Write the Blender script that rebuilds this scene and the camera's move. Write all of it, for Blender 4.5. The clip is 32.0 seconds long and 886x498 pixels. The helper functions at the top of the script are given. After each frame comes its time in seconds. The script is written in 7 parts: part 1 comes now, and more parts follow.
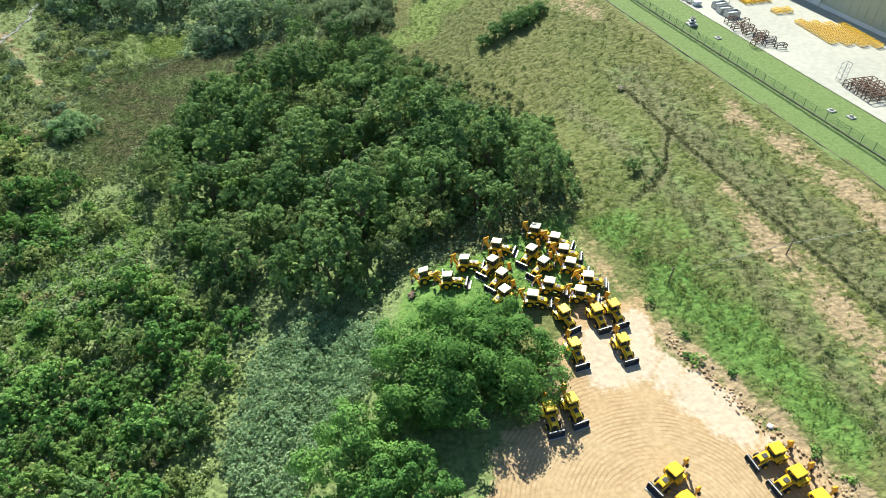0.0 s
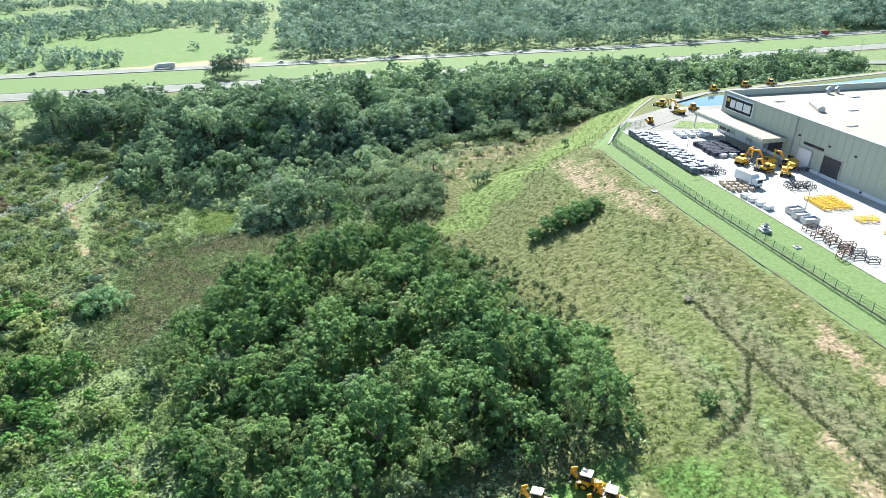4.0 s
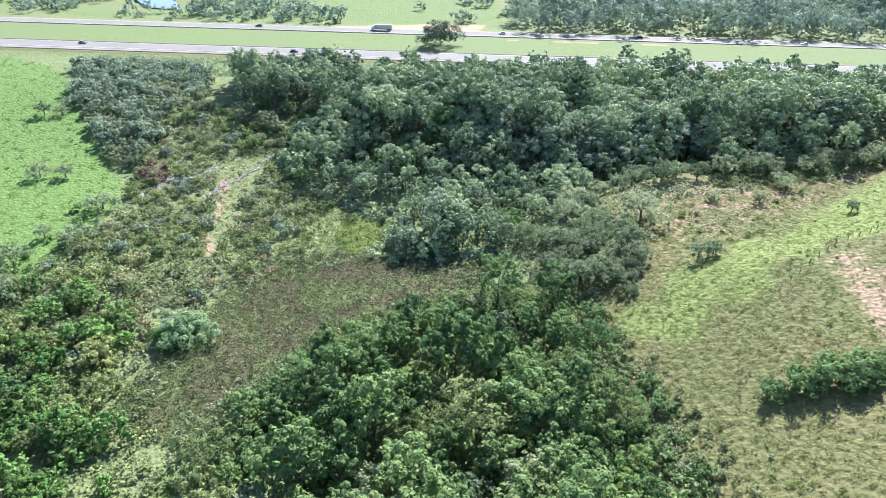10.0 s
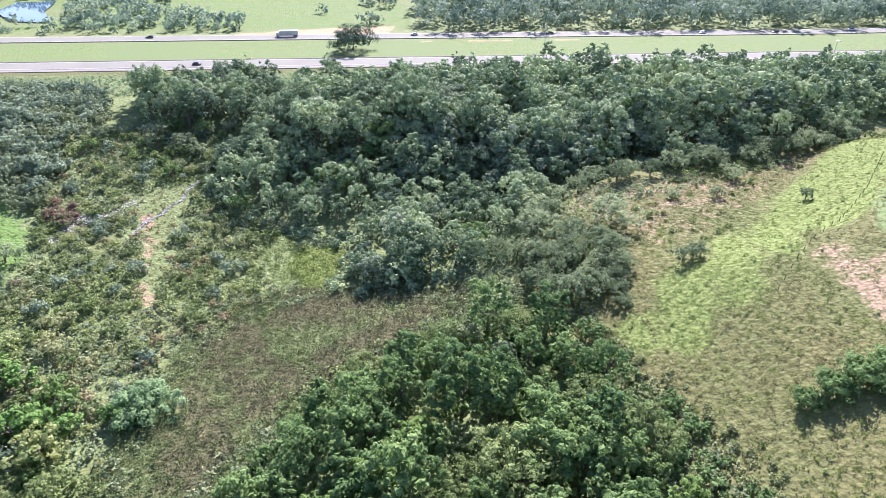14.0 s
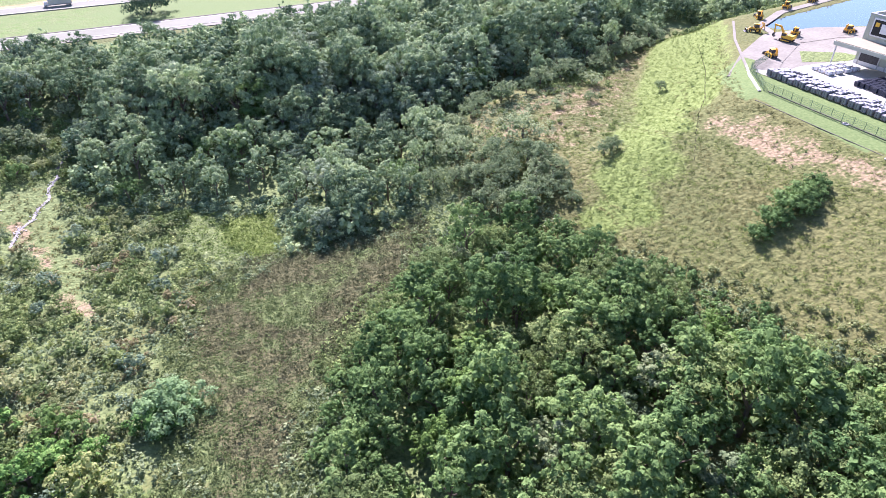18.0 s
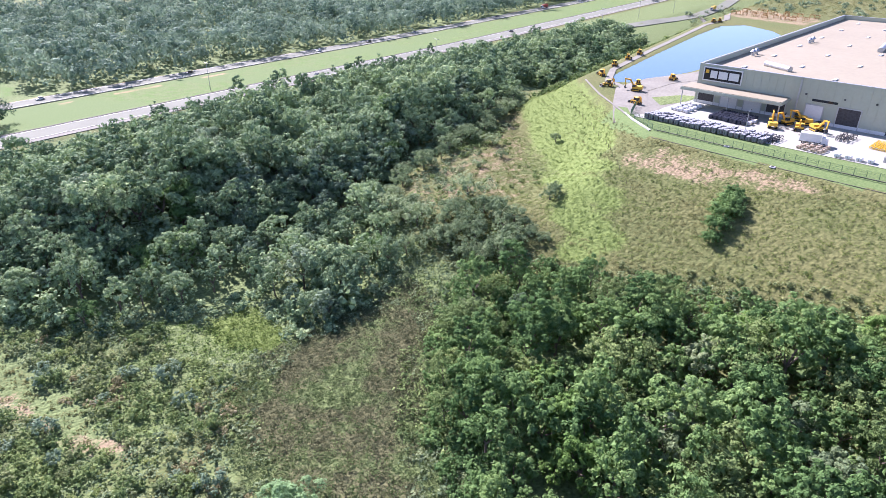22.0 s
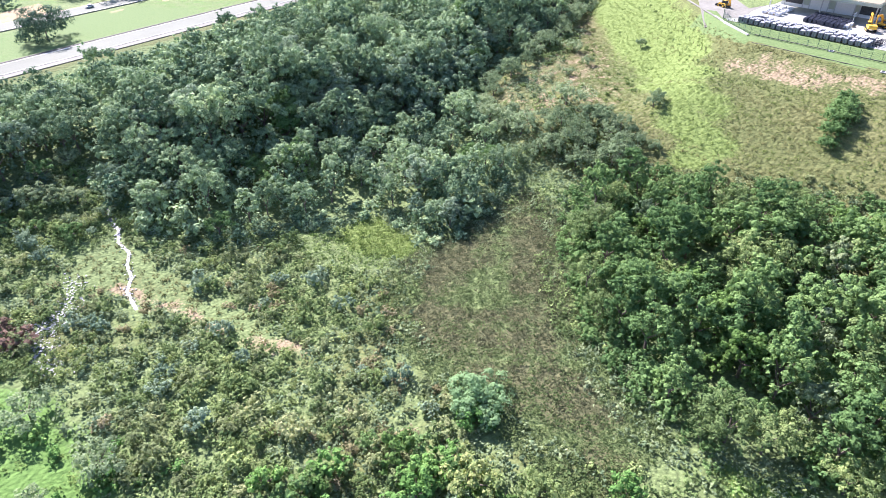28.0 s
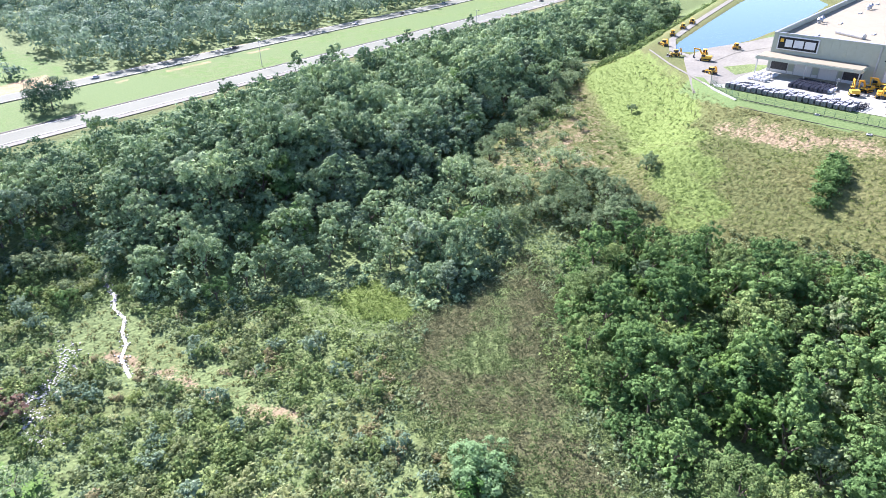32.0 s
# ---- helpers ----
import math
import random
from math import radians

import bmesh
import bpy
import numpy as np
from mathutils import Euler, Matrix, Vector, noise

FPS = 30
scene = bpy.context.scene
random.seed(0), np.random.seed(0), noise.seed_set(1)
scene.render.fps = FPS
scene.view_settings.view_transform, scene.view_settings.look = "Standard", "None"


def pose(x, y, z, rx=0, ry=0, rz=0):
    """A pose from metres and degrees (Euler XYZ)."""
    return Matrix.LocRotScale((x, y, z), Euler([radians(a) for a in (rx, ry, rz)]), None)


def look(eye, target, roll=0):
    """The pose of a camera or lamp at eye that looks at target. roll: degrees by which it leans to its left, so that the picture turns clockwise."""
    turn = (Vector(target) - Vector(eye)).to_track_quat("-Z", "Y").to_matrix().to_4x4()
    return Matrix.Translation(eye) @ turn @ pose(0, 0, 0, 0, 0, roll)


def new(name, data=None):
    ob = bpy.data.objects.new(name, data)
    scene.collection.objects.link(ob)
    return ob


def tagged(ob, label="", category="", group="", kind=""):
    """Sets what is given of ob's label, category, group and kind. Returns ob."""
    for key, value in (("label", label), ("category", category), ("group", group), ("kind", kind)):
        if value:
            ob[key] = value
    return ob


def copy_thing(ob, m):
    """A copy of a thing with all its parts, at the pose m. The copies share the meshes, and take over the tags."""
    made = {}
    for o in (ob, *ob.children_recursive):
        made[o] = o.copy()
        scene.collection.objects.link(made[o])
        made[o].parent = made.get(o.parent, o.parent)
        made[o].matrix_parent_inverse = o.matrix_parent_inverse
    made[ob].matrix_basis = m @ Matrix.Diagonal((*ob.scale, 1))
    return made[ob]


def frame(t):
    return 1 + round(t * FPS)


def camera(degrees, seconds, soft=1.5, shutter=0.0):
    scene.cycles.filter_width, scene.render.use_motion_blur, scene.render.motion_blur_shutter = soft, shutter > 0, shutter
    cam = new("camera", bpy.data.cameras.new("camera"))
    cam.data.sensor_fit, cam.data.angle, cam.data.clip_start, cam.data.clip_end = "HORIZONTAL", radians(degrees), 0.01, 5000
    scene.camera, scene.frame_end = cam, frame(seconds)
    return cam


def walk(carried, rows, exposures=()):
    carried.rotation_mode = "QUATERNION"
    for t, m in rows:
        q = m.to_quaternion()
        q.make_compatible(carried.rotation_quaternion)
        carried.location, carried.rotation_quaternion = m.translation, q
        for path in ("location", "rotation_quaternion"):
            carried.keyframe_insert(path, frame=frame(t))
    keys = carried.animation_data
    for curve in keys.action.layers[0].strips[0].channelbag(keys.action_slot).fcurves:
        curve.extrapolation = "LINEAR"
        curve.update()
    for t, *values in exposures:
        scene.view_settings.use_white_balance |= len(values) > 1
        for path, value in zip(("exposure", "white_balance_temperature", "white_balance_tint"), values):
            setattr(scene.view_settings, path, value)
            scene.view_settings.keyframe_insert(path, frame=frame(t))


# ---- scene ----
cam = camera(69.7, 32.0, soft=0.7)
PATH = [
    (0, (-11.508, -44.623, 99.511), (-11.046, -42.697, 97.767), 0.4),
    (0.5, (-11.241, -43.390, 99.426), (-10.776, -41.466, 97.679), 0.5),
    (1, (-10.971, -42.187, 99.380), (-10.499, -40.269, 97.629), 0.7),
    (1.5, (-10.635, -40.933, 99.224), (-10.160, -39.015, 97.473), 0.8),
    (2, (-10.041, -39.189, 99.156), (-9.563, -37.260, 97.419), 0.9),
    (2.5, (-9.326, -36.676, 98.964), (-8.971, -34.717, 97.231), 0.9),
    (3, (-8.074, -33.866, 98.708), (-7.832, -31.889, 96.975), 0.8),
    (3.5, (-6.608, -29.790, 98.604), (-6.332, -27.736, 96.969), 0.7),
    (4, (-4.390, -26.090, 97.339), (-4.077, -23.752, 96.154), 0.5),
    (4.5, (-3.308, -22.082, 96.422), (-3.045, -19.727, 95.259), 0.5),
    (6.5, (2.740, -2.458, 95.237), (2.699, -0.117, 94.016), 0.5),
    (7, (3.678, 3.003, 95.222), (3.651, 5.305, 93.929), 0.6),
    (7.5, (4.352, 8.973, 95.358), (4.241, 11.250, 94.028), 0.7),
    (8, (5.226, 14.773, 95.135), (4.950, 17.039, 93.806), 0.8),
    (8.5, (5.602, 20.665, 95.088), (5.181, 22.907, 93.758), 0.8),
    (9, (6.490, 26.659, 94.975), (5.889, 28.860, 93.649), 0.8),
    (9.5, (6.886, 31.885, 95.299), (6.307, 34.092, 93.973), 0.8),
    (10, (6.963, 35.982, 95.633), (6.415, 38.197, 94.305), 1.0),
    (10.5, (6.908, 38.988, 95.610), (6.364, 41.205, 94.286), 1.0),
    (11, (5.956, 41.527, 96.001), (5.412, 43.743, 94.673), 0.9),
    (11.5, (4.365, 43.070, 96.085), (3.810, 45.284, 94.759), 0.8),
    (12, (1.379, 44.055, 96.012), (0.906, 46.288, 94.686), 1.1),
    (12.5, (-1.410, 45.164, 96.107), (-1.847, 47.403, 94.776), 0.9),
    (13, (-4.802, 45.636, 95.975), (-5.126, 47.894, 94.643), 0.9),
    (13.5, (-8.835, 45.805, 95.814), (-9.055, 48.074, 94.482), 0.8),
    (14, (-13.119, 45.878, 95.542), (-13.265, 48.152, 94.210), 0.8),
    (14.5, (-17.906, 45.871, 95.259), (-17.994, 48.150, 93.927), 0.9),
    (15, (-22.997, 45.594, 95.053), (-23.005, 47.842, 93.669), 0.9),
    (15.5, (-27.769, 45.915, 95.161), (-27.672, 47.993, 93.535), 0.6),
    (17.5, (-51.719, 43.539, 92.791), (-51.133, 45.646, 91.311), 0.9),
    (18, (-57.403, 43.593, 92.866), (-56.676, 45.659, 91.392), 0.6),
    (18.5, (-63.063, 43.977, 93.197), (-62.196, 45.990, 91.724), 0.2),
    (19, (-69.711, 44.995, 93.558), (-68.693, 46.937, 92.086), 0.3),
    (19.5, (-76.047, 46.444, 93.934), (-74.943, 48.352, 92.481), 0.2),
    (20, (-82.014, 48.424, 93.905), (-80.788, 50.324, 92.540), 0.0),
    (20.5, (-87.437, 51.124, 93.847), (-86.057, 52.993, 92.593), 0.3),
    (21, (-93.468, 52.511, 94.190), (-92.026, 54.359, 92.973), -0.0),
    (21.5, (-99.244, 54.941, 94.476), (-97.774, 56.768, 93.263), -0.1),
    (22, (-105.067, 58.315, 94.896), (-103.574, 60.123, 93.683), -0.0),
    (22.5, (-110.335, 61.472, 95.403), (-108.831, 63.270, 94.189), -0.1),
    (23, (-115.252, 65.005, 95.833), (-113.685, 66.853, 94.785), -0.2),
    (23.5, (-120.755, 68.144, 95.878), (-119.150, 70.025, 94.954), -0.2),
    (24, (-125.321, 70.900, 96.045), (-123.596, 72.673, 95.123), -0.4),
    (24.5, (-129.860, 73.061, 95.671), (-128.206, 74.777, 94.534), -0.2),
    (25, (-131.624, 74.580, 96.311), (-130.140, 76.138, 94.780), -0.4),
    (25.5, (-133.213, 76.351, 96.501), (-131.723, 77.901, 94.969), -0.2),
    (27.5, (-134.049, 76.016, 96.992), (-132.639, 77.645, 95.466), -0.4),
    (28, (-134.091, 76.032, 96.994), (-132.708, 77.683, 95.468), -0.4),
    (28.5, (-134.022, 75.948, 96.819), (-132.657, 77.615, 95.293), -0.5),
    (29, (-134.332, 76.134, 96.705), (-132.977, 77.807, 95.179), -0.4),
    (29.5, (-134.348, 76.157, 96.726), (-133.001, 77.838, 95.198), -0.5),
    (30, (-134.288, 75.995, 96.701), (-132.949, 77.682, 95.173), -0.5),
    (30.5, (-134.200, 75.876, 96.706), (-132.870, 77.570, 95.179), -0.5),
    (31, (-133.638, 75.768, 96.788), (-132.305, 77.455, 95.256), -0.6),
    (31.5, (-134.018, 76.128, 97.149), (-132.624, 77.765, 95.617), -0.6),
    (32, (-134.010, 76.530, 97.421), (-132.528, 78.275, 96.107), -0.7),
]
EXPOSURES = [(0, 1.42, 6450, 4), (3.2, 1.67, 6300, 4), (4.2, 1.85, 5750, 13), (7.0, 1.74, 5650, 21), (9.0, 1.87, 5620, 27), (13.0, 1.88, 5800, 37), (15.5, 1.88, 5760, 42), (19.0, 1.97, 5850, 41), (21.0, 1.78, 5840, 38), (23.0, 1.68, 5600, 36), (24.0, 1.38, 5520, 34), (25.0, 1.24, 6050, 31), (28.0, 2.03, 5780, 30), (30.0, 2.02, 5800, 29), (32.0, 1.96, 5720, 28)]
walk(cam, [(t, look(eye, target, roll)) for t, eye, target, roll in PATH], exposures=EXPOSURES)

# The plan below is drawn in units of PLAN metres; the last lines bring it to metres. Machines, cars and goods are given in metres.
PLAN = 1.32

# ---- world, sun ----
world = bpy.data.worlds.new("sky")
scene.world = world
world.use_nodes = True
SUN_EL, SUN_AZ = radians(37), radians(6)
sky = world.node_tree.nodes.new("ShaderNodeTexSky")
sky.sky_type, sky.sun_disc, sky.sun_elevation, sky.sun_rotation = "NISHITA", False, SUN_EL, SUN_AZ
sky.dust_density, sky.air_density, sky.ozone_density = 0.3, 1.0, 1.6
world.node_tree.links.new(sky.outputs[0], world.node_tree.nodes["Background"].inputs[0])
world.node_tree.nodes["Background"].inputs[1].default_value = 0.072
sun = new("sun", bpy.data.lights.new("sun", "SUN"))
sun.data.energy, sun.data.angle, sun.data.color = 5.0, radians(0.6), (1.0, 0.95, 0.88)
sun.matrix_world = look((math.sin(SUN_AZ) * math.cos(SUN_EL) * 300, math.cos(SUN_AZ) * math.cos(SUN_EL) * 300, math.sin(SUN_EL) * 300), (0, 0, 0))

# ---- materials ----


def material(name, colour, rough=0.8, metal=0.0, vary=0.15, scale=2.0, fine=12.0, bump=0.0, other=None, spec=0.3, space="Object"):
    """A surface with two scales of mottling between its colour and a second one."""
    m = bpy.data.materials.new(name)
    m.use_nodes = True
    nt = m.node_tree
    n, link = nt.nodes, nt.links.new
    bsdf = n["Principled BSDF"]
    bsdf.inputs["Roughness"].default_value, bsdf.inputs["Metallic"].default_value = rough, metal
    bsdf.inputs["Specular IOR Level"].default_value = spec
    co = n.new("ShaderNodeTexCoord") if space == "Object" else n.new("ShaderNodeNewGeometry")
    where = co.outputs["Object"] if space == "Object" else co.outputs["Position"]
    big, small = n.new("ShaderNodeTexNoise"), n.new("ShaderNodeTexNoise")
    for t, sc in ((big, scale), (small, fine)):
        t.inputs["Scale"].default_value, t.inputs["Detail"].default_value = sc, 4
        link(where, t.inputs["Vector"])
    add = n.new("ShaderNodeMath")
    add.operation = "ADD"
    link(big.outputs["Fac"], add.inputs[0])
    link(small.outputs["Fac"], add.inputs[1])
    ramp = n.new("ShaderNodeMapRange")
    ramp.inputs["From Min"].default_value, ramp.inputs["From Max"].default_value = 0.7, 1.3
    link(add.outputs[0], ramp.inputs["Value"])
    mix = n.new("ShaderNodeMix")
    mix.data_type = "RGBA"
    a = [c * (1 - vary) for c in colour]
    b = other or [min(1, c * (1 + vary)) for c in colour]
    mix.inputs["A"].default_value, mix.inputs["B"].default_value = (*a, 1), (*b, 1)
    link(ramp.outputs[0], mix.inputs["Factor"])
    link(mix.outputs["Result"], bsdf.inputs["Base Color"])
    if bump:
        bp = n.new("ShaderNodeBump")
        bp.inputs["Strength"].default_value, bp.inputs["Distance"].default_value = bump, 0.1
        link(small.outputs["Fac"], bp.inputs["Height"])
        link(bp.outputs[0], bsdf.inputs["Normal"])
    return m


def leaf_material(name, dark, light, wild, patch=0.09, soft=0.25):
    """Foliage: hue drifts over the stand, from crown to crown and from leaf to leaf; thin leaves let some light through."""
    m = bpy.data.materials.new(name)
    m.use_nodes = True
    nt = m.node_tree
    n, link = nt.nodes, nt.links.new
    bsdf = n["Principled BSDF"]
    bsdf.inputs["Roughness"].default_value, bsdf.inputs["Specular IOR Level"].default_value = 0.7, 0.03
    geo, info = n.new("ShaderNodeNewGeometry"), n.new("ShaderNodeObjectInfo")
    noise1, noise2 = n.new("ShaderNodeTexNoise"), n.new("ShaderNodeTexNoise")
    noise3 = n.new("ShaderNodeTexNoise")
    # plants of a joined stand carry a hue each; a tree of its own takes its object's
    own, joined, single = n.new("ShaderNodeAttribute"), n.new("ShaderNodeMath"), n.new("ShaderNodeMath")
    own.attribute_name = "plant"
    joined.operation, joined.inputs[1].default_value = "LESS_THAN", 0.01
    link(own.outputs["Fac"], joined.inputs[0])
    single.operation = "MULTIPLY_ADD"
    link(joined.outputs[0], single.inputs[0])
    link(info.outputs["Random"], single.inputs[1])
    link(own.outputs["Fac"], single.inputs[2])
    for t, sc in ((noise1, patch), (noise2, patch * 7), (noise3, 3.2)):
        t.inputs["Scale"].default_value, t.inputs["Detail"].default_value = sc, 3
        link(geo.outputs["Position"], t.inputs["Vector"])
    total = None
    for src, k in ((noise1.outputs["Fac"], 0.7), (noise2.outputs["Fac"], 0.4), (single.outputs[0], 0.8), (noise3.outputs["Fac"], 1.2), (geo.outputs["Random Per Island"], 0.45)):
        mul = n.new("ShaderNodeMath")
        mul.operation = "MULTIPLY_ADD"
        mul.inputs[1].default_value = k
        link(src, mul.inputs[0])
        if total is None:
            mul.inputs[2].default_value = -0.64
        else:
            link(total, mul.inputs[2])
        total = mul.outputs[0]
    ramp = n.new("ShaderNodeValToRGB")
    e = ramp.color_ramp.elements
    e[0].position, e[0].color = 0.38, (*dark, 1)
    e[1].position, e[1].color = 0.95, (*light, 1)
    w = ramp.color_ramp.elements.new(1.0)
    w.color = (*wild, 1)
    half = n.new("ShaderNodeMath")
    half.operation = "MULTIPLY"
    half.inputs[1].default_value = 0.6
    link(total, half.inputs[0])
    link(half.outputs[0], ramp.inputs["Fac"])
    link(ramp.outputs["Color"], bsdf.inputs["Base Color"])
    trans, mix = n.new("ShaderNodeBsdfTranslucent"), n.new("ShaderNodeMixShader")
    link(ramp.outputs["Color"], trans.inputs["Color"])
    mix.inputs[0].default_value = soft
    link(bsdf.outputs[0], mix.inputs[1])
    link(trans.outputs[0], mix.inputs[2])
    link(mix.outputs[0], n["Material Output"].inputs["Surface"])
    return m


LEAF_DARK = leaf_material("leaves_forest", (0.083, 0.148, 0.0781), (0.346, 0.453, 0.218), (0.415, 0.504, 0.248), soft=0.2)
LEAF_GROVE = leaf_material("leaves_grove", (0.076, 0.15, 0.05), (0.185, 0.29, 0.094), (0.23, 0.33, 0.11), soft=0.34)
LEAF_LIME = leaf_material("leaves_lime", (0.08, 0.155, 0.04), (0.19, 0.3, 0.08), (0.26, 0.35, 0.11), soft=0.36)
LEAF_TEAL = leaf_material("leaves_teal", (0.111, 0.174, 0.105), (0.304, 0.388, 0.228), (0.362, 0.427, 0.256), soft=0.24)
LEAF_SAGE = leaf_material("leaves_sage", (0.0954, 0.148, 0.0748), (0.239, 0.297, 0.141), (0.297, 0.346, 0.167), soft=0.26)
LEAF_OLIVE = leaf_material("leaves_olive", (0.0943, 0.147, 0.0515), (0.243, 0.32, 0.109), (0.371, 0.43, 0.153), soft=0.3)
LEAF_BUSH = leaf_material("leaves_bush", (0.133, 0.173, 0.073), (0.307, 0.351, 0.15), (0.392, 0.406, 0.185), soft=0.42)
LEAF_PALE = leaf_material("leaves_pale", (0.122, 0.183, 0.0634), (0.286, 0.356, 0.123), (0.403, 0.426, 0.163), soft=0.45)
LEAF_GREY = leaf_material("leaves_grey", (0.125, 0.185, 0.09), (0.28, 0.36, 0.18), (0.38, 0.44, 0.23), soft=0.45)
LEAF_DRY = leaf_material("leaves_dry", (0.16, 0.15, 0.07), (0.31, 0.28, 0.14), (0.4, 0.35, 0.22), soft=0.4)
LEAF_BRIGHT = leaf_material("leaves_bright", (0.0579, 0.142, 0.0345), (0.174, 0.315, 0.0764), (0.283, 0.419, 0.111), soft=0.2)
# grey green leaves, paled and blued to carry the haze over far woods
LEAF_FAR_HAZE = leaf_material("leaves_far_haze", (0.1, 0.165, 0.115), (0.29, 0.385, 0.245), (0.36, 0.44, 0.29), soft=0.25)
LEAF_SILVER = leaf_material("leaves_silver", (0.123, 0.215, 0.1), (0.271, 0.387, 0.2), (0.394, 0.49, 0.288), soft=0.42)
LEAF_REED = leaf_material("leaves_reed", (0.063, 0.077, 0.034), (0.13, 0.138, 0.064), (0.2, 0.203, 0.1), soft=0.25)
LEAF_CANE = leaf_material("leaves_cane", (0.169, 0.276, 0.12), (0.285, 0.423, 0.188), (0.373, 0.512, 0.257), soft=0.4)
LEAF_DOME = leaf_material("leaves_dome", (0.098, 0.209, 0.054), (0.231, 0.405, 0.101), (0.322, 0.486, 0.135), soft=0.5)
LEAF_RED = leaf_material("leaves_red", (0.14, 0.095, 0.065), (0.23, 0.155, 0.11), (0.29, 0.215, 0.15), soft=0.3)
LEAF_SEDGE = leaf_material("leaves_sedge", (0.062, 0.098, 0.033), (0.13, 0.172, 0.06), (0.2, 0.235, 0.095), soft=0.3)
LEAF_MEDIAN = leaf_material("leaves_median", (0.045, 0.09, 0.052), (0.11, 0.175, 0.1), (0.15, 0.21, 0.12), soft=0.15)
GRASS_LUSH = leaf_material("grass_lush", (0.0896, 0.133, 0.0313), (0.167, 0.222, 0.053), (0.242, 0.273, 0.0801), patch=0.05, soft=0.4)
GRASS_LIME = leaf_material("grass_lime", (0.095, 0.145, 0.032), (0.17, 0.238, 0.055), (0.23, 0.285, 0.085), patch=0.06, soft=0.36)
GRASS_FRESH = leaf_material("grass_fresh", (0.0768, 0.132, 0.0322), (0.156, 0.23, 0.0575), (0.24, 0.307, 0.092), patch=0.06, soft=0.35)
GRASS_OLIVE = leaf_material("grass_olive", (0.05, 0.07, 0.022), (0.098, 0.12, 0.04), (0.14, 0.155, 0.06), patch=0.06, soft=0.3)
GRASS_DRY = leaf_material("grass_dry", (0.116, 0.124, 0.0453), (0.211, 0.211, 0.08), (0.296, 0.277, 0.125), patch=0.06, soft=0.4)
BARK = material("bark", (0.13, 0.1, 0.075), 0.9, vary=0.35, scale=3, fine=20, bump=0.4)
ASPHALT = material("asphalt", (0.17, 0.178, 0.134), 0.9, spec=0.1, vary=0.12, scale=0.06, fine=1.5, space="World")
SHOULDER = material("shoulder", (0.185, 0.178, 0.14), 0.95, vary=0.2, scale=0.1, fine=1.0, space="World")
CONCRETE = material("yard_concrete", (0.31, 0.31, 0.258), 0.85, vary=0.14, scale=0.05, fine=0.7, space="World")
PAINT_WHITE = material("white_paint", (0.6, 0.6, 0.585), 0.6, vary=0.06)
WALL_GREEN = material("wall_sheet_grey_green", (0.36, 0.385, 0.305), 0.55, vary=0.05, scale=0.08, fine=1.2)
ROOF_TAN = material("roof_sheet_tan", (0.25, 0.222, 0.148), 0.75, vary=0.08, scale=0.06, fine=0.8)
GREY_METAL = material("grey_metal", (0.4, 0.41, 0.41), 0.45, 0.6, vary=0.12, scale=1.0)
BLACK = material("black_rubber", (0.022, 0.022, 0.022), 0.75, vary=0.3, scale=3)
STEEL_DARK = material("dark_steel", (0.06, 0.06, 0.065), 0.55, 0.5, vary=0.35, scale=2)
YELLOW = material("machine_yellow", (0.74, 0.46, 0.015), 0.4, vary=0.1, scale=1.2, fine=6, spec=0.5)
YELLOW_DIM = material("faded_yellow", (0.6, 0.36, 0.04), 0.55, vary=0.18, scale=1.2, fine=6)
CREAM = material("cab_roof_cream", (0.72, 0.63, 0.4), 0.5, vary=0.06, scale=1.2)
DARK_GLASS = material("dark_glass", (0.02, 0.025, 0.03), 0.08, vary=0.2, spec=0.6)
RUST = material("rusty_steel", (0.13, 0.08, 0.055), 0.8, 0.2, vary=0.45, scale=1.5)
RED_WALL = material("red_wall", (0.36, 0.07, 0.085), 0.6, vary=0.1, scale=0.1)
PINK_WALL = material("rose_wall", (0.45, 0.27, 0.22), 0.8, vary=0.12, scale=0.1)
TILE_ROOF = material("clay_tile_roof", (0.42, 0.24, 0.17), 0.85, vary=0.2, scale=0.2)
TRACK_SAND = material("race_track_sand", (0.55, 0.44, 0.3), 0.95, vary=0.1, scale=0.02, fine=0.3, space="World")

WATER = bpy.data.materials.new("pond_water")
WATER.use_nodes = True
wb = WATER.node_tree.nodes["Principled BSDF"]
wb.inputs["Base Color"].default_value, wb.inputs["Roughness"].default_value = (0.05, 0.1, 0.13, 1), 0.06
wn, wbump = WATER.node_tree.nodes.new("ShaderNodeTexNoise"), WATER.node_tree.nodes.new("ShaderNodeBump")
wn.inputs["Scale"].default_value, wbump.inputs["Strength"].default_value, wbump.inputs["Distance"].default_value = 1.5, 0.08, 0.05
WATER.node_tree.links.new(wn.outputs["Fac"], wbump.inputs["Height"])
WATER.node_tree.links.new(wbump.outputs[0], wb.inputs["Normal"])

# ---- lie of the land ----
EDGE = [(74.0, -400.0), (70.0, 26.0), (63.0, 90.0), (60.0, 131.0), (66.0, 143.0), (92.0, 181.0), (250.0, 226.0), (420.0, 262.0), (1500.0, 430.0)]
TOP = 25.0


def smooth(a, b, v):
    k = np.clip((v - a) / (b - a), 0.0, 1.0)
    return k * k * (3 - 2 * k)


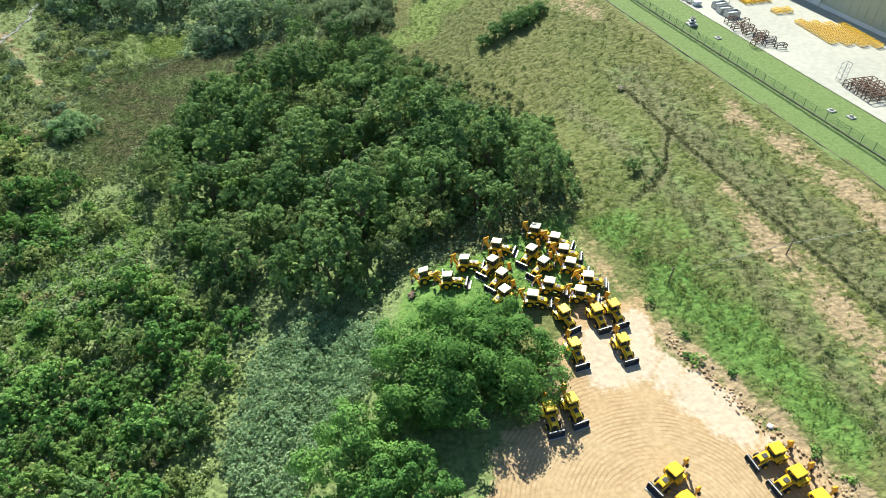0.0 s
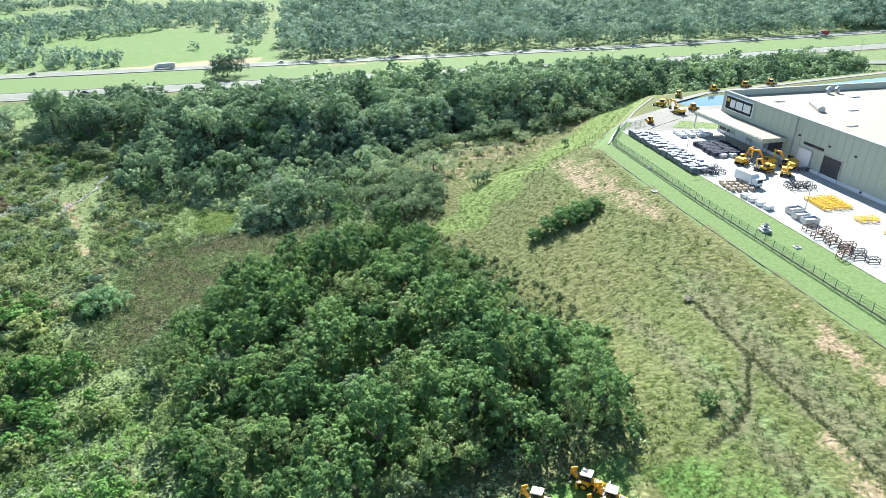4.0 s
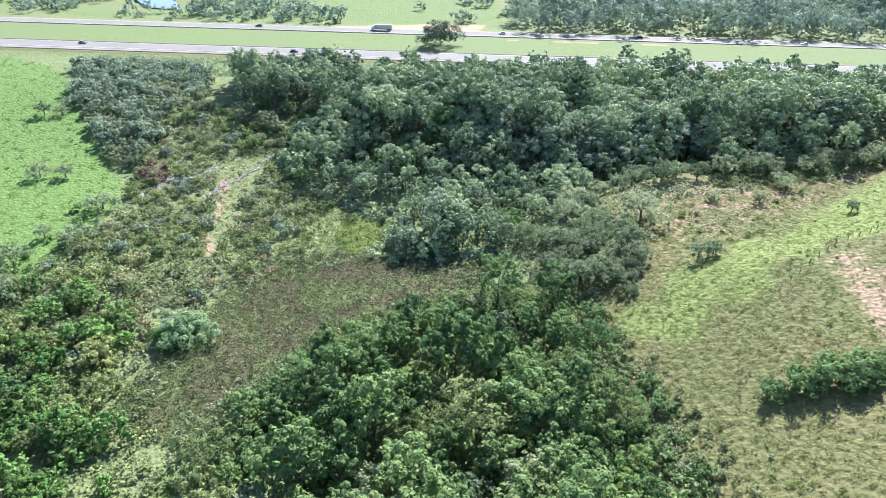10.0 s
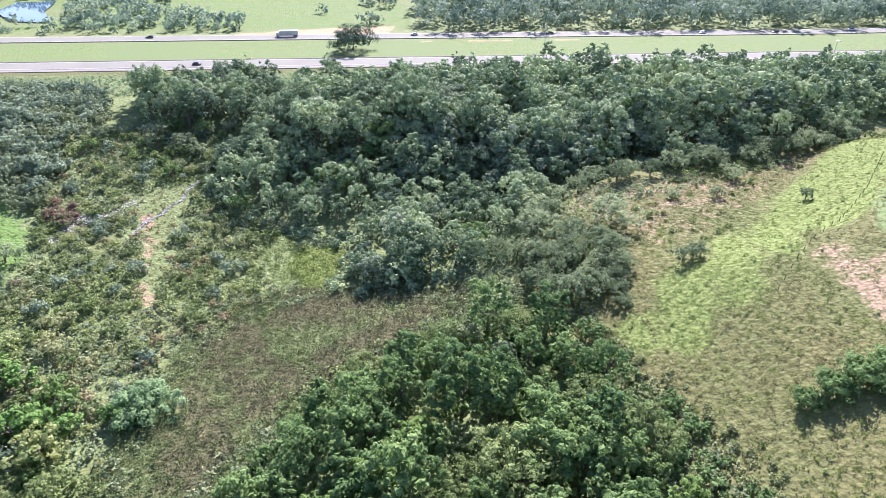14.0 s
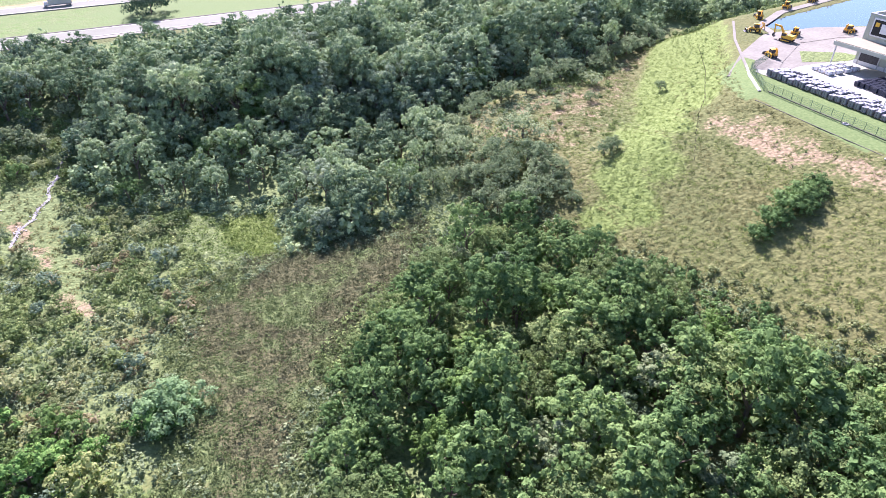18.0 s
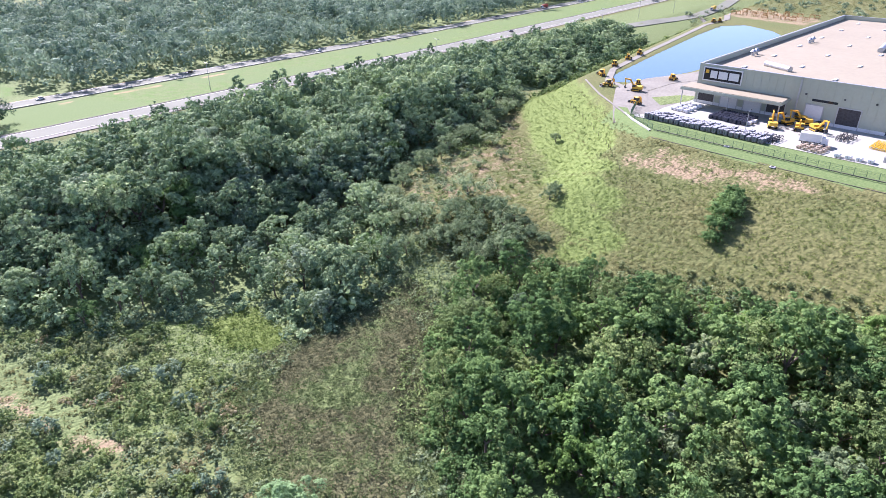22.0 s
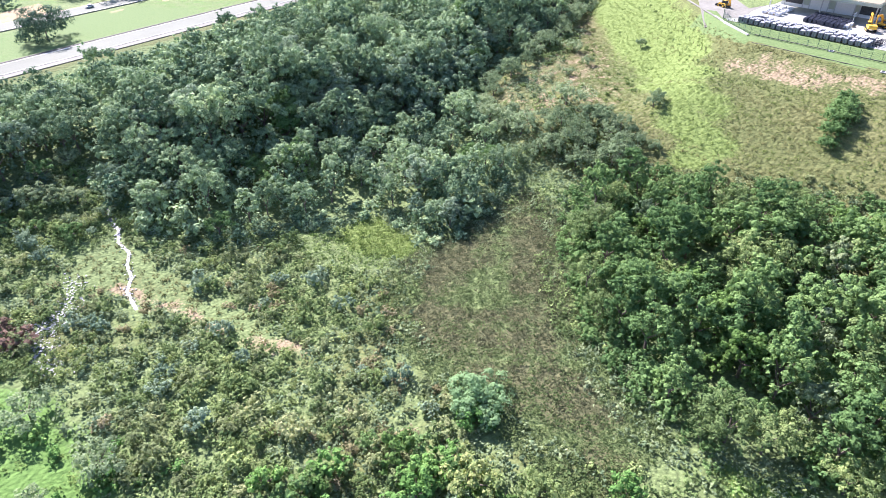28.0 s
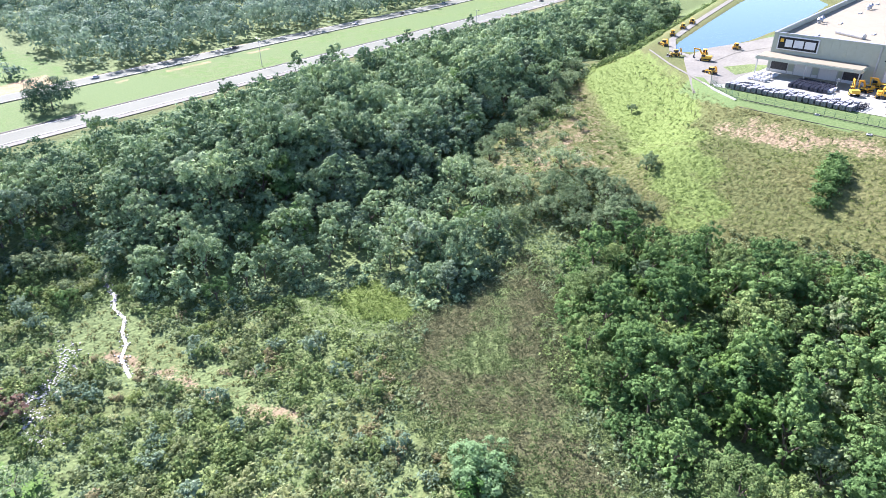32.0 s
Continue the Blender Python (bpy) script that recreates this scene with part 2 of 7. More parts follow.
def line_dist(line, x, y):
    """Distance to a polyline; negative on its left side."""
    best = np.full(np.shape(x), 1e9)
    sign = np.ones(np.shape(x))
    for (ax, ay), (bx, by) in zip(line[:-1], line[1:]):
        dx, dy = bx - ax, by - ay
        k = np.clip(((x - ax) * dx + (y - ay) * dy) / (dx * dx + dy * dy), 0, 1)
        px, py = x - ax - k * dx, y - ay - k * dy
        d = np.hypot(px, py)
        near = d < best - 1e-6
        best = np.where(near, d, best)
        sign = np.where(near, np.where(dx * py - dy * px > 0, -1.0, 1.0), sign)
    return best * sign


def road_y(x):
    return 297.0 + 0.18 * x


def road_z(x):
    return 10.0 + 0.009 * np.clip(x - 150, 0, 750)


def height(x, y):
    x, y = np.asarray(x, float), np.asarray(y, float)
    v = (y - road_y(x)) * 0.984
    low = 1.6 + 0.035 * np.clip(-110 - x, 0, 400) + 0.03 * np.clip(90 - y, 0, 200)
    low = low + 0.9 * np.sin(x * 0.045 + 1.0) * np.sin(y * 0.05) * smooth(0, 60, -v)
    low = low + (road_z(x) - 1.0 - low) * smooth(-125, -45, v)
    d = line_dist(EDGE, x, y)
    bank = np.interp(d * (1 - 0.32 * (1 - smooth(40, 70, y))), [-110, -75, -60, -43, -25, -13, -5, 0], [0, 0.09, 0.2, 0.42, 0.72, 0.87, 0.98, 1.0])
    steep = np.interp(d, [-34, -20, -8, 0], [0, 0.25, 0.8, 1.0])
    # north of the yard's corner the bank drops to a bench above the wood
    bench = np.interp(d, [-80, -67, -57, -46, -34, -22, -15, -8, -3, 0], [0, 0.17, 0.36, 0.43, 0.455, 0.48, 0.62, 0.77, 0.92, 1.0])
    kb, k = smooth(126, 150, y), smooth(95, 150, x)
    z = low + (TOP - low) * ((bank * (1 - kb) + bench * kb) * (1 - k) + steep * k)
    # the bench of the machine park
    r = np.hypot((x - 14.0) / 24.0, (y + 4.0) / 36.0)
    z = z + (16.8 + 0.03 * (x - 14.0) - z) * (1 - smooth(0.72, 1.25, r))
    # road bed and the land beyond it
    slip = 34 * smooth(120, 200, x) * (1 - smooth(420, 520, x))
    bed = smooth(-20 - slip, -14 - slip, v) * (1 - smooth(47, 56, v)) * (1 - smooth(-1, 1, d))
    z = z + (road_z(x) - 0.25 - z) * bed
    far = smooth(40, 400, v)
    z = z + far * (6.0 + 5.0 * np.sin(x * 0.004 + 0.7) * np.sin(y * 0.0035))
    dist = np.hypot(x, y - 200)
    z = z + smooth(1700, 4200, dist) * (30.0 + 6.0 * np.sin(np.arctan2(y - 200, x) * 17) + 3.0 * np.sin(np.arctan2(y - 200, x) * 47 + 1))
    return z


def inside(poly, x, y):
    """Signed distance to a closed outline: positive inside."""
    best, hit = np.full(np.shape(x), 1e9), np.zeros(np.shape(x), bool)
    for (ax, ay), (bx, by) in zip(poly, poly[1:] + poly[:1]):
        dx, dy = bx - ax, by - ay
        k = np.clip(((x - ax) * dx + (y - ay) * dy) / (dx * dx + dy * dy + 1e-9), 0, 1)
        best = np.minimum(best, np.hypot(x - ax - k * dx, y - ay - k * dy))
        if dy:
            hit ^= ((ay > y) != (by > y)) & (x < dx * (y - ay) / dy + ax)
    return np.where(hit, best, -best)


def wobble(x, y, s=0.1):
    """Cheap uneven field, about -1 to 1."""
    return (np.sin(x * s + 1.7 * np.sin(y * s * 0.8)) + np.sin(y * s * 1.3 + 2.1 * np.sin(x * s * 0.7 + 1)) + 0.6 * np.sin((x + y) * s * 2.9) + 0.5 * np.sin((x - y) * s * 4.1 + 0.5)) / 2.4


FOREST = [(-79, 206), (-80, 190), (-78, 178), (-71, 167), (-66, 168), (-57, 169), (-49, 164), (-37, 164), (-35, 151), (-37.5, 142.5), (-34, 140), (-27, 139.5), (-16, 141.5), (-8, 147), (-4, 158), (2, 168), (10, 180), (28, 183.5), (48, 189), (67, 197), (86, 205), (108, 220), (140, 226), (200, 240), (250, 262), (252, 292), (190, 290), (124, 280), (67, 271), (0, 260), (-40, 251), (-60, 241), (-72, 236), (-76, 218)]
CLUMP = [(-119, 220), (-110, 208), (-92, 209), (-78, 213), (-76, 222), (-78, 238), (-88, 242), (-124, 234)]
GROVE = [(-41, 74), (-38, 86), (-35, 97), (-29, 106), (-20, 115), (-8, 126), (1, 123), (8, 114), (12, 103), (16, 90), (20, 78), (25, 68), (28, 58), (28, 46), (25, 35), (14, 34), (4, 36), (-3, 28), (-19, 32), (-34, 54)]
MARSH = [(-43, 134), (-39, 136), (-28, 136), (-18, 135), (-11, 138), (-14, 130), (-20, 121), (-27, 117), (-34, 108), (-40, 97), (-44, 90), (-46, 80), (-54, 80), (-58, 92), (-58, 100), (-60, 108), (-57, 119), (-53, 128), (-48, 132)]
MEADOW = [(-260, 245), (-200, 226), (-168, 208), (-138, 180), (-117, 158), (-107, 148), (-104, 134), (-103, 116), (-104, 90), (-150, 60), (-420, 60), (-420, 250)]
SAND = [(28.6, 13.6), (29.2, 8), (30.7, 4), (32.1, -0.6), (33.8, -6), (35, -12), (38, -24), (44, -60), (-20, -60), (-10, -30), (-6, -12), (2, -4), (10, 2), (14, 6), (16, 11), (18, 15), (21, 17), (25, 16)]
LANE = [(24, 34), (28, 33), (31, 15), (29, 8), (25, 16), (23, 22)]
PALE_LANE = [(18, 12.5), (27.5, 14), (29, 8), (31.8, -0.5), (33.8, -8), (31.0, -7), (27.5, -0.5), (24, 4.5), (19, 5)]
GREEN_SLOPE = [(30, 30), (36, 32), (45, 29), (44, 10), (45, -6), (50, -30), (44, -28), (39, -4), (34, 10), (31, 22)]
LUSH_BANK = [(26, 33), (32, 31), (37, 18), (40, 4), (42, -10), (38, -12), (34.5, 1), (31, 10), (29.5, 22)]
WEST_GRASS = [(-54, 30), (-61, 44), (-61, 56), (-50, 58), (-43, 75), (-36, 66), (-39, 54), (-43, 44), (-48, 33)]
THICKET = [(-2, 146), (-3, 139), (2, 130), (11, 125), (17, 130), (17, 138), (12, 146), (5, 149)]
LOT_GRASS = [(-4, 18), (4, 30), (26, 34), (26, 20), (16, 17), (6, 16)]
REEDS = [(-3, 22), (-13, 29), (-20, 25), (-24, 12), (-21, 0), (-17, 0), (-12, 9), (-4, 14)]
SOIL_LONG = [(59.5, 54), (62, 52), (60, 42), (62, 34), (64, 16), (69, -20), (65, -22), (61, 14), (59.5, 28), (58, 36), (57, 44)]
SOIL_LOW = [(46.5, 32), (49, 31), (49, 16), (49.5, 2), (54, -40), (49, -42), (45.5, -2), (46, 14)]
SOIL_PATCH = [(43, 128), (49, 130), (54, 123), (55, 110), (57, 88), (53, 86), (49, 98), (45, 106), (43, 116)]
SOIL_GAP = [(11, 158), (17, 159), (19, 154), (14, 151), (10, 154)]
EDGE_THICKET = [(2, 158), (10, 173), (28, 179), (48, 184), (66, 190), (86, 201), (94, 205), (66, 181), (49, 162), (38, 146), (27, 140), (18, 141), (8, 149)]
BARE_BANK = [(30, 168), (40, 174), (52, 176), (56, 172), (46, 162), (36, 158), (28, 160)]
POND = [(96, 172), (104, 176.5), (112, 179), (150, 190), (205, 205), (240, 213), (252, 206), (243, 188), (228, 175), (190, 168), (150, 164), (130, 163), (112, 165), (100, 167)]
YARD = [(67, 141), (80, 152), (96, 154), (120, 150), (150, 150), (236, 160), (240, 150), (240, -60), (84, -60), (80, 20), (73, 90), (70, 118)]
RIVER_BED = [(-264, 362), (-272, 396), (-252, 396), (-240, 366), (-220, 340), (-238, 340), (-252, 351)]
LIME = [(97, 208), (66, 182), (49, 162), (38, 146), (28, 135), (20, 128), (13, 118), (13, 110), (20, 109), (30, 117), (39, 125), (47, 134), (56, 143), (66, 152), (80, 172), (92, 186)]
ROAD_SAND = [(-126, 322), (-55, 335), (-54, 358), (-90, 347), (-126, 331)]
STREAM = [(-82, 190), (-83.2, 185), (-83.0, 181), (-84.4, 177), (-83.8, 173), (-85.4, 169.5), (-86, 165.5), (-88.0, 162), (-88.4, 156)]
BROOK = [(-94.6, 170), (-97, 164), (-101, 159.5), (-104, 160.5), (-103.4, 157), (-104.2, 153), (-103.4, 148)]

# ---- the ground, one sheet to the horizon ----


def spaced(lo, hi, step, far, grow=1.16):
    inner = list(np.arange(lo, hi + 0.01, step))
    for sign, edge in ((-1, lo), (1, hi)):
        s, v = step, edge
        while abs(v - edge) < far:
            s *= grow
            v += sign * s
            inner.append(v)
    return np.array(sorted(inner))


def sheet(name, xs, ys, zs, mat, attrs=()):
    """A grid mesh; xs, ys one-dimensional, zs of their outer shape."""
    nx, ny = len(xs), len(ys)
    X, Y = np.meshgrid(xs, ys, indexing="ij")
    co = np.stack([X, Y, zs], -1).reshape(-1, 3)
    i = np.arange(nx * ny).reshape(nx, ny)
    quads = np.stack([i[:-1, :-1], i[1:, :-1], i[1:, 1:], i[:-1, 1:]], -1).reshape(-1, 4)
    me = raw_mesh(name, co, quads)
    for key, rgb in attrs:
        at = me.color_attributes.new(key, "FLOAT_COLOR", "POINT")
        at.data.foreach_set("color", np.concatenate([rgb.reshape(-1, 3), np.ones((nx * ny, 1))], 1).ravel())
    me.materials.append(mat)
    me.polygons.foreach_set("use_smooth", np.ones(len(quads), bool))
    return new(name, me)


def raw_mesh(name, co, faces):
    me = bpy.data.meshes.new(name)
    faces = np.asarray(faces, np.int32)
    k = faces.shape[1]
    me.vertices.add(len(co))
    me.vertices.foreach_set("co", np.asarray(co, np.float32).ravel())
    me.loops.add(faces.size)
    me.loops.foreach_set("vertex_index", faces.ravel())
    me.polygons.add(len(faces))
    me.polygons.foreach_set("loop_start", np.arange(0, faces.size, k, dtype=np.int32))
    me.polygons.foreach_set("use_smooth", np.zeros(len(faces), bool))
    me.update(calc_edges=True)
    me.validate()
    return me


GROUND = bpy.data.materials.new("ground_cover")
GROUND.use_nodes = True


def ground_nodes():
    nt = GROUND.node_tree
    n, link = nt.nodes, nt.links.new
    bsdf = n["Principled BSDF"]
    bsdf.inputs["Roughness"].default_value, bsdf.inputs["Specular IOR Level"].default_value = 0.95, 0.1
    geo = n.new("ShaderNodeNewGeometry")

    def tex(sc, detail=5):
        t = n.new("ShaderNodeTexNoise")
        t.inputs["Scale"].default_value, t.inputs["Detail"].default_value = sc, detail
        link(geo.outputs["Position"], t.inputs["Vector"])
        return t.outputs["Fac"]

    big, mid, fine, rough = tex(0.03), tex(0.22), tex(1.4, 8), tex(0.9, 6)

    def blend(fac, a, b):
        m = n.new("ShaderNodeMix")
        m.data_type = "RGBA"
        for k, v in (("Factor", fac), ("A", a), ("B", b)):
            if isinstance(v, tuple):
                m.inputs[k].default_value = (*v, 1)
            else:
                link(v, m.inputs[k])
        return m.outputs["Result"]

    def rng(src, lo, hi):
        r = n.new("ShaderNodeMapRange")
        r.inputs["From Min"].default_value, r.inputs["From Max"].default_value = lo, hi
        link(src, r.inputs["Value"])
        return r.outputs[0]

    def masked(channel, edge=0.35):
        """The cover's share, frayed by the finer noise."""
        a = n.new("ShaderNodeMath")
        a.operation = "MULTIPLY_ADD"
        a.inputs[1].default_value = 1.0
        link(channel, a.inputs[0])
        s = n.new("ShaderNodeMath")
        s.operation = "MULTIPLY_ADD"
        s.inputs[1].default_value, s.inputs[2].default_value = edge * 2, -edge
        link(mid, s.inputs[0])
        link(s.outputs[0], a.inputs[2])
        s2 = n.new("ShaderNodeMath")
        s2.operation = "MULTIPLY_ADD"
        s2.inputs[1].default_value = edge * 1.6
        link(fine, s2.inputs[0])
        s3 = n.new("ShaderNodeMath")
        s3.operation = "SUBTRACT"
        s3.inputs[1].default_value = edge * 0.8
        link(a.outputs[0], s2.inputs[2])
        link(s2.outputs[0], s3.inputs[0])
        return rng(s3.outputs[0], 0.38, 0.62)

    col = {}
    for key in ("soil", "green", "wild"):
        at = n.new("ShaderNodeAttribute")
        at.attribute_name = key
        sep = n.new("ShaderNodeSeparateColor")
        link(at.outputs["Color"], sep.inputs[0])
        col[key] = [sep.outputs[i] for i in range(3)]
    mott = rng(fine, 0.3, 0.7)
    slow = rng(big, 0.35, 0.65)
    under = blend(mott, (0.08, 0.11, 0.04), (0.18, 0.23, 0.085))
    lawn = blend(mott, (0.088, 0.138, 0.045), (0.14, 0.19, 0.068))
    bright = blend(mott, (0.07, 0.133, 0.03), (0.12, 0.205, 0.05))
    dry = blend(slow, blend(mott, (0.068, 0.088, 0.028), (0.13, 0.15, 0.05)), blend(mott, (0.088, 0.097, 0.035), (0.16, 0.16, 0.06)))
    lime = blend(mott, (0.1, 0.142, 0.036), (0.165, 0.215, 0.06))
    marsh = blend(mott, (0.074, 0.082, 0.037), (0.15, 0.148, 0.069))
    sand = blend(slow, blend(mott, (0.28, 0.192, 0.098), (0.36, 0.262, 0.142)), blend(mott, (0.315, 0.232, 0.13), (0.385, 0.298, 0.18)))
    wave = n.new("ShaderNodeTexWave")
    wave.wave_type, wave.rings_direction = "RINGS", "Z"
    wave.inputs["Scale"].default_value, wave.inputs["Distortion"].default_value = 0.5, 4.2
    wave.inputs["Detail"].default_value, wave.inputs["Detail Scale"].default_value = 3.0, 0.6
    shift = n.new("ShaderNodeMapping")
    shift.inputs["Location"].default_value = (-25.0, 16.0, 0)
    link(geo.outputs["Position"], shift.inputs["Vector"])
    link(shift.outputs[0], wave.inputs["Vector"])
    fur = n.new("ShaderNodeMath")
    fur.operation = "MULTIPLY"
    link(rng(wave.outputs["Fac"], 0.52, 1.12), fur.inputs[0])
    link(rng(mid, 0.36, 0.6), fur.inputs[1])
    sand = blend(fur.outputs[0], sand, (0.235, 0.155, 0.085))
    sand = blend(masked(col["soil"][2], 0.4), sand, blend(mott, (0.34, 0.28, 0.2), (0.42, 0.355, 0.265)))
    orange = blend(mott, (0.185, 0.142, 0.08), (0.3, 0.232, 0.138))
    # far fields, with distance haze put into their pale colour
    hazy_crop = blend(slow, (0.13, 0.19, 0.125), (0.2, 0.21, 0.14))
    out = blend(masked(col["green"][0]), under, dry)
    out = blend(masked(col["green"][1]), out, lime)
    out = blend(masked(col["wild"][1]), out, bright)
    out = blend(masked(col["green"][2], 0.1), out, lawn)
    out = blend(masked(col["wild"][0]), out, marsh)
    out = blend(masked(col["wild"][2], 0.2), out, hazy_crop)
    out = blend(masked(col["soil"][1], 0.5), out, orange)
    out = blend(masked(col["soil"][0], 0.3), out, sand)
    link(out, bsdf.inputs["Base Color"])
    bp = n.new("ShaderNodeBump")
    bp.inputs["Distance"].default_value = 0.5
    relief = n.new("ShaderNodeMapRange")
    relief.inputs["From Min"].default_value, relief.inputs["From Max"].default_value = 0.3, 0.6
    relief.inputs["To Min"].default_value, relief.inputs["To Max"].default_value = 0.9, 0.22
    smooth_cover = n.new("ShaderNodeMath")
    smooth_cover.operation = "MAXIMUM"
    link(col["soil"][0], smooth_cover.inputs[0])
    link(col["green"][2], smooth_cover.inputs[1])
    link(smooth_cover.outputs[0], relief.inputs["Value"])
    link(relief.outputs[0], bp.inputs["Strength"])
    cells = n.new("ShaderNodeTexVoronoi")
    cells.feature = "SMOOTH_F1"
    cells.inputs["Scale"].default_value = 1.1
    link(geo.outputs["Position"], cells.inputs["Vector"])
    heap = n.new("ShaderNodeMath")
    heap.operation = "MULTIPLY_ADD"
    heap.inputs[1].default_value = -0.45
    link(cells.outputs["Distance"], heap.inputs[0])
    link(rough, heap.inputs[2])
    link(heap.outputs[0], bp.inputs["Height"])
    link(bp.outputs[0], bsdf.inputs["Normal"])


ground_nodes()
gx = spaced(-140, 270, 1.9, 5200)
gy = spaced(-60, 340, 1.9, 5200)
GX, GY = np.meshgrid(gx, gy, indexing="ij")
GZ = height(GX, GY)
jag = 2.2 * wobble(GX, GY, 0.35) + 1.5 * wobble(GX + 50, GY, 0.12)
m_of = lambda poly, soft=3.0: np.clip(0.5 + (inside(poly, GX, GY) + jag * 0.6) / (2 * soft), 0, 1)  # noqa: E731
EV = line_dist(EDGE, GX, GY)
RV = (GY - road_y(GX)) * 0.984
GZ = GZ - 0.9 * smooth(-0.5, 2.5, inside(POND, GX, GY))
GZ = GZ + 0.12 * wobble(GX, GY, 0.9) * (RV < -16) * (EV < -1)
DITCH = [(48.0, 63.0), (47.9, 46.0), (49.2, 29.0), (50.6, 16.0), (51.7, 3.0), (55.0, -40.0)]
SIDE_DITCH = [(47.6, 45.5), (44.5, 40.0), (42.5, 36.5), (38.7, 33.5), (34.6, 32.0)]
def below_ditch(x, y):
    """Distance from the ditch towards the yard."""
    return line_dist(DITCH, x, y) * np.sign(line_dist(DITCH, np.array([56.0]), np.array([30.0])))[0]


DD = np.minimum(np.abs(line_dist(DITCH, GX, GY)), np.abs(line_dist(SIDE_DITCH, GX, GY)))
GZ = GZ - 0.1 * np.exp(-((DD / 0.9) ** 2))
BD = below_ditch(GX, GY)
slope = smooth(-70, -58, EV) * (EV < 0) * (GY < 215)
m_sand = np.maximum(m_of(SAND, 1.6), 0.47 * m_of(LANE, 1.6))
m_pale = m_of(PALE_LANE, 2.2)
m_orange = np.maximum.reduce([m_of(p, 2.5) * k for p, k in ((SOIL_LONG, 0.88), (SOIL_LOW, 0.95), (SOIL_PATCH, 0.55), (SOIL_GAP, 0.7), (BARE_BANK, 0.5), (EDGE_THICKET, 0.4))])
FOOT_TRACK = [(-89, 164), (-86, 155.5), (-82.5, 153), (-81, 147), (-78, 138), (-74, 132), (-71, 129)]
m_orange = np.maximum(m_orange, 0.58 * np.exp(-(line_dist(FOOT_TRACK, GX, GY) / 2.2) ** 2))
m_orange = np.maximum(m_orange, 0.95 * np.exp(-((inside(SAND, GX, GY) + 0.6) / 1.5) ** 2) * (GX > 28) * (GY < 12))
m_dry = np.clip(slope * (0.75 - 0.35 * np.exp(-((EV + 16) / 3.0) ** 2) * (GY < 70) - 0.3 * np.exp(-((EV + 27) / 3.0) ** 2) * (GY < 55)), 0, 1)
NOOK_GREEN = [(-57, 162), (-50, 157), (-48, 147), (-44, 140), (-50, 138), (-57, 147)]
LIME_NOOK = [(-50, 153), (-44, 156), (-38.5, 153), (-38.5, 143), (-40, 137), (-45, 137), (-49, 145)]
stripe = np.sin(EV * 0.62 + 1.4 * wobble(GX, GY, 0.05))
lime_band = (0.8 + 0.25 * stripe) * m_of(LIME, 4.0) + 0.9 * m_of(LIME_NOOK, 3.0) + 0.45 * (EV > -16) * (EV < 0) * smooth(132, 146, GY) * (GX < 120)
lime_band = lime_band + 0.4 * np.exp(-((EV + 15) / 5.0) ** 2) * (1 - smooth(75, 100, GY)) + 0.4 * np.exp(-((EV + 30) / 6.0) ** 2) * (1 - smooth(30, 48, GY))
m_lawn = ((EV > -4.5) & (EV < 30) & (GY < 150)) * 1.0
m_lawn = np.maximum(m_lawn, (EV > -7) * (GY >= 150) * (GX < 240) * 0.25)
m_lawn = np.maximum(m_lawn, 0.9 * m_of([(112, 158), (150, 163), (150, 157), (118, 153)], 1.0))
median = smooth(2.5, 3.5, RV) * (1 - smooth(34.5, 35.5, RV))
m_lawn = np.maximum(m_lawn, median * np.clip(0.5 + 0.3 * wobble(GX, GY, 0.07), 0, 1))
MACHINE_SOIL = [(270, 184), (304, 190), (318, 250), (330, 268), (300, 262), (276, 236)]
m_orange = np.maximum(m_orange, 0.6 * m_of(MACHINE_SOIL, 3.0))
# marsh brown; along the ditch it also paints the shade of its step
m_marsh_shade = np.maximum(m_of(MARSH, 4.0) * np.clip(0.6 + 0.45 * wobble(GX, GY, 0.22), 0.1, 1), 0.75 * np.exp(-((DD / 1.3) ** 2)))
m_marsh_shade = np.maximum(m_marsh_shade, 0.62 * np.maximum(np.exp(-((EV + 16.5) / 3.2) ** 2), np.exp(-((EV + 28) / 3.0) ** 2)) * (1 - smooth(62, 76, GY)) * (GY > -60))
m_marsh_shade = np.maximum(m_marsh_shade, 0.75 * smooth(-0.2, 0.4, BD) * (1 - smooth(2.2, 3.6, BD)) * (GY < 62) * (GY > -60))
m_marsh_shade = np.maximum(m_marsh_shade, (0.5 + 0.15 * wobble(GX, GY, 0.12)) * smooth(0, 1, BD) * (1 - smooth(7, 10, BD)) * (1 - smooth(66, 80, GY)) * (GY > -60))
m_bright = np.maximum.reduce([m_of(MEADOW, 6.0), 0.9 * m_of(LUSH_BANK, 3.0), 0.45 * m_of(GREEN_SLOPE, 3.0), 0.8 * m_of(WEST_GRASS, 3.0), 0.85 * m_of(LOT_GRASS, 2.0)])
m_bright = np.maximum(m_bright, 0.45 * median)
m_bright = np.maximum(m_bright, 0.8 * (wobble(GX, GY, 0.016) > -0.15) * smooth(48, 70, RV) * (GX < -40))
m_verge = np.exp(-((RV + 12.5) / 4.0) ** 2) * 0.9
m_dry = np.maximum(m_dry, m_verge)
m_dry = np.maximum(m_dry, (EV > -7) * (GY >= 150) * 0.9)
BEYOND = [(-40, 339.5), (60, 357.5), (200, 382.5), (330, 406), (420, 422), (470, 470), (420, 540), (260, 545), (80, 575), (-60, 565), (-56, 440)]
BEYOND_W = [(-500, 270), (-120, 335), (-60, 360), (-70, 560), (-300, 620), (-600, 560)]
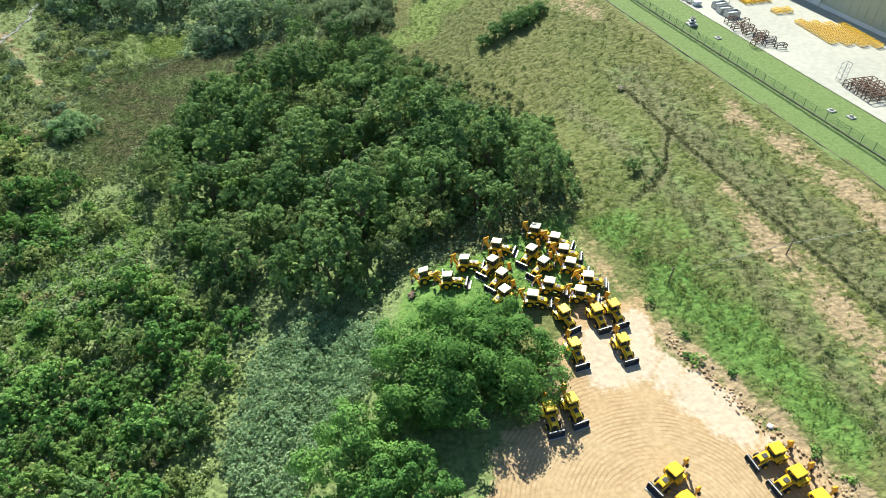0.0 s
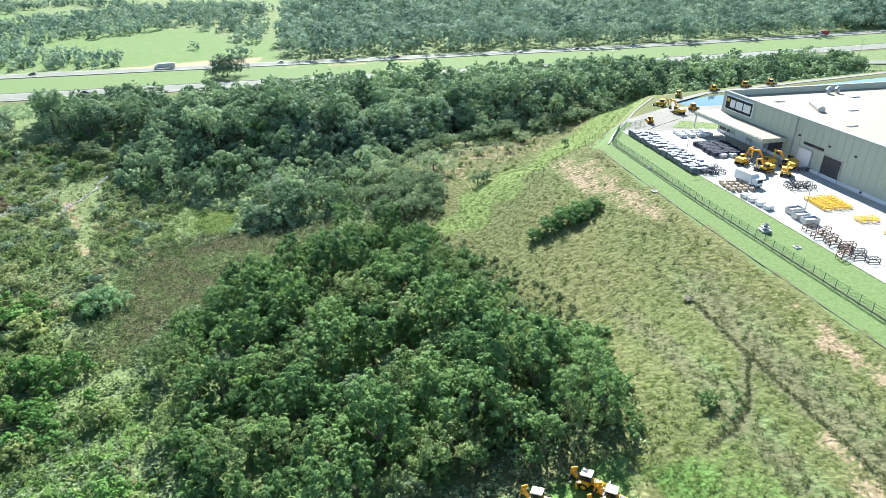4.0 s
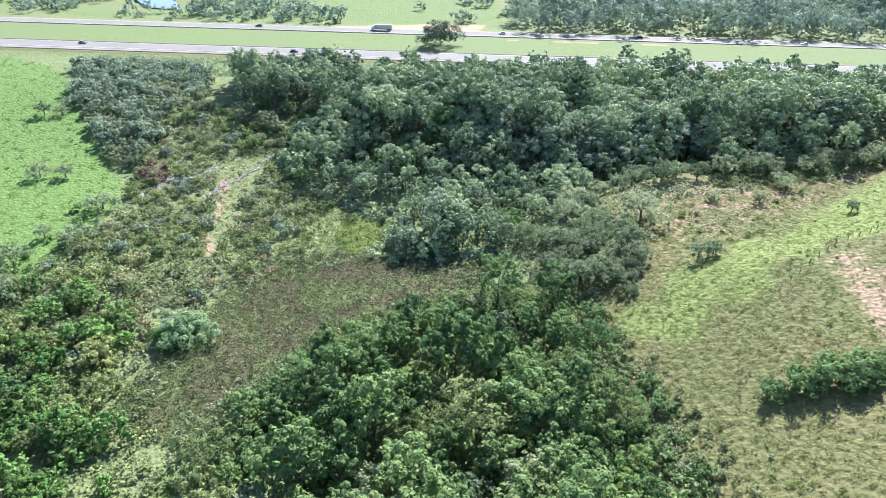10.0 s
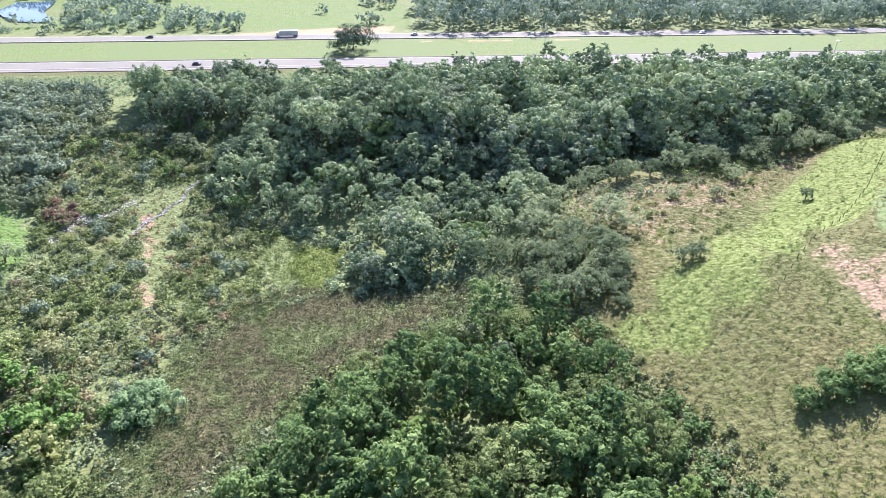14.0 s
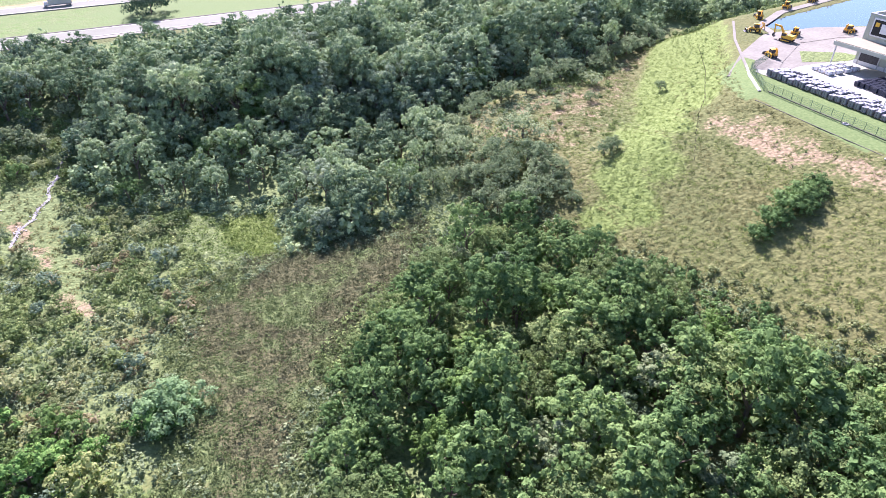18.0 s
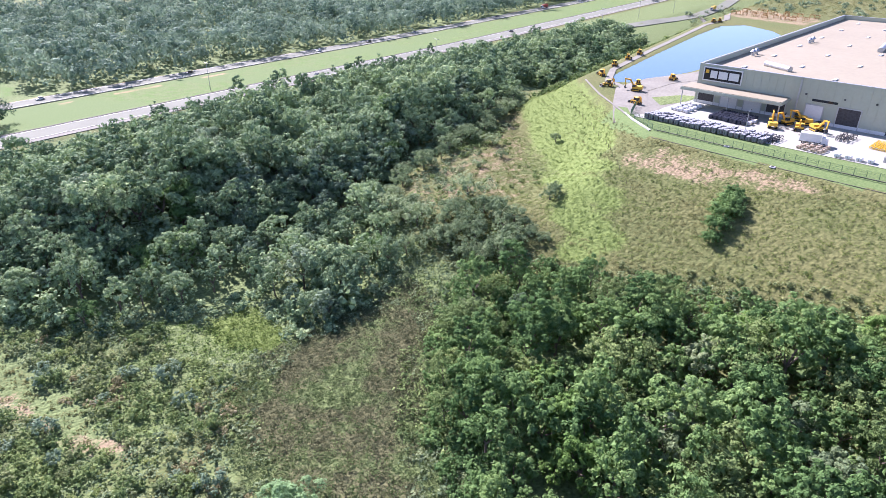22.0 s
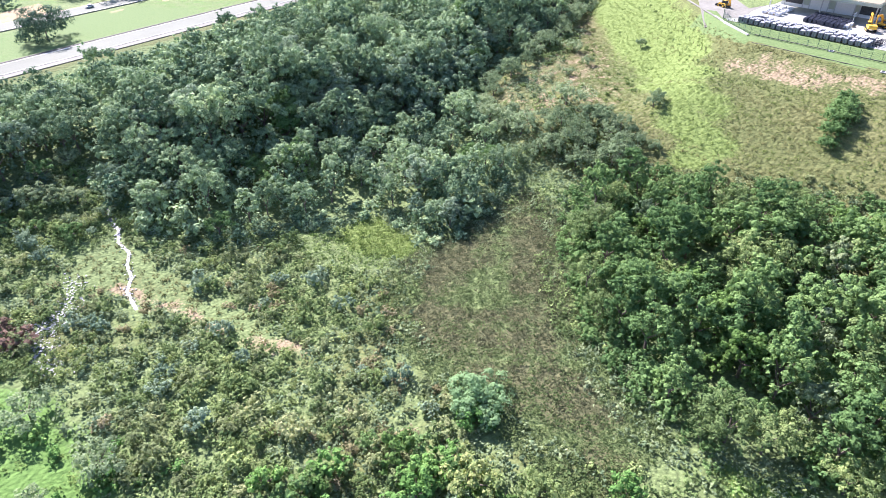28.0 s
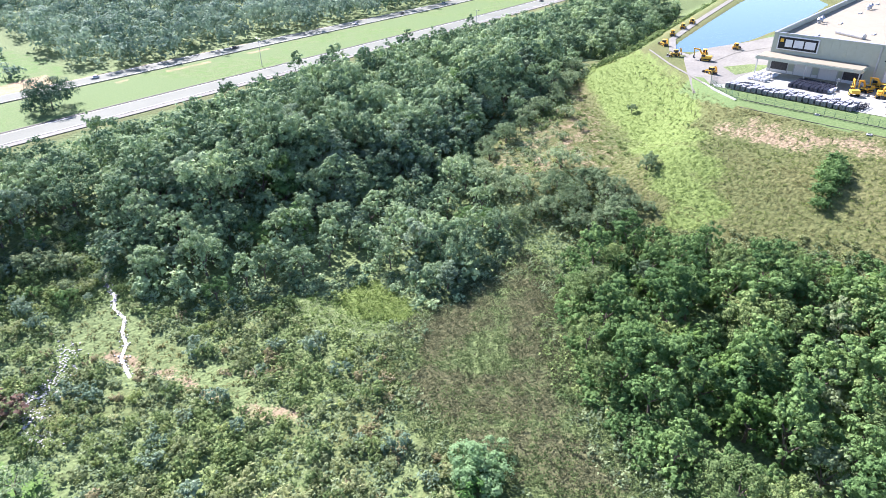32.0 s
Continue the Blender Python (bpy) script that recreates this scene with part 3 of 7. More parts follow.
m_dry = np.maximum(m_dry, (0.5 - 0.3 * (GX < -40)) * smooth(40, 60, RV)) * (1 - m_of(BEYOND, 6.0))
m_bright = m_bright * (1 - m_of(BEYOND, 6.0)) * (1 - 0.4 * smooth(48, 70, RV))
m_dry = np.maximum(m_dry, np.clip(0.5 + 0.4 * wobble(GX, GY, 0.09), 0, 1) * (GX < -50) * (RV < -60) * 0.6)
# haze laid on as a pale cover that grows with distance
m_hazy_crop = smooth(560, 900, np.hypot(GX, GY - 200)) * np.clip(0.72 + 0.55 * wobble(GX, GY, 0.006), 0, 1)
m_hazy_crop = np.maximum(m_hazy_crop, 0.3 * smooth(60, 130, RV) * (1 - m_of(BEYOND, 6.0)))
m_sand = np.maximum(m_sand, 0.62 * np.exp(-((RV - 48) / 2.5) ** 2) * (wobble(GX, GY, 0.03) > -0.2))
m_sand = np.maximum(m_sand, 0.6 * m_of(ROAD_SAND, 2.0))
GZ = GZ - 1.2 * smooth(-1.0, 3.0, inside(RIVER_BED, GX, GY))
m_sand = np.maximum(m_sand, 0.55 * np.exp(-((RV - 31) / 3.0) ** 2) * (np.abs(GX - 5) < 45) * (wobble(GX, GY, 0.05) > -0.1))
STRAW_FIELD = [(70, 620), (200, 600), (330, 700), (560, 1010), (200, 1100), (60, 900)]
m_sand = np.maximum(m_sand, 0.5 * m_of(STRAW_FIELD, 12.0))
RED_FIELD = [(1000, 640), (1500, 640), (2300, 900), (2700, 1500), (1700, 1350), (1200, 900)]
m_orange = np.maximum(m_orange, 0.52 * m_of(RED_FIELD, 25.0))
# bright green is faded out with distance too, for the haze
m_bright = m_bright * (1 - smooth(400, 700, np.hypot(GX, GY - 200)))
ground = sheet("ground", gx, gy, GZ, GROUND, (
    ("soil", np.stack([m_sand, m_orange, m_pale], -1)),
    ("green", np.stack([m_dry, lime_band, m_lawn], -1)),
    ("wild", np.stack([m_marsh_shade, m_bright, m_hazy_crop], -1))))
tagged(ground, "rolling ground of rough grass, marsh, bare sand and mown strips", "ground", kind="structure")

# ---- mesh helpers ----


def part(name, bm, mat, parent=None, label=""):
    me = bpy.data.meshes.new(name)
    bm.to_mesh(me)
    bm.free()
    me.materials.append(mat)
    ob = new(name, me)
    ob.parent = parent
    if label:
        ob["label"] = label
    return ob


def empty(name, x, y, z, rz=0.0):
    ob = new(name)
    ob.matrix_basis = pose(x, y, z, 0, 0, rz)
    return ob


def box(bm, x0, x1, y0, y1, z0, z1, bevel=0.0, m=None):
    r = bmesh.ops.create_cube(bm, size=1.0)
    vs = r["verts"]
    for v in vs:
        v.co = Vector(((x0 + x1) / 2 + v.co.x * (x1 - x0), (y0 + y1) / 2 + v.co.y * (y1 - y0), (z0 + z1) / 2 + v.co.z * (z1 - z0)))
    if bevel:
        es = list({e for v in vs for e in v.link_edges})
        vs = bmesh.ops.bevel(bm, geom=es, offset=bevel, segments=1, affect="EDGES")["verts"]
    if m is not None:
        bmesh.ops.transform(bm, matrix=m, verts=list({v for v in vs}))
    return bm


def boxes(*rows, bevel=0.0):
    bm = bmesh.new()
    for r in rows:
        box(bm, *r, bevel=bevel)
    return bm


def rod(bm, a, b, r, n=8, r2=None):
    a, b = Vector(a), Vector(b)
    m = Matrix.Translation((a + b) / 2) @ (b - a).to_track_quat("Z", "Y").to_matrix().to_4x4()
    bmesh.ops.create_cone(bm, cap_ends=True, segments=n, radius1=r, radius2=r if r2 is None else r2, depth=(b - a).length, matrix=m)
    return bm


def prism(outline, y0, y1):
    """A side outline of (x, z) points made thick across y."""
    bm = bmesh.new()
    lo = [bm.verts.new((x, y0, z)) for x, z in outline]
    hi = [bm.verts.new((x, y1, z)) for x, z in outline]
    bm.faces.new(lo)
    bm.faces.new(hi[::-1])
    for i in range(len(outline)):
        j = (i + 1) % len(outline)
        bm.faces.new((lo[j], lo[i], hi[i], hi[j]))
    bmesh.ops.recalc_face_normals(bm, faces=bm.faces)
    return bm


def ribbon(name, line, width, mat, lift, thick=0.06, step=4.0, label="", category="road"):
    """A paved strip that follows the ground along a line of (x, y)."""
    pts = []
    for (ax, ay), (bx, by) in zip(line[:-1], line[1:]):
        n = max(1, int(math.hypot(bx - ax, by - ay) / step))
        pts += [(ax + (bx - ax) * k / n, ay + (by - ay) * k / n) for k in range(n)]
    pts.append(line[-1])
    p = np.array(pts, float)
    t = np.gradient(p, axis=0)
    t /= np.linalg.norm(t, axis=1)[:, None]
    nrm = np.stack([-t[:, 1], t[:, 0]], 1)
    l, r = p + nrm * width / 2, p - nrm * width / 2
    zl, zr = height(l[:, 0], l[:, 1]) + lift, height(r[:, 0], r[:, 1]) + lift
    n = len(p)
    co = np.concatenate([np.c_[l, zl], np.c_[r, zr], np.c_[l, zl - thick - lift], np.c_[r, zr - thick - lift]])
    f = []
    for i in range(n - 1):
        f += [(n + i, n + i + 1, i + 1, i), (i, i + 1, 2 * n + i + 1, 2 * n + i), (n + i + 1, n + i, 3 * n + i, 3 * n + i + 1)]
    me = raw_mesh(name, co, f)
    me.materials.append(mat)
    return tagged(new(name, me), label, category, kind="structure")

# ---- plants ----
ICO = None


def ico_arrays():
    bm = bmesh.new()
    bmesh.ops.create_icosphere(bm, subdivisions=1, radius=1)
    bm.verts.ensure_lookup_table()
    v = np.array([w.co[:] for w in bm.verts])
    f = np.array([[w.index for w in q.verts] for q in bm.faces])
    bm.free()
    return v, f


ICO = ico_arrays()


def crown_arrays(rng, r, h, lumps, leaves, size, droop=0.1, core=1.0, up_bias=0.75, heads=6.0, dome=False, full=1.0):
    """A crown of uneven lumps over r, from 0 to h, set with leaf sprays. dome: closed and rounded, its skirts hanging low. Returns points and triangles."""
    ico_v, ico_f = ICO
    leaves, size = int(leaves * 1.8), size * 0.9
    ang = rng.uniform(0, 6.283, lumps)
    if dome:
        ang = np.arange(lumps) * 2.4 + rng.uniform(-0.5, 0.5, lumps)
        rad = r * np.sqrt((np.arange(lumps) + rng.uniform(0.0, 0.8, lumps)) / lumps * 0.72)
        lr = r * rng.uniform(0.24, 0.4, lumps) * math.sqrt(13 / (lumps + 2)) * full
        cz = np.maximum(h * (1 - 0.5 * (rad / r) ** 2) * rng.uniform(0.74, 1.06, lumps) - lr * 0.8, lr * 0.6)
        c = np.stack([rad * np.cos(ang), rad * np.sin(ang), cz], 1)
    else:
        rad = r * np.sqrt(rng.uniform(0.02, 0.62, lumps))
        cz = h * (0.30 + 0.5 * rng.uniform(0, 1, lumps)) * (1 - 0.35 * (rad / r) ** 2)
        c = np.stack([rad * np.cos(ang), rad * np.sin(ang), cz], 1)
        c[0] = (0, 0, h * 0.62)
        lr = r * rng.uniform(0.3, 0.48, lumps) * (1.15 if lumps < 7 else 0.92)
    co, fa, base = [], [], 0
    if core and dome:
        # the shaded inside: broad ragged sprays within each lump and down to the stem
        deep = int(12 * core) * lumps
        on = np.concatenate([np.repeat(np.arange(lumps), int(12 * core)), rng.integers(0, lumps, int(lumps * 4 * core))])
        n = len(on)
        e = rng.normal(0, 1, (n, 3))
        e /= np.linalg.norm(e, axis=1)[:, None]
        at = c[on] + e * lr[on, None] * rng.uniform(0.1, 0.5, (n, 1)) - (0, 0, 1) * lr[on, None] * 0.25
        at[deep:, 2] *= rng.uniform(0.25, 0.9, n - deep)
        p = np.cross(e, rng.normal(0, 1, (n, 3)))
        p /= np.linalg.norm(p, axis=1)[:, None]
        q = np.cross(e, p)
        w = np.minimum(lr[on, None] * 0.5, size * 2.0) * rng.uniform(0.7, 1.1, (n, 1))
        co.append(np.stack([at - p * w, at + p * w * 0.8 - q * w * 0.4, at + q * w], 1).reshape(-1, 3))
        fa.append(np.arange(n * 3).reshape(-1, 3))
        base = n * 3
    elif core:
        for k in range(lumps):
            v = ico_v * (1 + rng.uniform(-0.22, 0.12, (len(ico_v), 1)))
            co.append(c[k] - (0, 0, 0.16 * lr[k]) + v * lr[k] * np.array([0.46, 0.46, 0.36]))
            fa.append(ico_f + base)
            base += len(ico_v)
    # leafy heads stand on each lump, with dark gaps between them
    n = max(lumps, int(lumps * heads))
    on = rng.choice(lumps, n, p=lr**2 / (lr**2).sum())
    d = rng.normal(0, 1, (n, 3))
    d[:, 2] = d[:, 2] * 0.8 + 0.45 if dome else np.abs(d[:, 2]) - 0.25
    d /= np.linalg.norm(d, axis=1)[:, None]
    hc = c[on] + d * lr[on, None] * np.array([1, 1, 0.8]) * rng.uniform(0.62, 1.02, (n, 1))
    hr = lr[on] * rng.uniform(0.26, 0.5, n) * math.sqrt(6.0 / heads)
    which = rng.choice(n, leaves, p=hr**2 / (hr**2).sum())
    e = rng.normal(0, 1, (leaves, 3)) + d[which] * 0.9 + (0, 0, 0.5)
    e /= np.linalg.norm(e, axis=1)[:, None]
    at = hc[which] + e * hr[which, None] * np.array([1.05, 1.05, 0.75]) * rng.uniform(0.6, 1.12, (leaves, 1))
    nrm = e + rng.normal(0, 0.28, (leaves, 3)) + (0, 0, up_bias * 0.5)
    nrm /= np.linalg.norm(nrm, axis=1)[:, None]
    side = np.cross(nrm, rng.normal(0, 1, (leaves, 3)))
    side /= np.linalg.norm(side, axis=1)[:, None]
    up = np.cross(nrm, side)
    s = size * rng.uniform(0.6, 1.35, (leaves, 1))
    # a spray is one pointed leaf shape
    a, b, tip = at - side * s * 0.6 - up * s * 0.4, at + side * s * 0.6 - up * s * 0.4, at + up * s * 0.8 - nrm * s * droop
    co.append(np.stack([a, b, tip], 1).reshape(-1, 3))
    fa.append(np.arange(leaves * 3).reshape(-1, 3) + base)
    return np.concatenate(co), np.concatenate(fa)


def trunk_arrays(rng, h, r, limbs=4, spread=1.6):
    """A tapered stem that forks into limbs; six-sided."""
    co, fa, base = [], [], 0
    ring = np.arange(6) * math.pi / 3

    def limb(a, b, r0, r1):
        nonlocal base
        a, b = np.array(a, float), np.array(b, float)
        d = (b - a) / np.linalg.norm(b - a)
        u = np.cross(d, (0.31, 0.9, 0.2))
        u /= np.linalg.norm(u)
        w = np.cross(d, u)
        circ = np.cos(ring)[:, None] * u + np.sin(ring)[:, None] * w
        co.append(np.concatenate([a + circ * r0, b + circ * r1]))
        for k in range(6):
            j = (k + 1) % 6
            fa.append([(base + k, base + j, base + 6 + j), (base + k, base + 6 + j, base + 6 + k)])
        base += 12

    lean = rng.uniform(-0.25, 0.25, 2)
    fork = (lean[0], lean[1], h * 0.55)
    limb((0, 0, -0.4), fork, r, r * 0.7)
    for k in range(limbs):
        a = k * 6.283 / limbs + rng.uniform(-0.5, 0.5)
        limb(fork, (fork[0] + spread * math.cos(a), fork[1] + spread * math.sin(a), h * rng.uniform(0.85, 1.05)), r * 0.55, r * 0.15)
    return np.concatenate(co), np.concatenate(fa)


def plant_mesh(name, arrays, mat, flat=True):
    me = raw_mesh(name, *arrays)
    me.materials.append(mat)
    return me


def scatter(rng, poly, step, jitter=0.42, margin=0.0, keep=1.0):
    p = np.array(poly)
    lo, hi = p.min(0), p.max(0)
    X, Y = np.meshgrid(np.arange(lo[0], hi[0], step), np.arange(lo[1], hi[1], step * 0.87), indexing="ij")
    X = X + (np.arange(X.shape[1]) % 2) * step / 2
    X, Y = X + rng.uniform(-jitter, jitter, X.shape) * step, Y + rng.uniform(-jitter, jitter, Y.shape) * step
    ok = (inside(poly, X, Y) > margin) & (rng.uniform(0, 1, X.shape) < keep)
    return np.stack([X[ok], Y[ok]], 1)


def stand(rng, name, spots, variants, scales, mat, label, category, sink=0.2):
    """Many plants joined into one mesh, past counting."""
    co, fa, hue, base = [], [], [], 0
    z = height(spots[:, 0], spots[:, 1]) - sink
    for (x, y), g in zip(spots, z):
        v, f = variants[rng.integers(len(variants))]
        a, s = rng.uniform(0, 6.283), rng.uniform(*scales)
        ca, sa = math.cos(a) * s, math.sin(a) * s
        w = np.stack([v[:, 0] * ca - v[:, 1] * sa + x, v[:, 0] * sa + v[:, 1] * ca + y, v[:, 2] * s * rng.uniform(0.85, 1.15) + g], 1)
        co.append(w)
        fa.append(f + base)
        hue.append(np.full(len(v), rng.uniform(0.02, 1.0)))
        base += len(v)
    if not co:
        return None
    me = raw_mesh(name, np.concatenate(co), np.concatenate(fa))
    me.attributes.new("plant", "FLOAT", "POINT").data.foreach_set("value", np.concatenate(hue).astype(np.float32))
    me.materials.append(mat)
    return tagged(new(name, me), label, category, kind="stuff")


class Kind:
    """A kind of tree: a few stems and crowns that its trees share."""

    def __init__(self, name, seed, n, r, h, crown, leaves, size, mat, label, lumps=8, heads=6.0, bias=0.75, dome=True, vary=0.25, full=1.0):
        rng = np.random.default_rng(seed)
        self.name, self.label, self.rng, self.forms = name, label, rng, []
        for k in range(n):
            rr, hh = r * rng.uniform(1 - vary, 1 + vary), h * rng.uniform(1 - 0.8 * vary, 1 + 0.8 * vary)
            cv, cf = crown_arrays(rng, rr, hh * crown, lumps + int(rng.integers(-2, 4)), leaves, size, heads=heads, up_bias=bias, dome=dome, full=full)
            cv = cv + (0, 0, hh * (1 - crown))
            tv, tf = trunk_arrays(rng, hh * (1 - crown) + hh * crown * 0.5, 0.16 + hh * 0.012)
            self.forms.append((plant_mesh("crown", (cv, cf), mat), plant_mesh("trunk", (tv, tf), BARK), (cv, cf)))

    def plant(self, x, y, s=1.0, group="", label="", name=""):
        rng = self.rng
        crown, stem, _ = self.forms[rng.integers(len(self.forms))]
        ob = empty(name or self.name, x, y, float(height(x, y)) - 0.15, rng.uniform(0, 360))
        ob.scale = (s * rng.uniform(0.92, 1.08), s * rng.uniform(0.92, 1.08), s * rng.uniform(0.88, 1.12))
        for nm, me in (("trunk", stem), ("crown", crown)):
            new(nm, me).parent = ob
        return tagged(ob, label or self.label, "tree", group)


forest_kind = Kind("forest_tree", 11, 10, 4.5, 10.6, 0.97, 1060, 0.29, LEAF_DARK, "dense dark green broadleaf tree in a closed wood", 22, 2.2)
forest_teal = Kind("forest_tree", 41, 5, 4.2, 9.6, 0.97, 1060, 0.27, LEAF_TEAL, "grey green broadleaf tree in a closed wood", 20, 2.6)
forest_green = Kind("forest_tree", 42, 4, 4.3, 10.2, 0.97, 1060, 0.28, LEAF_GROVE, "mid green leafy tree hung with creepers in a closed wood", 20, 2.4)
grove_lime = Kind("grove_tree", 43, 4, 3.1, 7.6, 0.95, 900, 0.28, LEAF_LIME, "lime green young tree in a thick grove", 16, 3.4)
grove_teal = Kind("grove_tree", 44, 4, 3.4, 8.2, 0.95, 1000, 0.27, LEAF_SAGE, "grey green tree with silvery leaves in a grove", 18, 3.0)
grove_fine = Kind("grove_tree", 45, 4, 4.6, 8.4, 0.75, 1250, 0.24, LEAF_OLIVE, "flat crowned olive green thorn tree in a grove", 14, 5.0)
scrub_green = Kind("scrub_tree", 46, 5, 2.6, 4.6, 0.97, 480, 0.27, LEAF_BRIGHT, "low green tree in thick scrub", 9, 4.0)
scrub_lime = Kind("scrub_tree", 47, 4, 2.3, 3.6, 0.97, 430, 0.27, LEAF_LIME, "low lime green tree in thick scrub", 8, 4.0)
scrub_teal = Kind("scrub_tree", 48, 4, 2.5, 4.4, 0.97, 450, 0.26, LEAF_GROVE, "low dark green tree in thick scrub", 9, 4.0)
scrub_sage = Kind("scrub_tree", 49, 3, 2.6, 4.2, 0.97, 450, 0.26, LEAF_SAGE, "low sage green tree in thick scrub", 9, 4.0)
scrub_pale = Kind("scrub_tree", 50, 3, 2.5, 4.0, 0.97, 450, 0.25, LEAF_PALE, "low pale green tree in thick scrub", 9, 4.0)
grove_kind = Kind("grove_tree", 12, 9, 4.0, 10.2, 0.96, 1100, 0.275, LEAF_GROVE, "mid green broadleaf tree in a thick grove", 20, 3.0)
broad_kind = Kind("spreading_tree", 13, 3, 6.2, 7.0, 0.92, 6400, 0.25, LEAF_BRIGHT, "wide spreading bright green tree beside the machine park", 32, 3.4, 0.15, True, 0.15, 1.4)
airy_kind = Kind("thorn_tree", 14, 6, 3.2, 4.6, 0.72, 620, 0.22, LEAF_GREY, "airy grey green thorn tree with a flat crown", 13, 3.2, 0.75, True, 0.25, 1.25)
roadside_kind = Kind("roadside_tree", 16, 4, 3.4, 10.5, 0.95, 640, 0.34, LEAF_DARK, "tall ragged tree at the roadside", 16, 2.6)
rng = np.random.default_rng(5)

spots = scatter(rng, FOREST, 5.9)
near = np.argsort(spots[:, 1] + 0.25 * np.abs(spots[:, 0] + 10))


def wood_scale(x, y):
    """A low front tier, then a step up to tall trees below the highway; uneven, lower towards the edge of the wood."""
    deep = inside(FOREST, x, y)
    tier = smooth(-5, 7, y - 188 + 0.22 * (x + 25) + 3 * wobble(x, y, 0.1)) * smooth(3, 14, deep)
    return (0.66 + 0.16 * smooth(0, 10, deep) + 0.55 * tier) * (1.0 + 0.16 * wobble(x, y, 0.15) + 0.12 * wobble(x + 90, y, 0.31))


for k in near[:240]:
    x, y = spots[k]
    q = 0.5 + 0.3 * float(wobble(x, y, 0.07)) + rng.normal(0, 0.2)
    kind = forest_teal if q < 0.3 else forest_green if q > 0.85 else forest_kind
    kind.plant(x, y, rng.uniform(0.86, 1.16) * float(wood_scale(x, y)), "wood below the highway")
for x, y in scatter(rng, CLUMP, 5.2):
    (forest_kind if rng.uniform() < 0.7 else forest_teal).plant(x, y, rng.uniform(0.75, 1.2), "clump of trees below the highway")
WEST_GAP = [(-122, 203), (-106, 208), (-81, 212), (-81, 186), (-90, 182), (-104, 190), (-118, 190)]
for x, y in scatter(rng, WEST_GAP, 6.0):
    (scrub_teal if rng.uniform() < 0.5 else scrub_sage).plant(x, y, rng.uniform(0.6, 1.25), "low trees west of the wood", "low grey green tree in scrub below the highway")
rest = spots[near[240:]]
high = wood_scale(rest[:, 0], rest[:, 1]) > 1.1
forms = [crown_arrays(rng, 4.4, 10.4, 17, 400, 0.47, core=0.6, heads=2.4, dome=True) for _ in range(8)]
stand(rng, "tall_wood", rest[high], forms, (0.95, 1.38), LEAF_DARK, "tall dark green wood along the highway", "wood")
under = scatter(rng, FOREST, 10.5)
stand(rng, "wood_understory", under, [crown_arrays(rng, 3.0, 4.6, 7, 80, 0.46, dome=True) for _ in range(6)], (0.9, 1.6), LEAF_DARK, "dark undergrowth between the trees of the wood", "undergrowth")
stand(rng, "wood", rest[~high], forms, (0.7, 1.1), LEAF_DARK, "dense dark green wood along the highway", "wood")

spots = scatter(rng, GROVE, 4.9)
for x, y in spots[:300]:
    q = 0.5 + 0.22 * float(wobble(x + 40, y, 0.17)) + rng.normal(0, 0.25)
    kind = grove_lime if q > 0.8 else grove_teal if q < 0.1 else grove_fine if q < 0.36 else grove_kind
    kind.plant(x, y, rng.uniform(0.6, 1.3) * (0.72 + 0.33 * smooth(0, 14, float(inside(GROVE, x, y)))) * (1 + 0.15 * float(wobble(x, y, 0.2))), "grove on the slope")
for x, y, s in ((-8.5, 1.0, 1.05), (-13.5, -4.0, 0.85), (-4.5, -5.0, 0.9), (-12.0, -10.0, 0.9), (-2.0, -11.0, 0.8)):
    broad_kind.plant(x, y, s, "spreading trees by the machine park")
great_kind = Kind("spreading_tree", 19, 1, 11.2, 8.0, 0.95, 25000, 0.29, LEAF_DOME, "great domed bright green tree beside the machine park", 84, 3.0, 0.7, True, 0.0, 1.8)
great_kind.plant(4.2, 9.2, 0.87)
for x, y in scatter(rng, THICKET, 3.9):
    airy_kind.plant(x, y, rng.uniform(0.6, 1.15), "thorn thicket")
EDGE_ROW = [(0, 152), (3, 162), (8, 173), (20, 178), (34, 180.5), (48, 185), (60, 190), (72, 195), (86, 203)]
for (ax, ay), (bx, by) in zip(EDGE_ROW[:-1], EDGE_ROW[1:]):
    for k in (0.0, 0.33, 0.66):
        x, y = ax + (bx - ax) * k + rng.normal(0, 1.2), ay + (by - ay) * k + rng.normal(0, 1.5)
        airy_kind.plant(x, y, rng.uniform(0.75, 1.4), "thorn trees along the wood", "small grey green thorn tree at the edge of the wood")
for x, y, s in ((16.8, 151.3, 1.35), (26.0, 133.2, 0.75), (28.5, 134.2, 0.6), (57.5, 159.5, 0.55), (48.4, 176.0, 0.9), (5.0, 158.8, 1.0), (1.5, 156.5, 0.9), (32.0, 164.5, 0.6), (41.8, 165.5, 0.6), (14.6, 124.5, 0.55), (-6.0, 146.0, 0.9), (10.0, 152.0, 0.5)):
    airy_kind.plant(x, y, s, "", "lone grey green thorn tree on rough grass")
for x, y, s in ((-135, 133, 1.0), (-163, 184, 0.9), (-158, 186, 0.7), (-109, 115, 1.1), (-100, 103, 1.2), (-103, 126, 1.0), (-108, 141, 1.2), (-134, 150, 0.8), (-128, 152, 0.8), (-111, 126, 0.7)):
    airy_kind.plant(x, y, s, "trees in the meadow", "small grey green tree standing in a bright meadow")
median_tree = Kind("median_tree", 15, 1, 8.7, 10.0, 0.88, 3600, 0.34, LEAF_MEDIAN, "dark rounded tree on the grass median of a highway", 24, 4.0, 0.75, True, 0.0, 1.6)
median_tree.plant(-65.5, road_y(-65.5) + 16.0, 1.05)
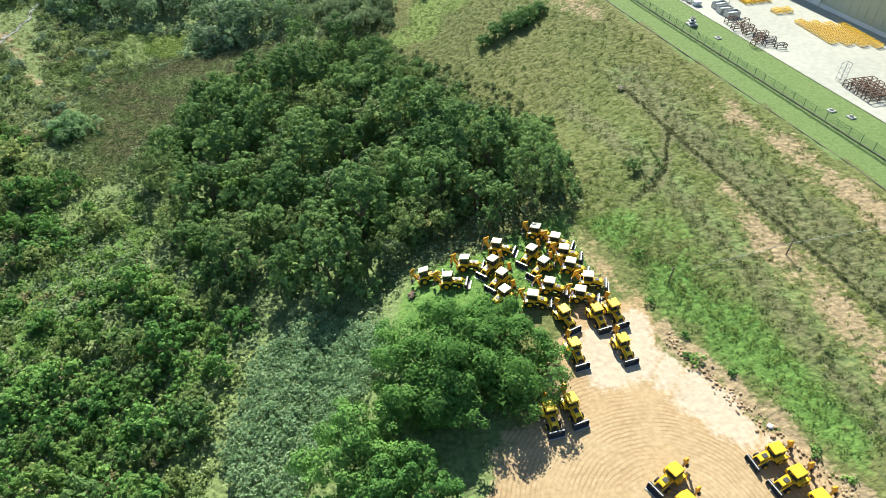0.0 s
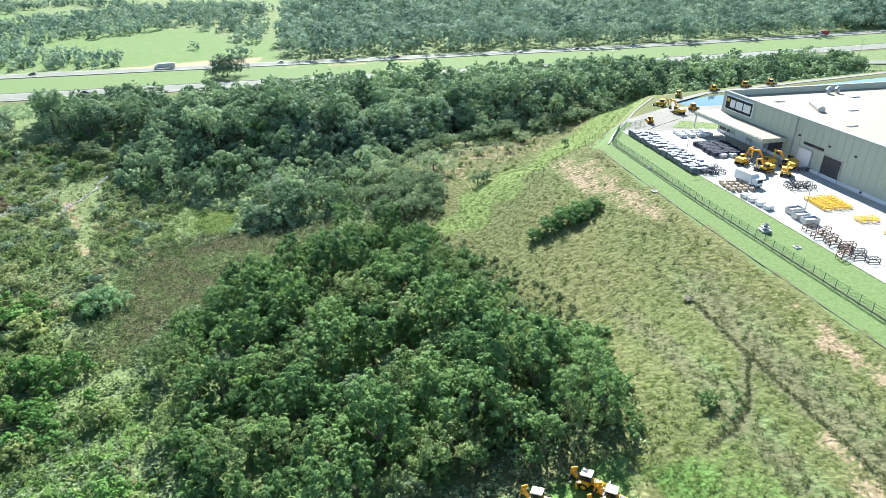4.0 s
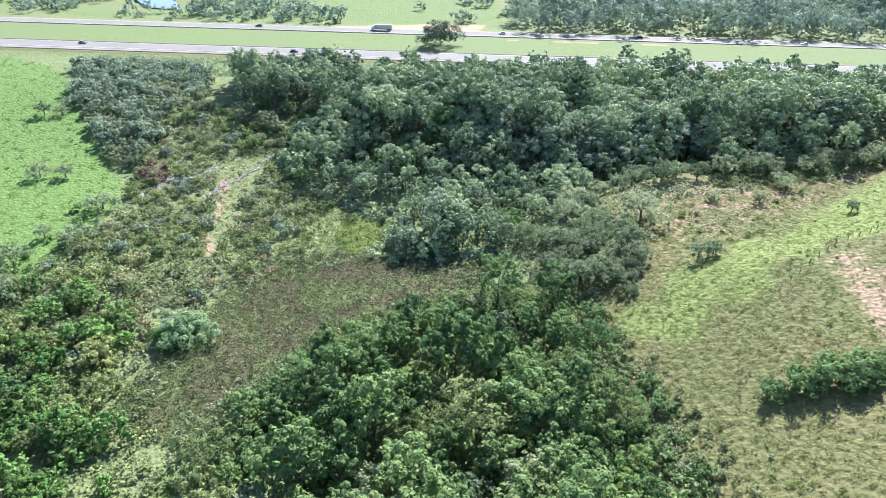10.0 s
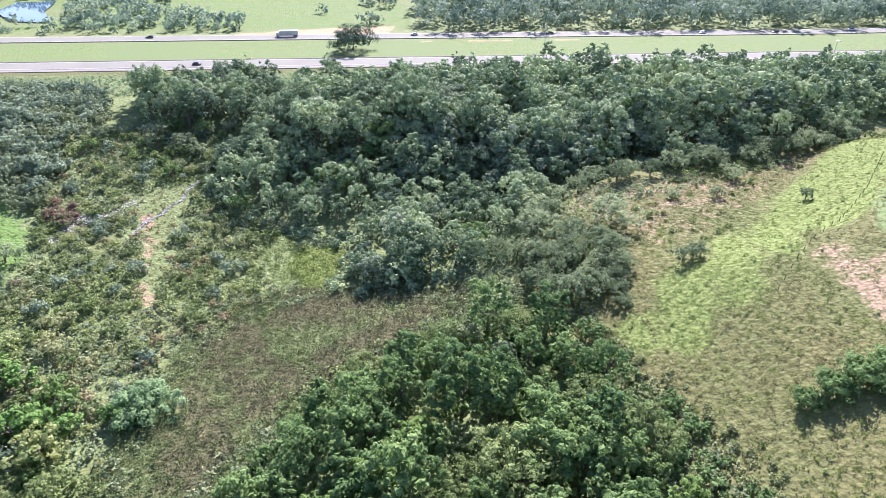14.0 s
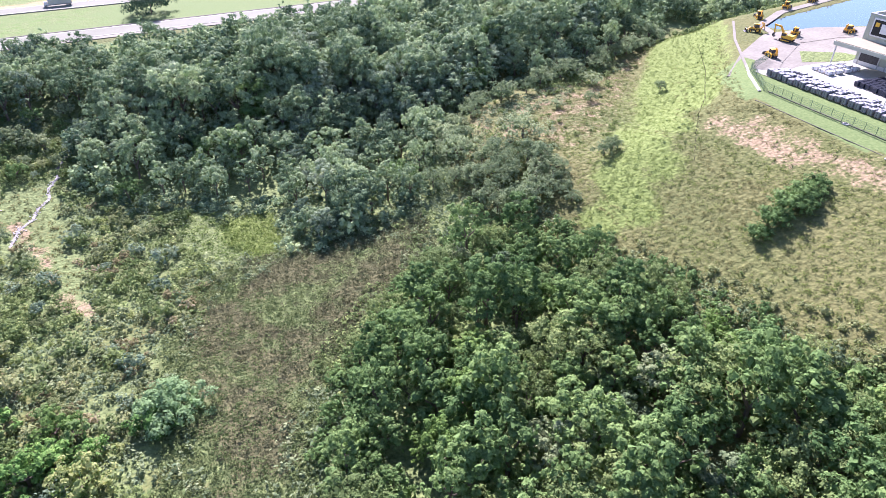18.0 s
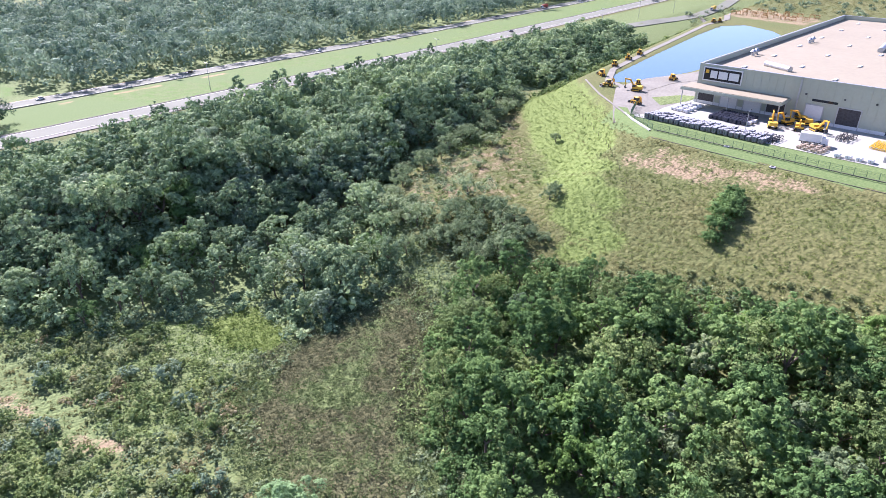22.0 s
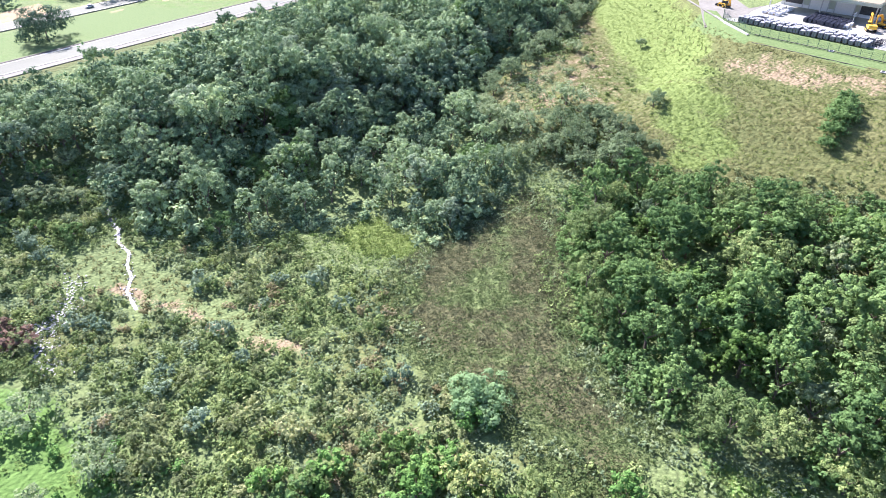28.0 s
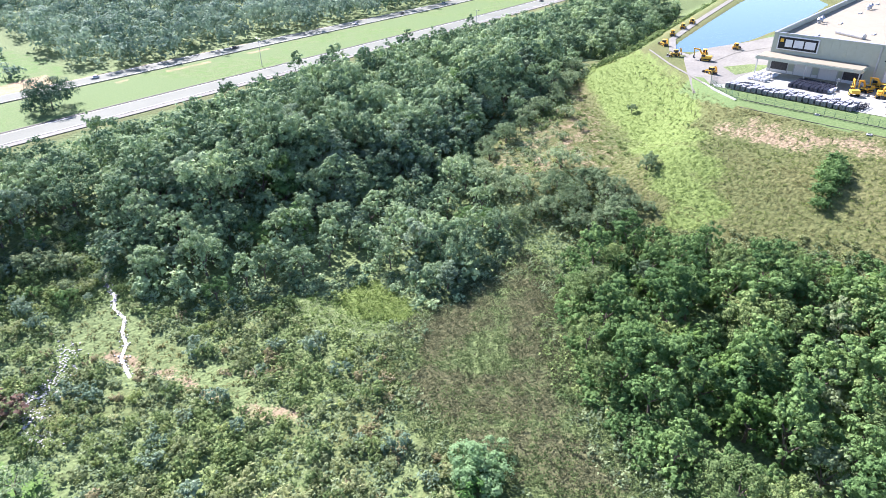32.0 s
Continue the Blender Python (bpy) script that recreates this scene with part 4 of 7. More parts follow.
for x, v, s in ((12, -17, 1.1), (33, -16, 1.1), (-6, -19, 0.9), (123, -12, 0.8), (-64, -24, 1.1), (-92, -24, 1.2), (-99, -26, 1.1), (70, -20, 1.0), (24, -21, 1.2), (28, -19, 1.0), (-20, -22, 1.0)):
    roadside_kind.plant(x, road_y(x) + v - 8.0, s)

# bushes of the valley
vr = np.random.default_rng(21)
bush_forms = [crown_arrays(vr, 2.2, 2.9, 8, 140, 0.33, core=0.6, heads=4.0, dome=True) for _ in range(7)]
thin_forms = [crown_arrays(vr, 1.5, 1.5, 5, 70, 0.27) for _ in range(6)]
far_forms = [crown_arrays(vr, 5.6, 11.5, 10, 135, 0.68, core=0.5, heads=1.2, dome=True) for _ in range(6)]
mini_forms = [crown_arrays(vr, 6.0, 9.5, 6, 36, 1.25, core=0.5, heads=1.2, dome=True) for _ in range(6)]
VALLEY = [(-122, 203), (-108, 206), (-80, 210), (-80, 190), (-72, 168), (-60, 166), (-46, 154), (-50, 132), (-62, 115), (-60, 104), (-66, 92), (-54, 68), (-36, 52), (-22, 34), (-34, 6), (-26, -12), (-22, -20), (-50, -20), (-78, 56), (-102, 92), (-101, 118), (-103, 140), (-112, 156), (-122, 172)]
vs = scatter(vr, VALLEY, 3.05)
CLEAR = [(-96, 174), (-85, 179), (-81, 171), (-79.5, 158), (-74, 142), (-71, 129), (-74, 129), (-80, 146), (-86, 157), (-92, 164)]
def off_water(p):
    """Leaves the stony brook and the stream open."""
    return p[(np.abs(line_dist(BROOK, p[:, 0], p[:, 1])) > 1.0) & (np.abs(line_dist(STREAM, p[:, 0], p[:, 1])) > 1.0)]


vs = off_water(vs[(inside(CLEAR, vs[:, 0], vs[:, 1]) < 0) & (inside(LIME_NOOK, vs[:, 0], vs[:, 1]) < 0) & (inside(NOOK_GREEN, vs[:, 0], vs[:, 1]) < 0)])
# small bushes first, in patches of their own hue
sort = wobble(vs[:, 0], vs[:, 1], 0.11) + vr.normal(0, 0.35, len(vs))
thick = wobble(vs[:, 0] + 17, vs[:, 1] + 5, 0.16) + vr.normal(0, 0.3, len(vs)) > -0.75
stand(vr, "pale_shrubs", vs[(sort > 0.1) & thick], bush_forms, (0.3, 0.75), LEAF_PALE, "pale fresh green shrubs on the valley floor", "shrubs")
stand(vr, "low_scrub", vs[(sort > -0.65) & (sort <= 0.1) & thick & (vs[:, 1] > 84)], thin_forms, (0.6, 1.3), LEAF_BUSH, "low olive scrub on the valley floor", "scrub")
stand(vr, "lush_scrub", vs[(sort > -0.65) & (sort <= 0.1) & thick & (vs[:, 1] <= 84)], thin_forms, (0.6, 1.3), LEAF_LIME, "low lush yellow green scrub below the grove", "scrub")
# tall bushes stand in clumps
tb = scatter(vr, VALLEY, 5.2)
tb = tb[(inside(CLEAR, tb[:, 0], tb[:, 1]) < -1) & (wobble(tb[:, 0], tb[:, 1], 0.14) + vr.normal(0, 0.3, len(tb)) > -0.25)]
tb = off_water(tb[(inside(LIME_NOOK, tb[:, 0], tb[:, 1]) < 1) & (inside(NOOK_GREEN, tb[:, 0], tb[:, 1]) < 1)])
hue = wobble(tb[:, 0] + 60, tb[:, 1], 0.1) + vr.normal(0, 0.4, len(tb))
lush = tb[:, 1] < 84 + vr.normal(0, 5, len(tb))
tall_forms = [crown_arrays(vr, 2.4, 3.4, 9, 210, 0.29, core=0.6, heads=4.0, dome=True) for _ in range(6)]
stand(vr, "lush_shrubs", tb[lush], tall_forms, (0.5, 1.3), LEAF_BRIGHT, "lush bright green shrubs below the grove", "shrubs")
tb, hue = tb[~lush], hue[~lush]
stand(vr, "shrubs", tb[hue > 0.3], tall_forms, (0.45, 1.15), LEAF_BUSH, "tangled grey olive shrubs on the valley floor", "shrubs")
stand(vr, "green_shrubs", tb[(hue > 0.0) & (hue <= 0.3)], tall_forms, (0.45, 1.1), LEAF_TEAL, "tall grey green shrubs on the valley floor", "shrubs")
stand(vr, "leafy_shrubs", tb[hue <= 0.0], tall_forms, (0.45, 1.05), LEAF_OLIVE, "leafy olive green shrubs on the valley floor", "shrubs")
cover_forms = [crown_arrays(vr, 1.25, 0.8, 4, 24, 0.28, core=0, up_bias=1.3) for _ in range(7)]
LOW_GROUND = [(-124, 204), (-108, 206), (-80, 210), (-78, 180), (-58, 170), (-40, 156), (-10, 150), (18, 172), (62, 194), (66, 186), (40, 172), (18, 160), (12, 136), (10, 118), (20, 98), (31, 60), (29, 34), (0, 27), (-30, 4), (-26, -14), (-50, -20), (-78, 56), (-103, 92), (-104, 118), (-105, 135), (-106, 150), (-116, 164)]
cv = scatter(vr, LOW_GROUND, 1.75)
cv = cv[(inside(CLEAR, cv[:, 0], cv[:, 1]) < 0) & (inside(MARSH, cv[:, 0], cv[:, 1]) < 2) & (inside(FOREST, cv[:, 0], cv[:, 1]) < 4) & (inside(GROVE, cv[:, 0], cv[:, 1]) < 5) & (inside(REEDS, cv[:, 0], cv[:, 1]) < 0) & (inside(LIME_NOOK, cv[:, 0], cv[:, 1]) < 0.5) & (inside(NOOK_GREEN, cv[:, 0], cv[:, 1]) < 0.5)]
cv = off_water(cv)
hue = wobble(cv[:, 0] + 30, cv[:, 1], 0.09) + vr.normal(0, 0.3, len(cv))
stand(vr, "ground_cover", cv[hue > 0.1], cover_forms, (0.7, 1.4), LEAF_OLIVE, "thick olive undergrowth on the valley floor", "undergrowth")
stand(vr, "pale_ground_cover", cv[(hue > -0.9) & (hue <= 0.1)], cover_forms, (0.7, 1.4), LEAF_SAGE, "thick sage green undergrowth on the valley floor", "undergrowth")
stand(vr, "dry_scrub", vs[(sort <= -0.65) & thick], thin_forms, (0.6, 1.2), LEAF_DRY, "straw brown dry scrub on the valley floor", "scrub")
WEST_SCRUB = [(-60, 100), (-66, 92), (-50, 72), (-40, 52), (-22, 34), (-25, 10), (-22, -6), (-28, -24), (-52, -20), (-76, 56), (-104, 92), (-104, 108), (-84, 112)]
for x, y in scatter(vr, WEST_SCRUB, 4.7):
    if inside(WEST_GRASS, x, y) > 1.0:
        continue
    q = 0.5 + 0.25 * float(wobble(x, y, 0.13)) + vr.normal(0, 0.22)
    kind = scrub_lime if q > 0.66 else scrub_teal if q < 0.22 else scrub_pale if q < 0.42 else scrub_green
    kind.plant(x, y, vr.uniform(0.5, 1.25), "scrub west of the grove")
EDGE_SCRUB = [(-83, 206), (-83, 190), (-80, 176), (-70, 163), (-60, 163), (-49, 153), (-42, 154), (-42, 138), (-38, 135.5), (-28, 136), (-16, 138), (-6, 144), (0, 158), (9, 176), (28, 180), (48, 186), (68, 194), (90, 204), (92, 208), (66, 200), (28, 188), (4, 182), (-8, 160), (-16, 146), (-34, 144), (-34, 160), (-66, 172), (-76, 180), (-76, 206)]
ed = scatter(vr, EDGE_SCRUB, 2.7)
ed = ed[(inside(LIME_NOOK, ed[:, 0], ed[:, 1]) < 0) & (inside(NOOK_GREEN, ed[:, 0], ed[:, 1]) < 0)]
stand(vr, "edge_scrub", ed, thin_forms, (0.6, 1.5), LEAF_DARK, "dark green scrub at the foot of the wood", "scrub")
GROVE_SKIRT = [(-44, 72), (-41, 86), (-38, 98), (-32, 108), (-22, 118), (-9, 130), (4, 127), (12, 116), (17, 104), (22, 88), (27, 72), (33, 58), (32, 46), (28, 36), (20, 44), (14, 84), (0, 110), (-24, 108), (-38, 76)]
stand(vr, "grove_undergrowth", scatter(vr, GROVE, 6.6), bush_forms, (1.0, 1.8), LEAF_GROVE, "dense green undergrowth beneath the grove", "undergrowth")
stand(vr, "grove_skirt", scatter(vr, GROVE_SKIRT, 2.9), bush_forms, (0.45, 1.0), LEAF_GROVE, "green undergrowth along the edge of the grove", "undergrowth")
UPPER = [(-184, 226), (-169, 238), (-133, 232), (-121, 207), (-127, 199), (-113, 163), (-120, 160), (-138, 177), (-160, 191)]
us = scatter(vr, UPPER, 3.3)
us = us[vr.uniform(0, 1, len(us)) < 0.85 + 0.45 * wobble(us[:, 0], us[:, 1], 0.1)]
tall = 0.35 * wobble(us[:, 0], us[:, 1], 0.12) + vr.normal(0, 0.3, len(us)) + 0.3 * smooth(185, 215, us[:, 1])
stand(vr, "roadside_bushes", us[tall <= 0.1], tall_forms, (0.7, 1.4), LEAF_SAGE, "grey green bushes on the slope below the highway", "bushes")
stand(vr, "roadside_thicket", us[tall > 0.1], tall_forms, (1.0, 1.8), LEAF_TEAL, "tall dark grey green thicket on the slope below the highway", "bushes")
stand(vr, "far_wood", scatter(vr, BEYOND, 10.8), far_forms, (0.8, 1.45), LEAF_FAR_HAZE, "belt of grey green woodland beyond the highway", "wood")
SHORE = [(-272, 334), (-280, 402), (-246, 402), (-232, 372), (-206, 334)]
bw = scatter(vr, BEYOND_W, 8.4)
bw = bw[(bw[:, 1] - road_y(bw[:, 0]) > 54) & (inside(SHORE, bw[:, 0], bw[:, 1]) < 0)]
stand(vr, "far_scrub_wood", bw[wobble(bw[:, 0], bw[:, 1], 0.025) > -0.3], mini_forms, (0.4, 0.95), LEAF_FAR_HAZE, "grey green trees and thickets in pasture beyond the highway", "trees")
TOWN_TREES = [(60, 590), (420, 545), (720, 620), (900, 900), (600, 1100), (100, 1000), (-200, 900)]
tw = scatter(vr, TOWN_TREES, 15.0)
stand(vr, "town_trees", tw[wobble(tw[:, 0], tw[:, 1], 0.03) > np.where(tw[:, 0] < 330, 0.35, 0.0)], mini_forms, (0.5, 1.3), LEAF_FAR_HAZE, "dark trees among far houses", "trees")
TALL = [(345, 432), (472, 428), (490, 462), (380, 478)]
stand(vr, "tall_eucalypts", scatter(vr, TALL, 9.0), far_forms, (1.3, 2.3), LEAF_FAR_HAZE, "tall grey green eucalypts beyond the highway", "trees")
BELT = [(480, 470), (640, 470), (900, 470), (1150, 440), (1150, 520), (900, 560), (640, 560), (520, 540)]
stand(vr, "belt_wood", scatter(vr, BELT, 15.0), mini_forms, (0.8, 1.5), LEAF_FAR_HAZE, "far belt of trees beside the highway", "wood")
RIDGE = [(560, 150), (640, 330), (760, 380), (1150, 420), (1700, 560), (2000, 520), (1300, 300), (900, 120), (650, 90)]
stand(vr, "ridge_wood", scatter(vr, RIDGE, 22.0), mini_forms, (1.0, 1.7), LEAF_FAR_HAZE, "wooded ridge in the distance", "wood")
FAR_BELT = [(760, 640), (1100, 620), (1500, 900), (2300, 1500), (1900, 1600), (1200, 1150), (800, 900)]
fb = scatter(vr, FAR_BELT, 40.0)
stand(vr, "far_hedgerows", fb[wobble(fb[:, 0], fb[:, 1], 0.011) > 0.2], mini_forms, (0.8, 1.6), LEAF_FAR_HAZE, "far hedgerows and copses between fields", "trees")
LEFT_FAR = [(-900, 1150), (300, 1200), (500, 1500), (1500, 1300), (2200, 2300), (-900, 2300)]
lf = scatter(vr, LEFT_FAR, 48.0)
stand(vr, "distant_trees", lf[wobble(lf[:, 0], lf[:, 1], 0.008) > 0.15], mini_forms, (1.0, 1.8), LEAF_FAR_HAZE, "distant lines of trees in farmland", "trees")


# marsh reeds and slope grass
reed_forms = [crown_arrays(vr, 0.75, 0.8, 5, 24, 0.15, core=0, up_bias=1.0) for _ in range(8)]
clod_forms = [crown_arrays(vr, 0.85, 0.2, 5, 24, 0.15, core=0, up_bias=4.0) for _ in range(10)]
cane_forms = [crown_arrays(vr, 0.85, 1.3, 5, 38, 0.17, core=0, up_bias=0.8) for _ in range(8)]
ms = scatter(vr, MARSH, 0.85, margin=-4.0)
wet = 1.4 * wobble(ms[:, 0], ms[:, 1], 0.22) + vr.normal(0, 0.4, len(ms)) + 0.06 * np.clip(inside(MARSH, ms[:, 0], ms[:, 1]), -5, 6) - 0.5 - 0.5 * (1 - smooth(92, 112, ms[:, 1])) + 0.06 * (ms[:, 0] + 44)
stand(vr, "marsh_reeds", ms[wet > -0.3], reed_forms, (0.6, 1.4), LEAF_REED, "brown reeds and sedges standing in a marsh", "reeds", sink=0.05)
stand(vr, "green_sedge", ms[wet <= -0.3], reed_forms, (0.7, 1.4), LEAF_SEDGE, "olive green sedge in a marsh", "reeds", sink=0.05)
SLOPE = [(26, 34), (30, 58), (22, 88), (14, 108), (4, 124), (-8, 140), (20, 160), (50, 178), (84, 200), (97, 206), (92, 184), (76, 162), (66, 146), (60, 137), (55, 130), (57, 90), (64, 26), (68, -40), (46, -40), (38, -4), (33, 16)]
gs = scatter(vr, SLOPE, 0.92, jitter=0.8)
gd = np.minimum(np.abs(line_dist(DITCH, gs[:, 0], gs[:, 1])), np.abs(line_dist(SIDE_DITCH, gs[:, 0], gs[:, 1])))
bare = np.maximum.reduce([inside(p, gs[:, 0], gs[:, 1]) for p in (SOIL_LONG, SOIL_LOW, SOIL_PATCH, SOIL_GAP)])
mown = (line_dist(EDGE, gs[:, 0], gs[:, 1]) > -36) & (gs[:, 1] < 96)
keep = np.where(mown, 0.8, 1.0) * np.where(bare < 0.3, 1.0, 0.25)
gs = gs[(gd > 0.9) & (vr.uniform(0, 1, len(gs)) < keep)]
dry = wobble(gs[:, 0], gs[:, 1], 0.13) + vr.normal(0, 0.4, len(gs)) - 1.5 * smooth(-3, 3, inside(LIME, gs[:, 0], gs[:, 1])) - 0.5 * np.exp(-((line_dist(EDGE, gs[:, 0], gs[:, 1]) + 16) / 9.0) ** 2) * (gs[:, 1] < 105)
dry = dry + 0.9 * (np.sin(line_dist(EDGE, gs[:, 0], gs[:, 1]) * 0.62 + 1.4 * wobble(gs[:, 0], gs[:, 1], 0.05)) < -0.45) * (gs[:, 1] > 100)
cut = np.where(gs[:, 1] < 100, 0.4, 0.1)
edge_d = line_dist(EDGE, gs[:, 0], gs[:, 1])
band = (np.exp(-((edge_d + 16.5) / 3.2) ** 2) + np.exp(-((edge_d + 28.0) / 3.0) ** 2) > 0.45) & (gs[:, 1] < 72 + 8 * wobble(gs[:, 0], gs[:, 1], 0.2)) & (vr.uniform(0, 1, len(gs)) < 0.8)
bd = below_ditch(gs[:, 0], gs[:, 1])
band = band | ((bd > 0) & (bd < 3.0 + 0.5 * wobble(gs[:, 0], gs[:, 1], 0.4)) & (gs[:, 1] < 62))
band = band | ((bd > 0) & (bd < 8.5) & (gs[:, 1] < 72) & (vr.uniform(0, 1, len(gs)) < 0.6))
stand(vr, "olive_grass", gs[band], clod_forms, (0.4, 0.95), GRASS_OLIVE, "dark olive grass in bands along the slope", "grass", sink=0.05)
gs, dry, cut = gs[~band], dry[~band], cut[~band]
stand(vr, "dry_grass", gs[dry > cut], clod_forms, (0.4, 0.95), GRASS_DRY, "rough olive and straw coloured grass clumps on the slope", "grass", sink=0.05)
lime = inside(LIME, gs[:, 0], gs[:, 1]) + 3 * wobble(gs[:, 0], gs[:, 1], 0.15) + vr.normal(0, 2.5, len(gs)) > -1.5
stand(vr, "green_grass", gs[(dry <= cut) & ~lime], clod_forms, (0.4, 0.95), GRASS_LUSH, "fresh green grass clumps on the slope", "grass", sink=0.05)
stand(vr, "lime_grass", gs[(dry <= cut) & lime], clod_forms, (0.4, 0.9), GRASS_LIME, "yellow green grass tufts on the slope", "grass", sink=0.05)
NORTH_BANK = [(94, 184), (150, 205), (250, 235), (262, 250), (200, 236), (140, 214), (88, 198)]
POND_EAST = [(312, 190), (322, 250), (330, 280), (365, 308), (440, 318), (458, 290), (460, 210), (480, 165), (385, 140), (318, 160)]
stand(vr, "north_bank_scrub", scatter(vr, NORTH_BANK, 3.2), thin_forms, (0.6, 1.7), LEAF_OLIVE, "olive scrub on the bank between the pond and the wood", "scrub")
stand(vr, "bank_thicket", scatter(vr, POND_EAST, 11.0, keep=0.6), bush_forms, (0.5, 1.3), LEAF_TEAL, "grey green bushes on the embankment below the red hall", "bushes")
stand(vr, "rough_bank_grass", scatter(vr, POND_EAST, 4.4), clod_forms, (1.2, 3.0), GRASS_DRY, "rough olive grass on the bank beyond the pond", "grass")
sw = scatter(vr, SLOPE, 4.2, jitter=0.9, keep=0.3)
sw = sw[line_dist(EDGE, sw[:, 0], sw[:, 1]) < -7]
stand(vr, "olive_weeds", sw[::2], thin_forms, (0.12, 0.42), LEAF_OLIVE, "low olive bushes and weeds on the slope", "weeds")
stand(vr, "slope_weeds", sw[1::2], thin_forms, (0.14, 0.38), LEAF_PALE, "scattered weeds and small bushes on the slope", "weeds")
GREY_BAND = [(28, 58), (34, 60), (30, 78), (22, 100), (12, 118), (8, 112), (18, 92), (24, 74)]
stand(vr, "grey_weeds", scatter(vr, GREY_BAND, 1.9), thin_forms, (0.4, 0.9), LEAF_BUSH, "grey green weeds beside the grove", "weeds")
es = scatter(vr, EDGE_THICKET, 2.2, keep=0.8)
stand(vr, "edge_weeds", es[::2], clod_forms, (0.6, 1.4), GRASS_DRY, "straw and brown weeds at the edge of the wood", "weeds")
stand(vr, "edge_bushes", es[1::4], thin_forms, (0.3, 0.9), LEAF_PALE, "pale green bushes at the edge of the wood", "bushes")
ROADSIDE = [(-190, 222), (-100, 237), (0, 256), (120, 274), (120, 299), (0, 278), (-100, 260), (-190, 246)]
CANE_BANK = [(-112, 206), (-88, 228), (-62, 241), (-40, 251), (0, 262), (0, 270), (-60, 262), (-100, 250), (-124, 236)]
# a row of dark grass draws the shadow line of the ditch's step
ditch_spots = [(ax + (bx - ax) * u + vr.normal(0, 0.14), ay + (by - ay) * u + vr.normal(0, 0.14)) for (ax, ay), (bx, by) in [*zip(DITCH[:-1], DITCH[1:]), *zip(SIDE_DITCH[:-1], SIDE_DITCH[1:])] for u in np.arange(0, 1, 0.3 / math.hypot(bx - ax, by - ay))]
stand(vr, "ditch_grass", np.array(ditch_spots), cane_forms, (0.36, 0.6), GRASS_OLIVE, "dark grass standing in for the shade line of a narrow drainage ditch", "grass")
rs = np.concatenate([scatter(vr, ROADSIDE, 2.4), scatter(vr, CANE_BANK, 2.0)])
stand(vr, "verge_cane", rs, cover_forms, (0.7, 1.3), LEAF_SILVER, "tall pale grass on the verge below the highway", "grass")
stand(vr, "silver_cane", scatter(vr, REEDS, 0.8), cane_forms, (0.9, 1.6), LEAF_SILVER, "tall silver green cane grass", "grass", sink=0.05)
mw = scatter(vr, MEADOW, 3.6)
mw = mw[(mw[:, 0] > -260)]
stand(vr, "meadow_tufts", mw, clod_forms, (0.7, 1.7), GRASS_FRESH, "bright grass tufts in a meadow", "grass", sink=0.08)
ls = scatter(vr, LOT_GRASS, 1.3)
stand(vr, "lot_weeds", ls, clod_forms, (0.5, 1.0), LEAF_BRIGHT, "fresh weeds between parked machines", "weeds", sink=0.05)
lb = scatter(vr, LUSH_BANK, 0.95)
stand(vr, "bank_grass", lb, clod_forms, (0.4, 0.9), GRASS_FRESH, "lush bright grass on the bank by the sand", "grass", sink=0.05)
stand(vr, "west_grass", scatter(vr, WEST_GRASS, 1.3), clod_forms, (0.6, 1.2), GRASS_LIME, "lime green grass in an opening of the scrub", "grass", sink=0.05)
BANK_SPOTS = np.array([(30.0, 5.6), (30.9, 4.8), (29.6, 14.4), (32.0, 22.2), (36.0, -9.0), (36.6, -12.5), (33.4, 2.2), (31.2, 8.8), (38.4, -17.0)])
stand(vr, "bank_bushes", BANK_SPOTS, thin_forms, (0.5, 0.8), LEAF_BRIGHT, "low green bushes on the cut bank by the sand", "bushes")


def bush(x, y, s, forms, mat, name, label, stretch=(1, 1)):
    """A single bush, a few leafy heads of its own."""
    v, f = forms[vr.integers(len(forms))]
    me = plant_mesh("crown", (v * (stretch[0], stretch[1], 1), f), mat)
    ob = empty(name, x, y, float(height(x, y)) - 0.1, 0)
    ob.scale = (s, s, s)
    new("crown", me).parent = ob
    tv, tf = trunk_arrays(vr, 0.9, 0.06)
    new("stem", plant_mesh("stem", (tv, tf), BARK)).parent = ob
    return tagged(ob, label, "bush")


hedge_forms = [crown_arrays(vr, 2.6, 3.4, 15, 560, 0.25, heads=3.0, dome=True, full=1.45) for _ in range(4)]
for dx, dy, s in ((0, 0, 1.15), (-3.6, -0.9, 1.0), (3.4, 0.7, 1.05), (-7.0, -1.8, 0.75), (6.4, 1.6, 0.8), (1.6, -1.4, 0.8)):
    bush(39.0 + dx, 98.5 + dy, s, hedge_forms, LEAF_GROVE, "slope_bush", "dense mid green bush on the grass slope")
for k in range(13):
    u = k / 12
    x, y = (43.2 - 0.7 * u * 2, 44.0 - 14.0 * u) if u < 0.5 else (42.5 - 10.0 * (u - 0.5), 37.0 - 6.5 * (u - 0.5))
    bush(x, y, vr.uniform(0.22, 0.4), thin_forms, LEAF_GROVE, "hedge_bush", "low dark bush in a line across the grass slope")
line_spots = []
FIELD_LINE = [(37.5, 124.5), (44.0, 132.5), (57.5, 148.5), (69.0, 162.0), (84.0, 177.0)]
for (ax, ay), (bx, by) in zip(FIELD_LINE[:-1], FIELD_LINE[1:]):
    u = np.arange(0, 1, 1.7 / math.hypot(bx - ax, by - ay))[:, None] + vr.uniform(0, 0.05, (1, 1))
    line_spots.append(np.array([[ax, ay]]) + u * np.array([[bx - ax, by - ay]]) + vr.normal(0, 0.35, (len(u), 2)))
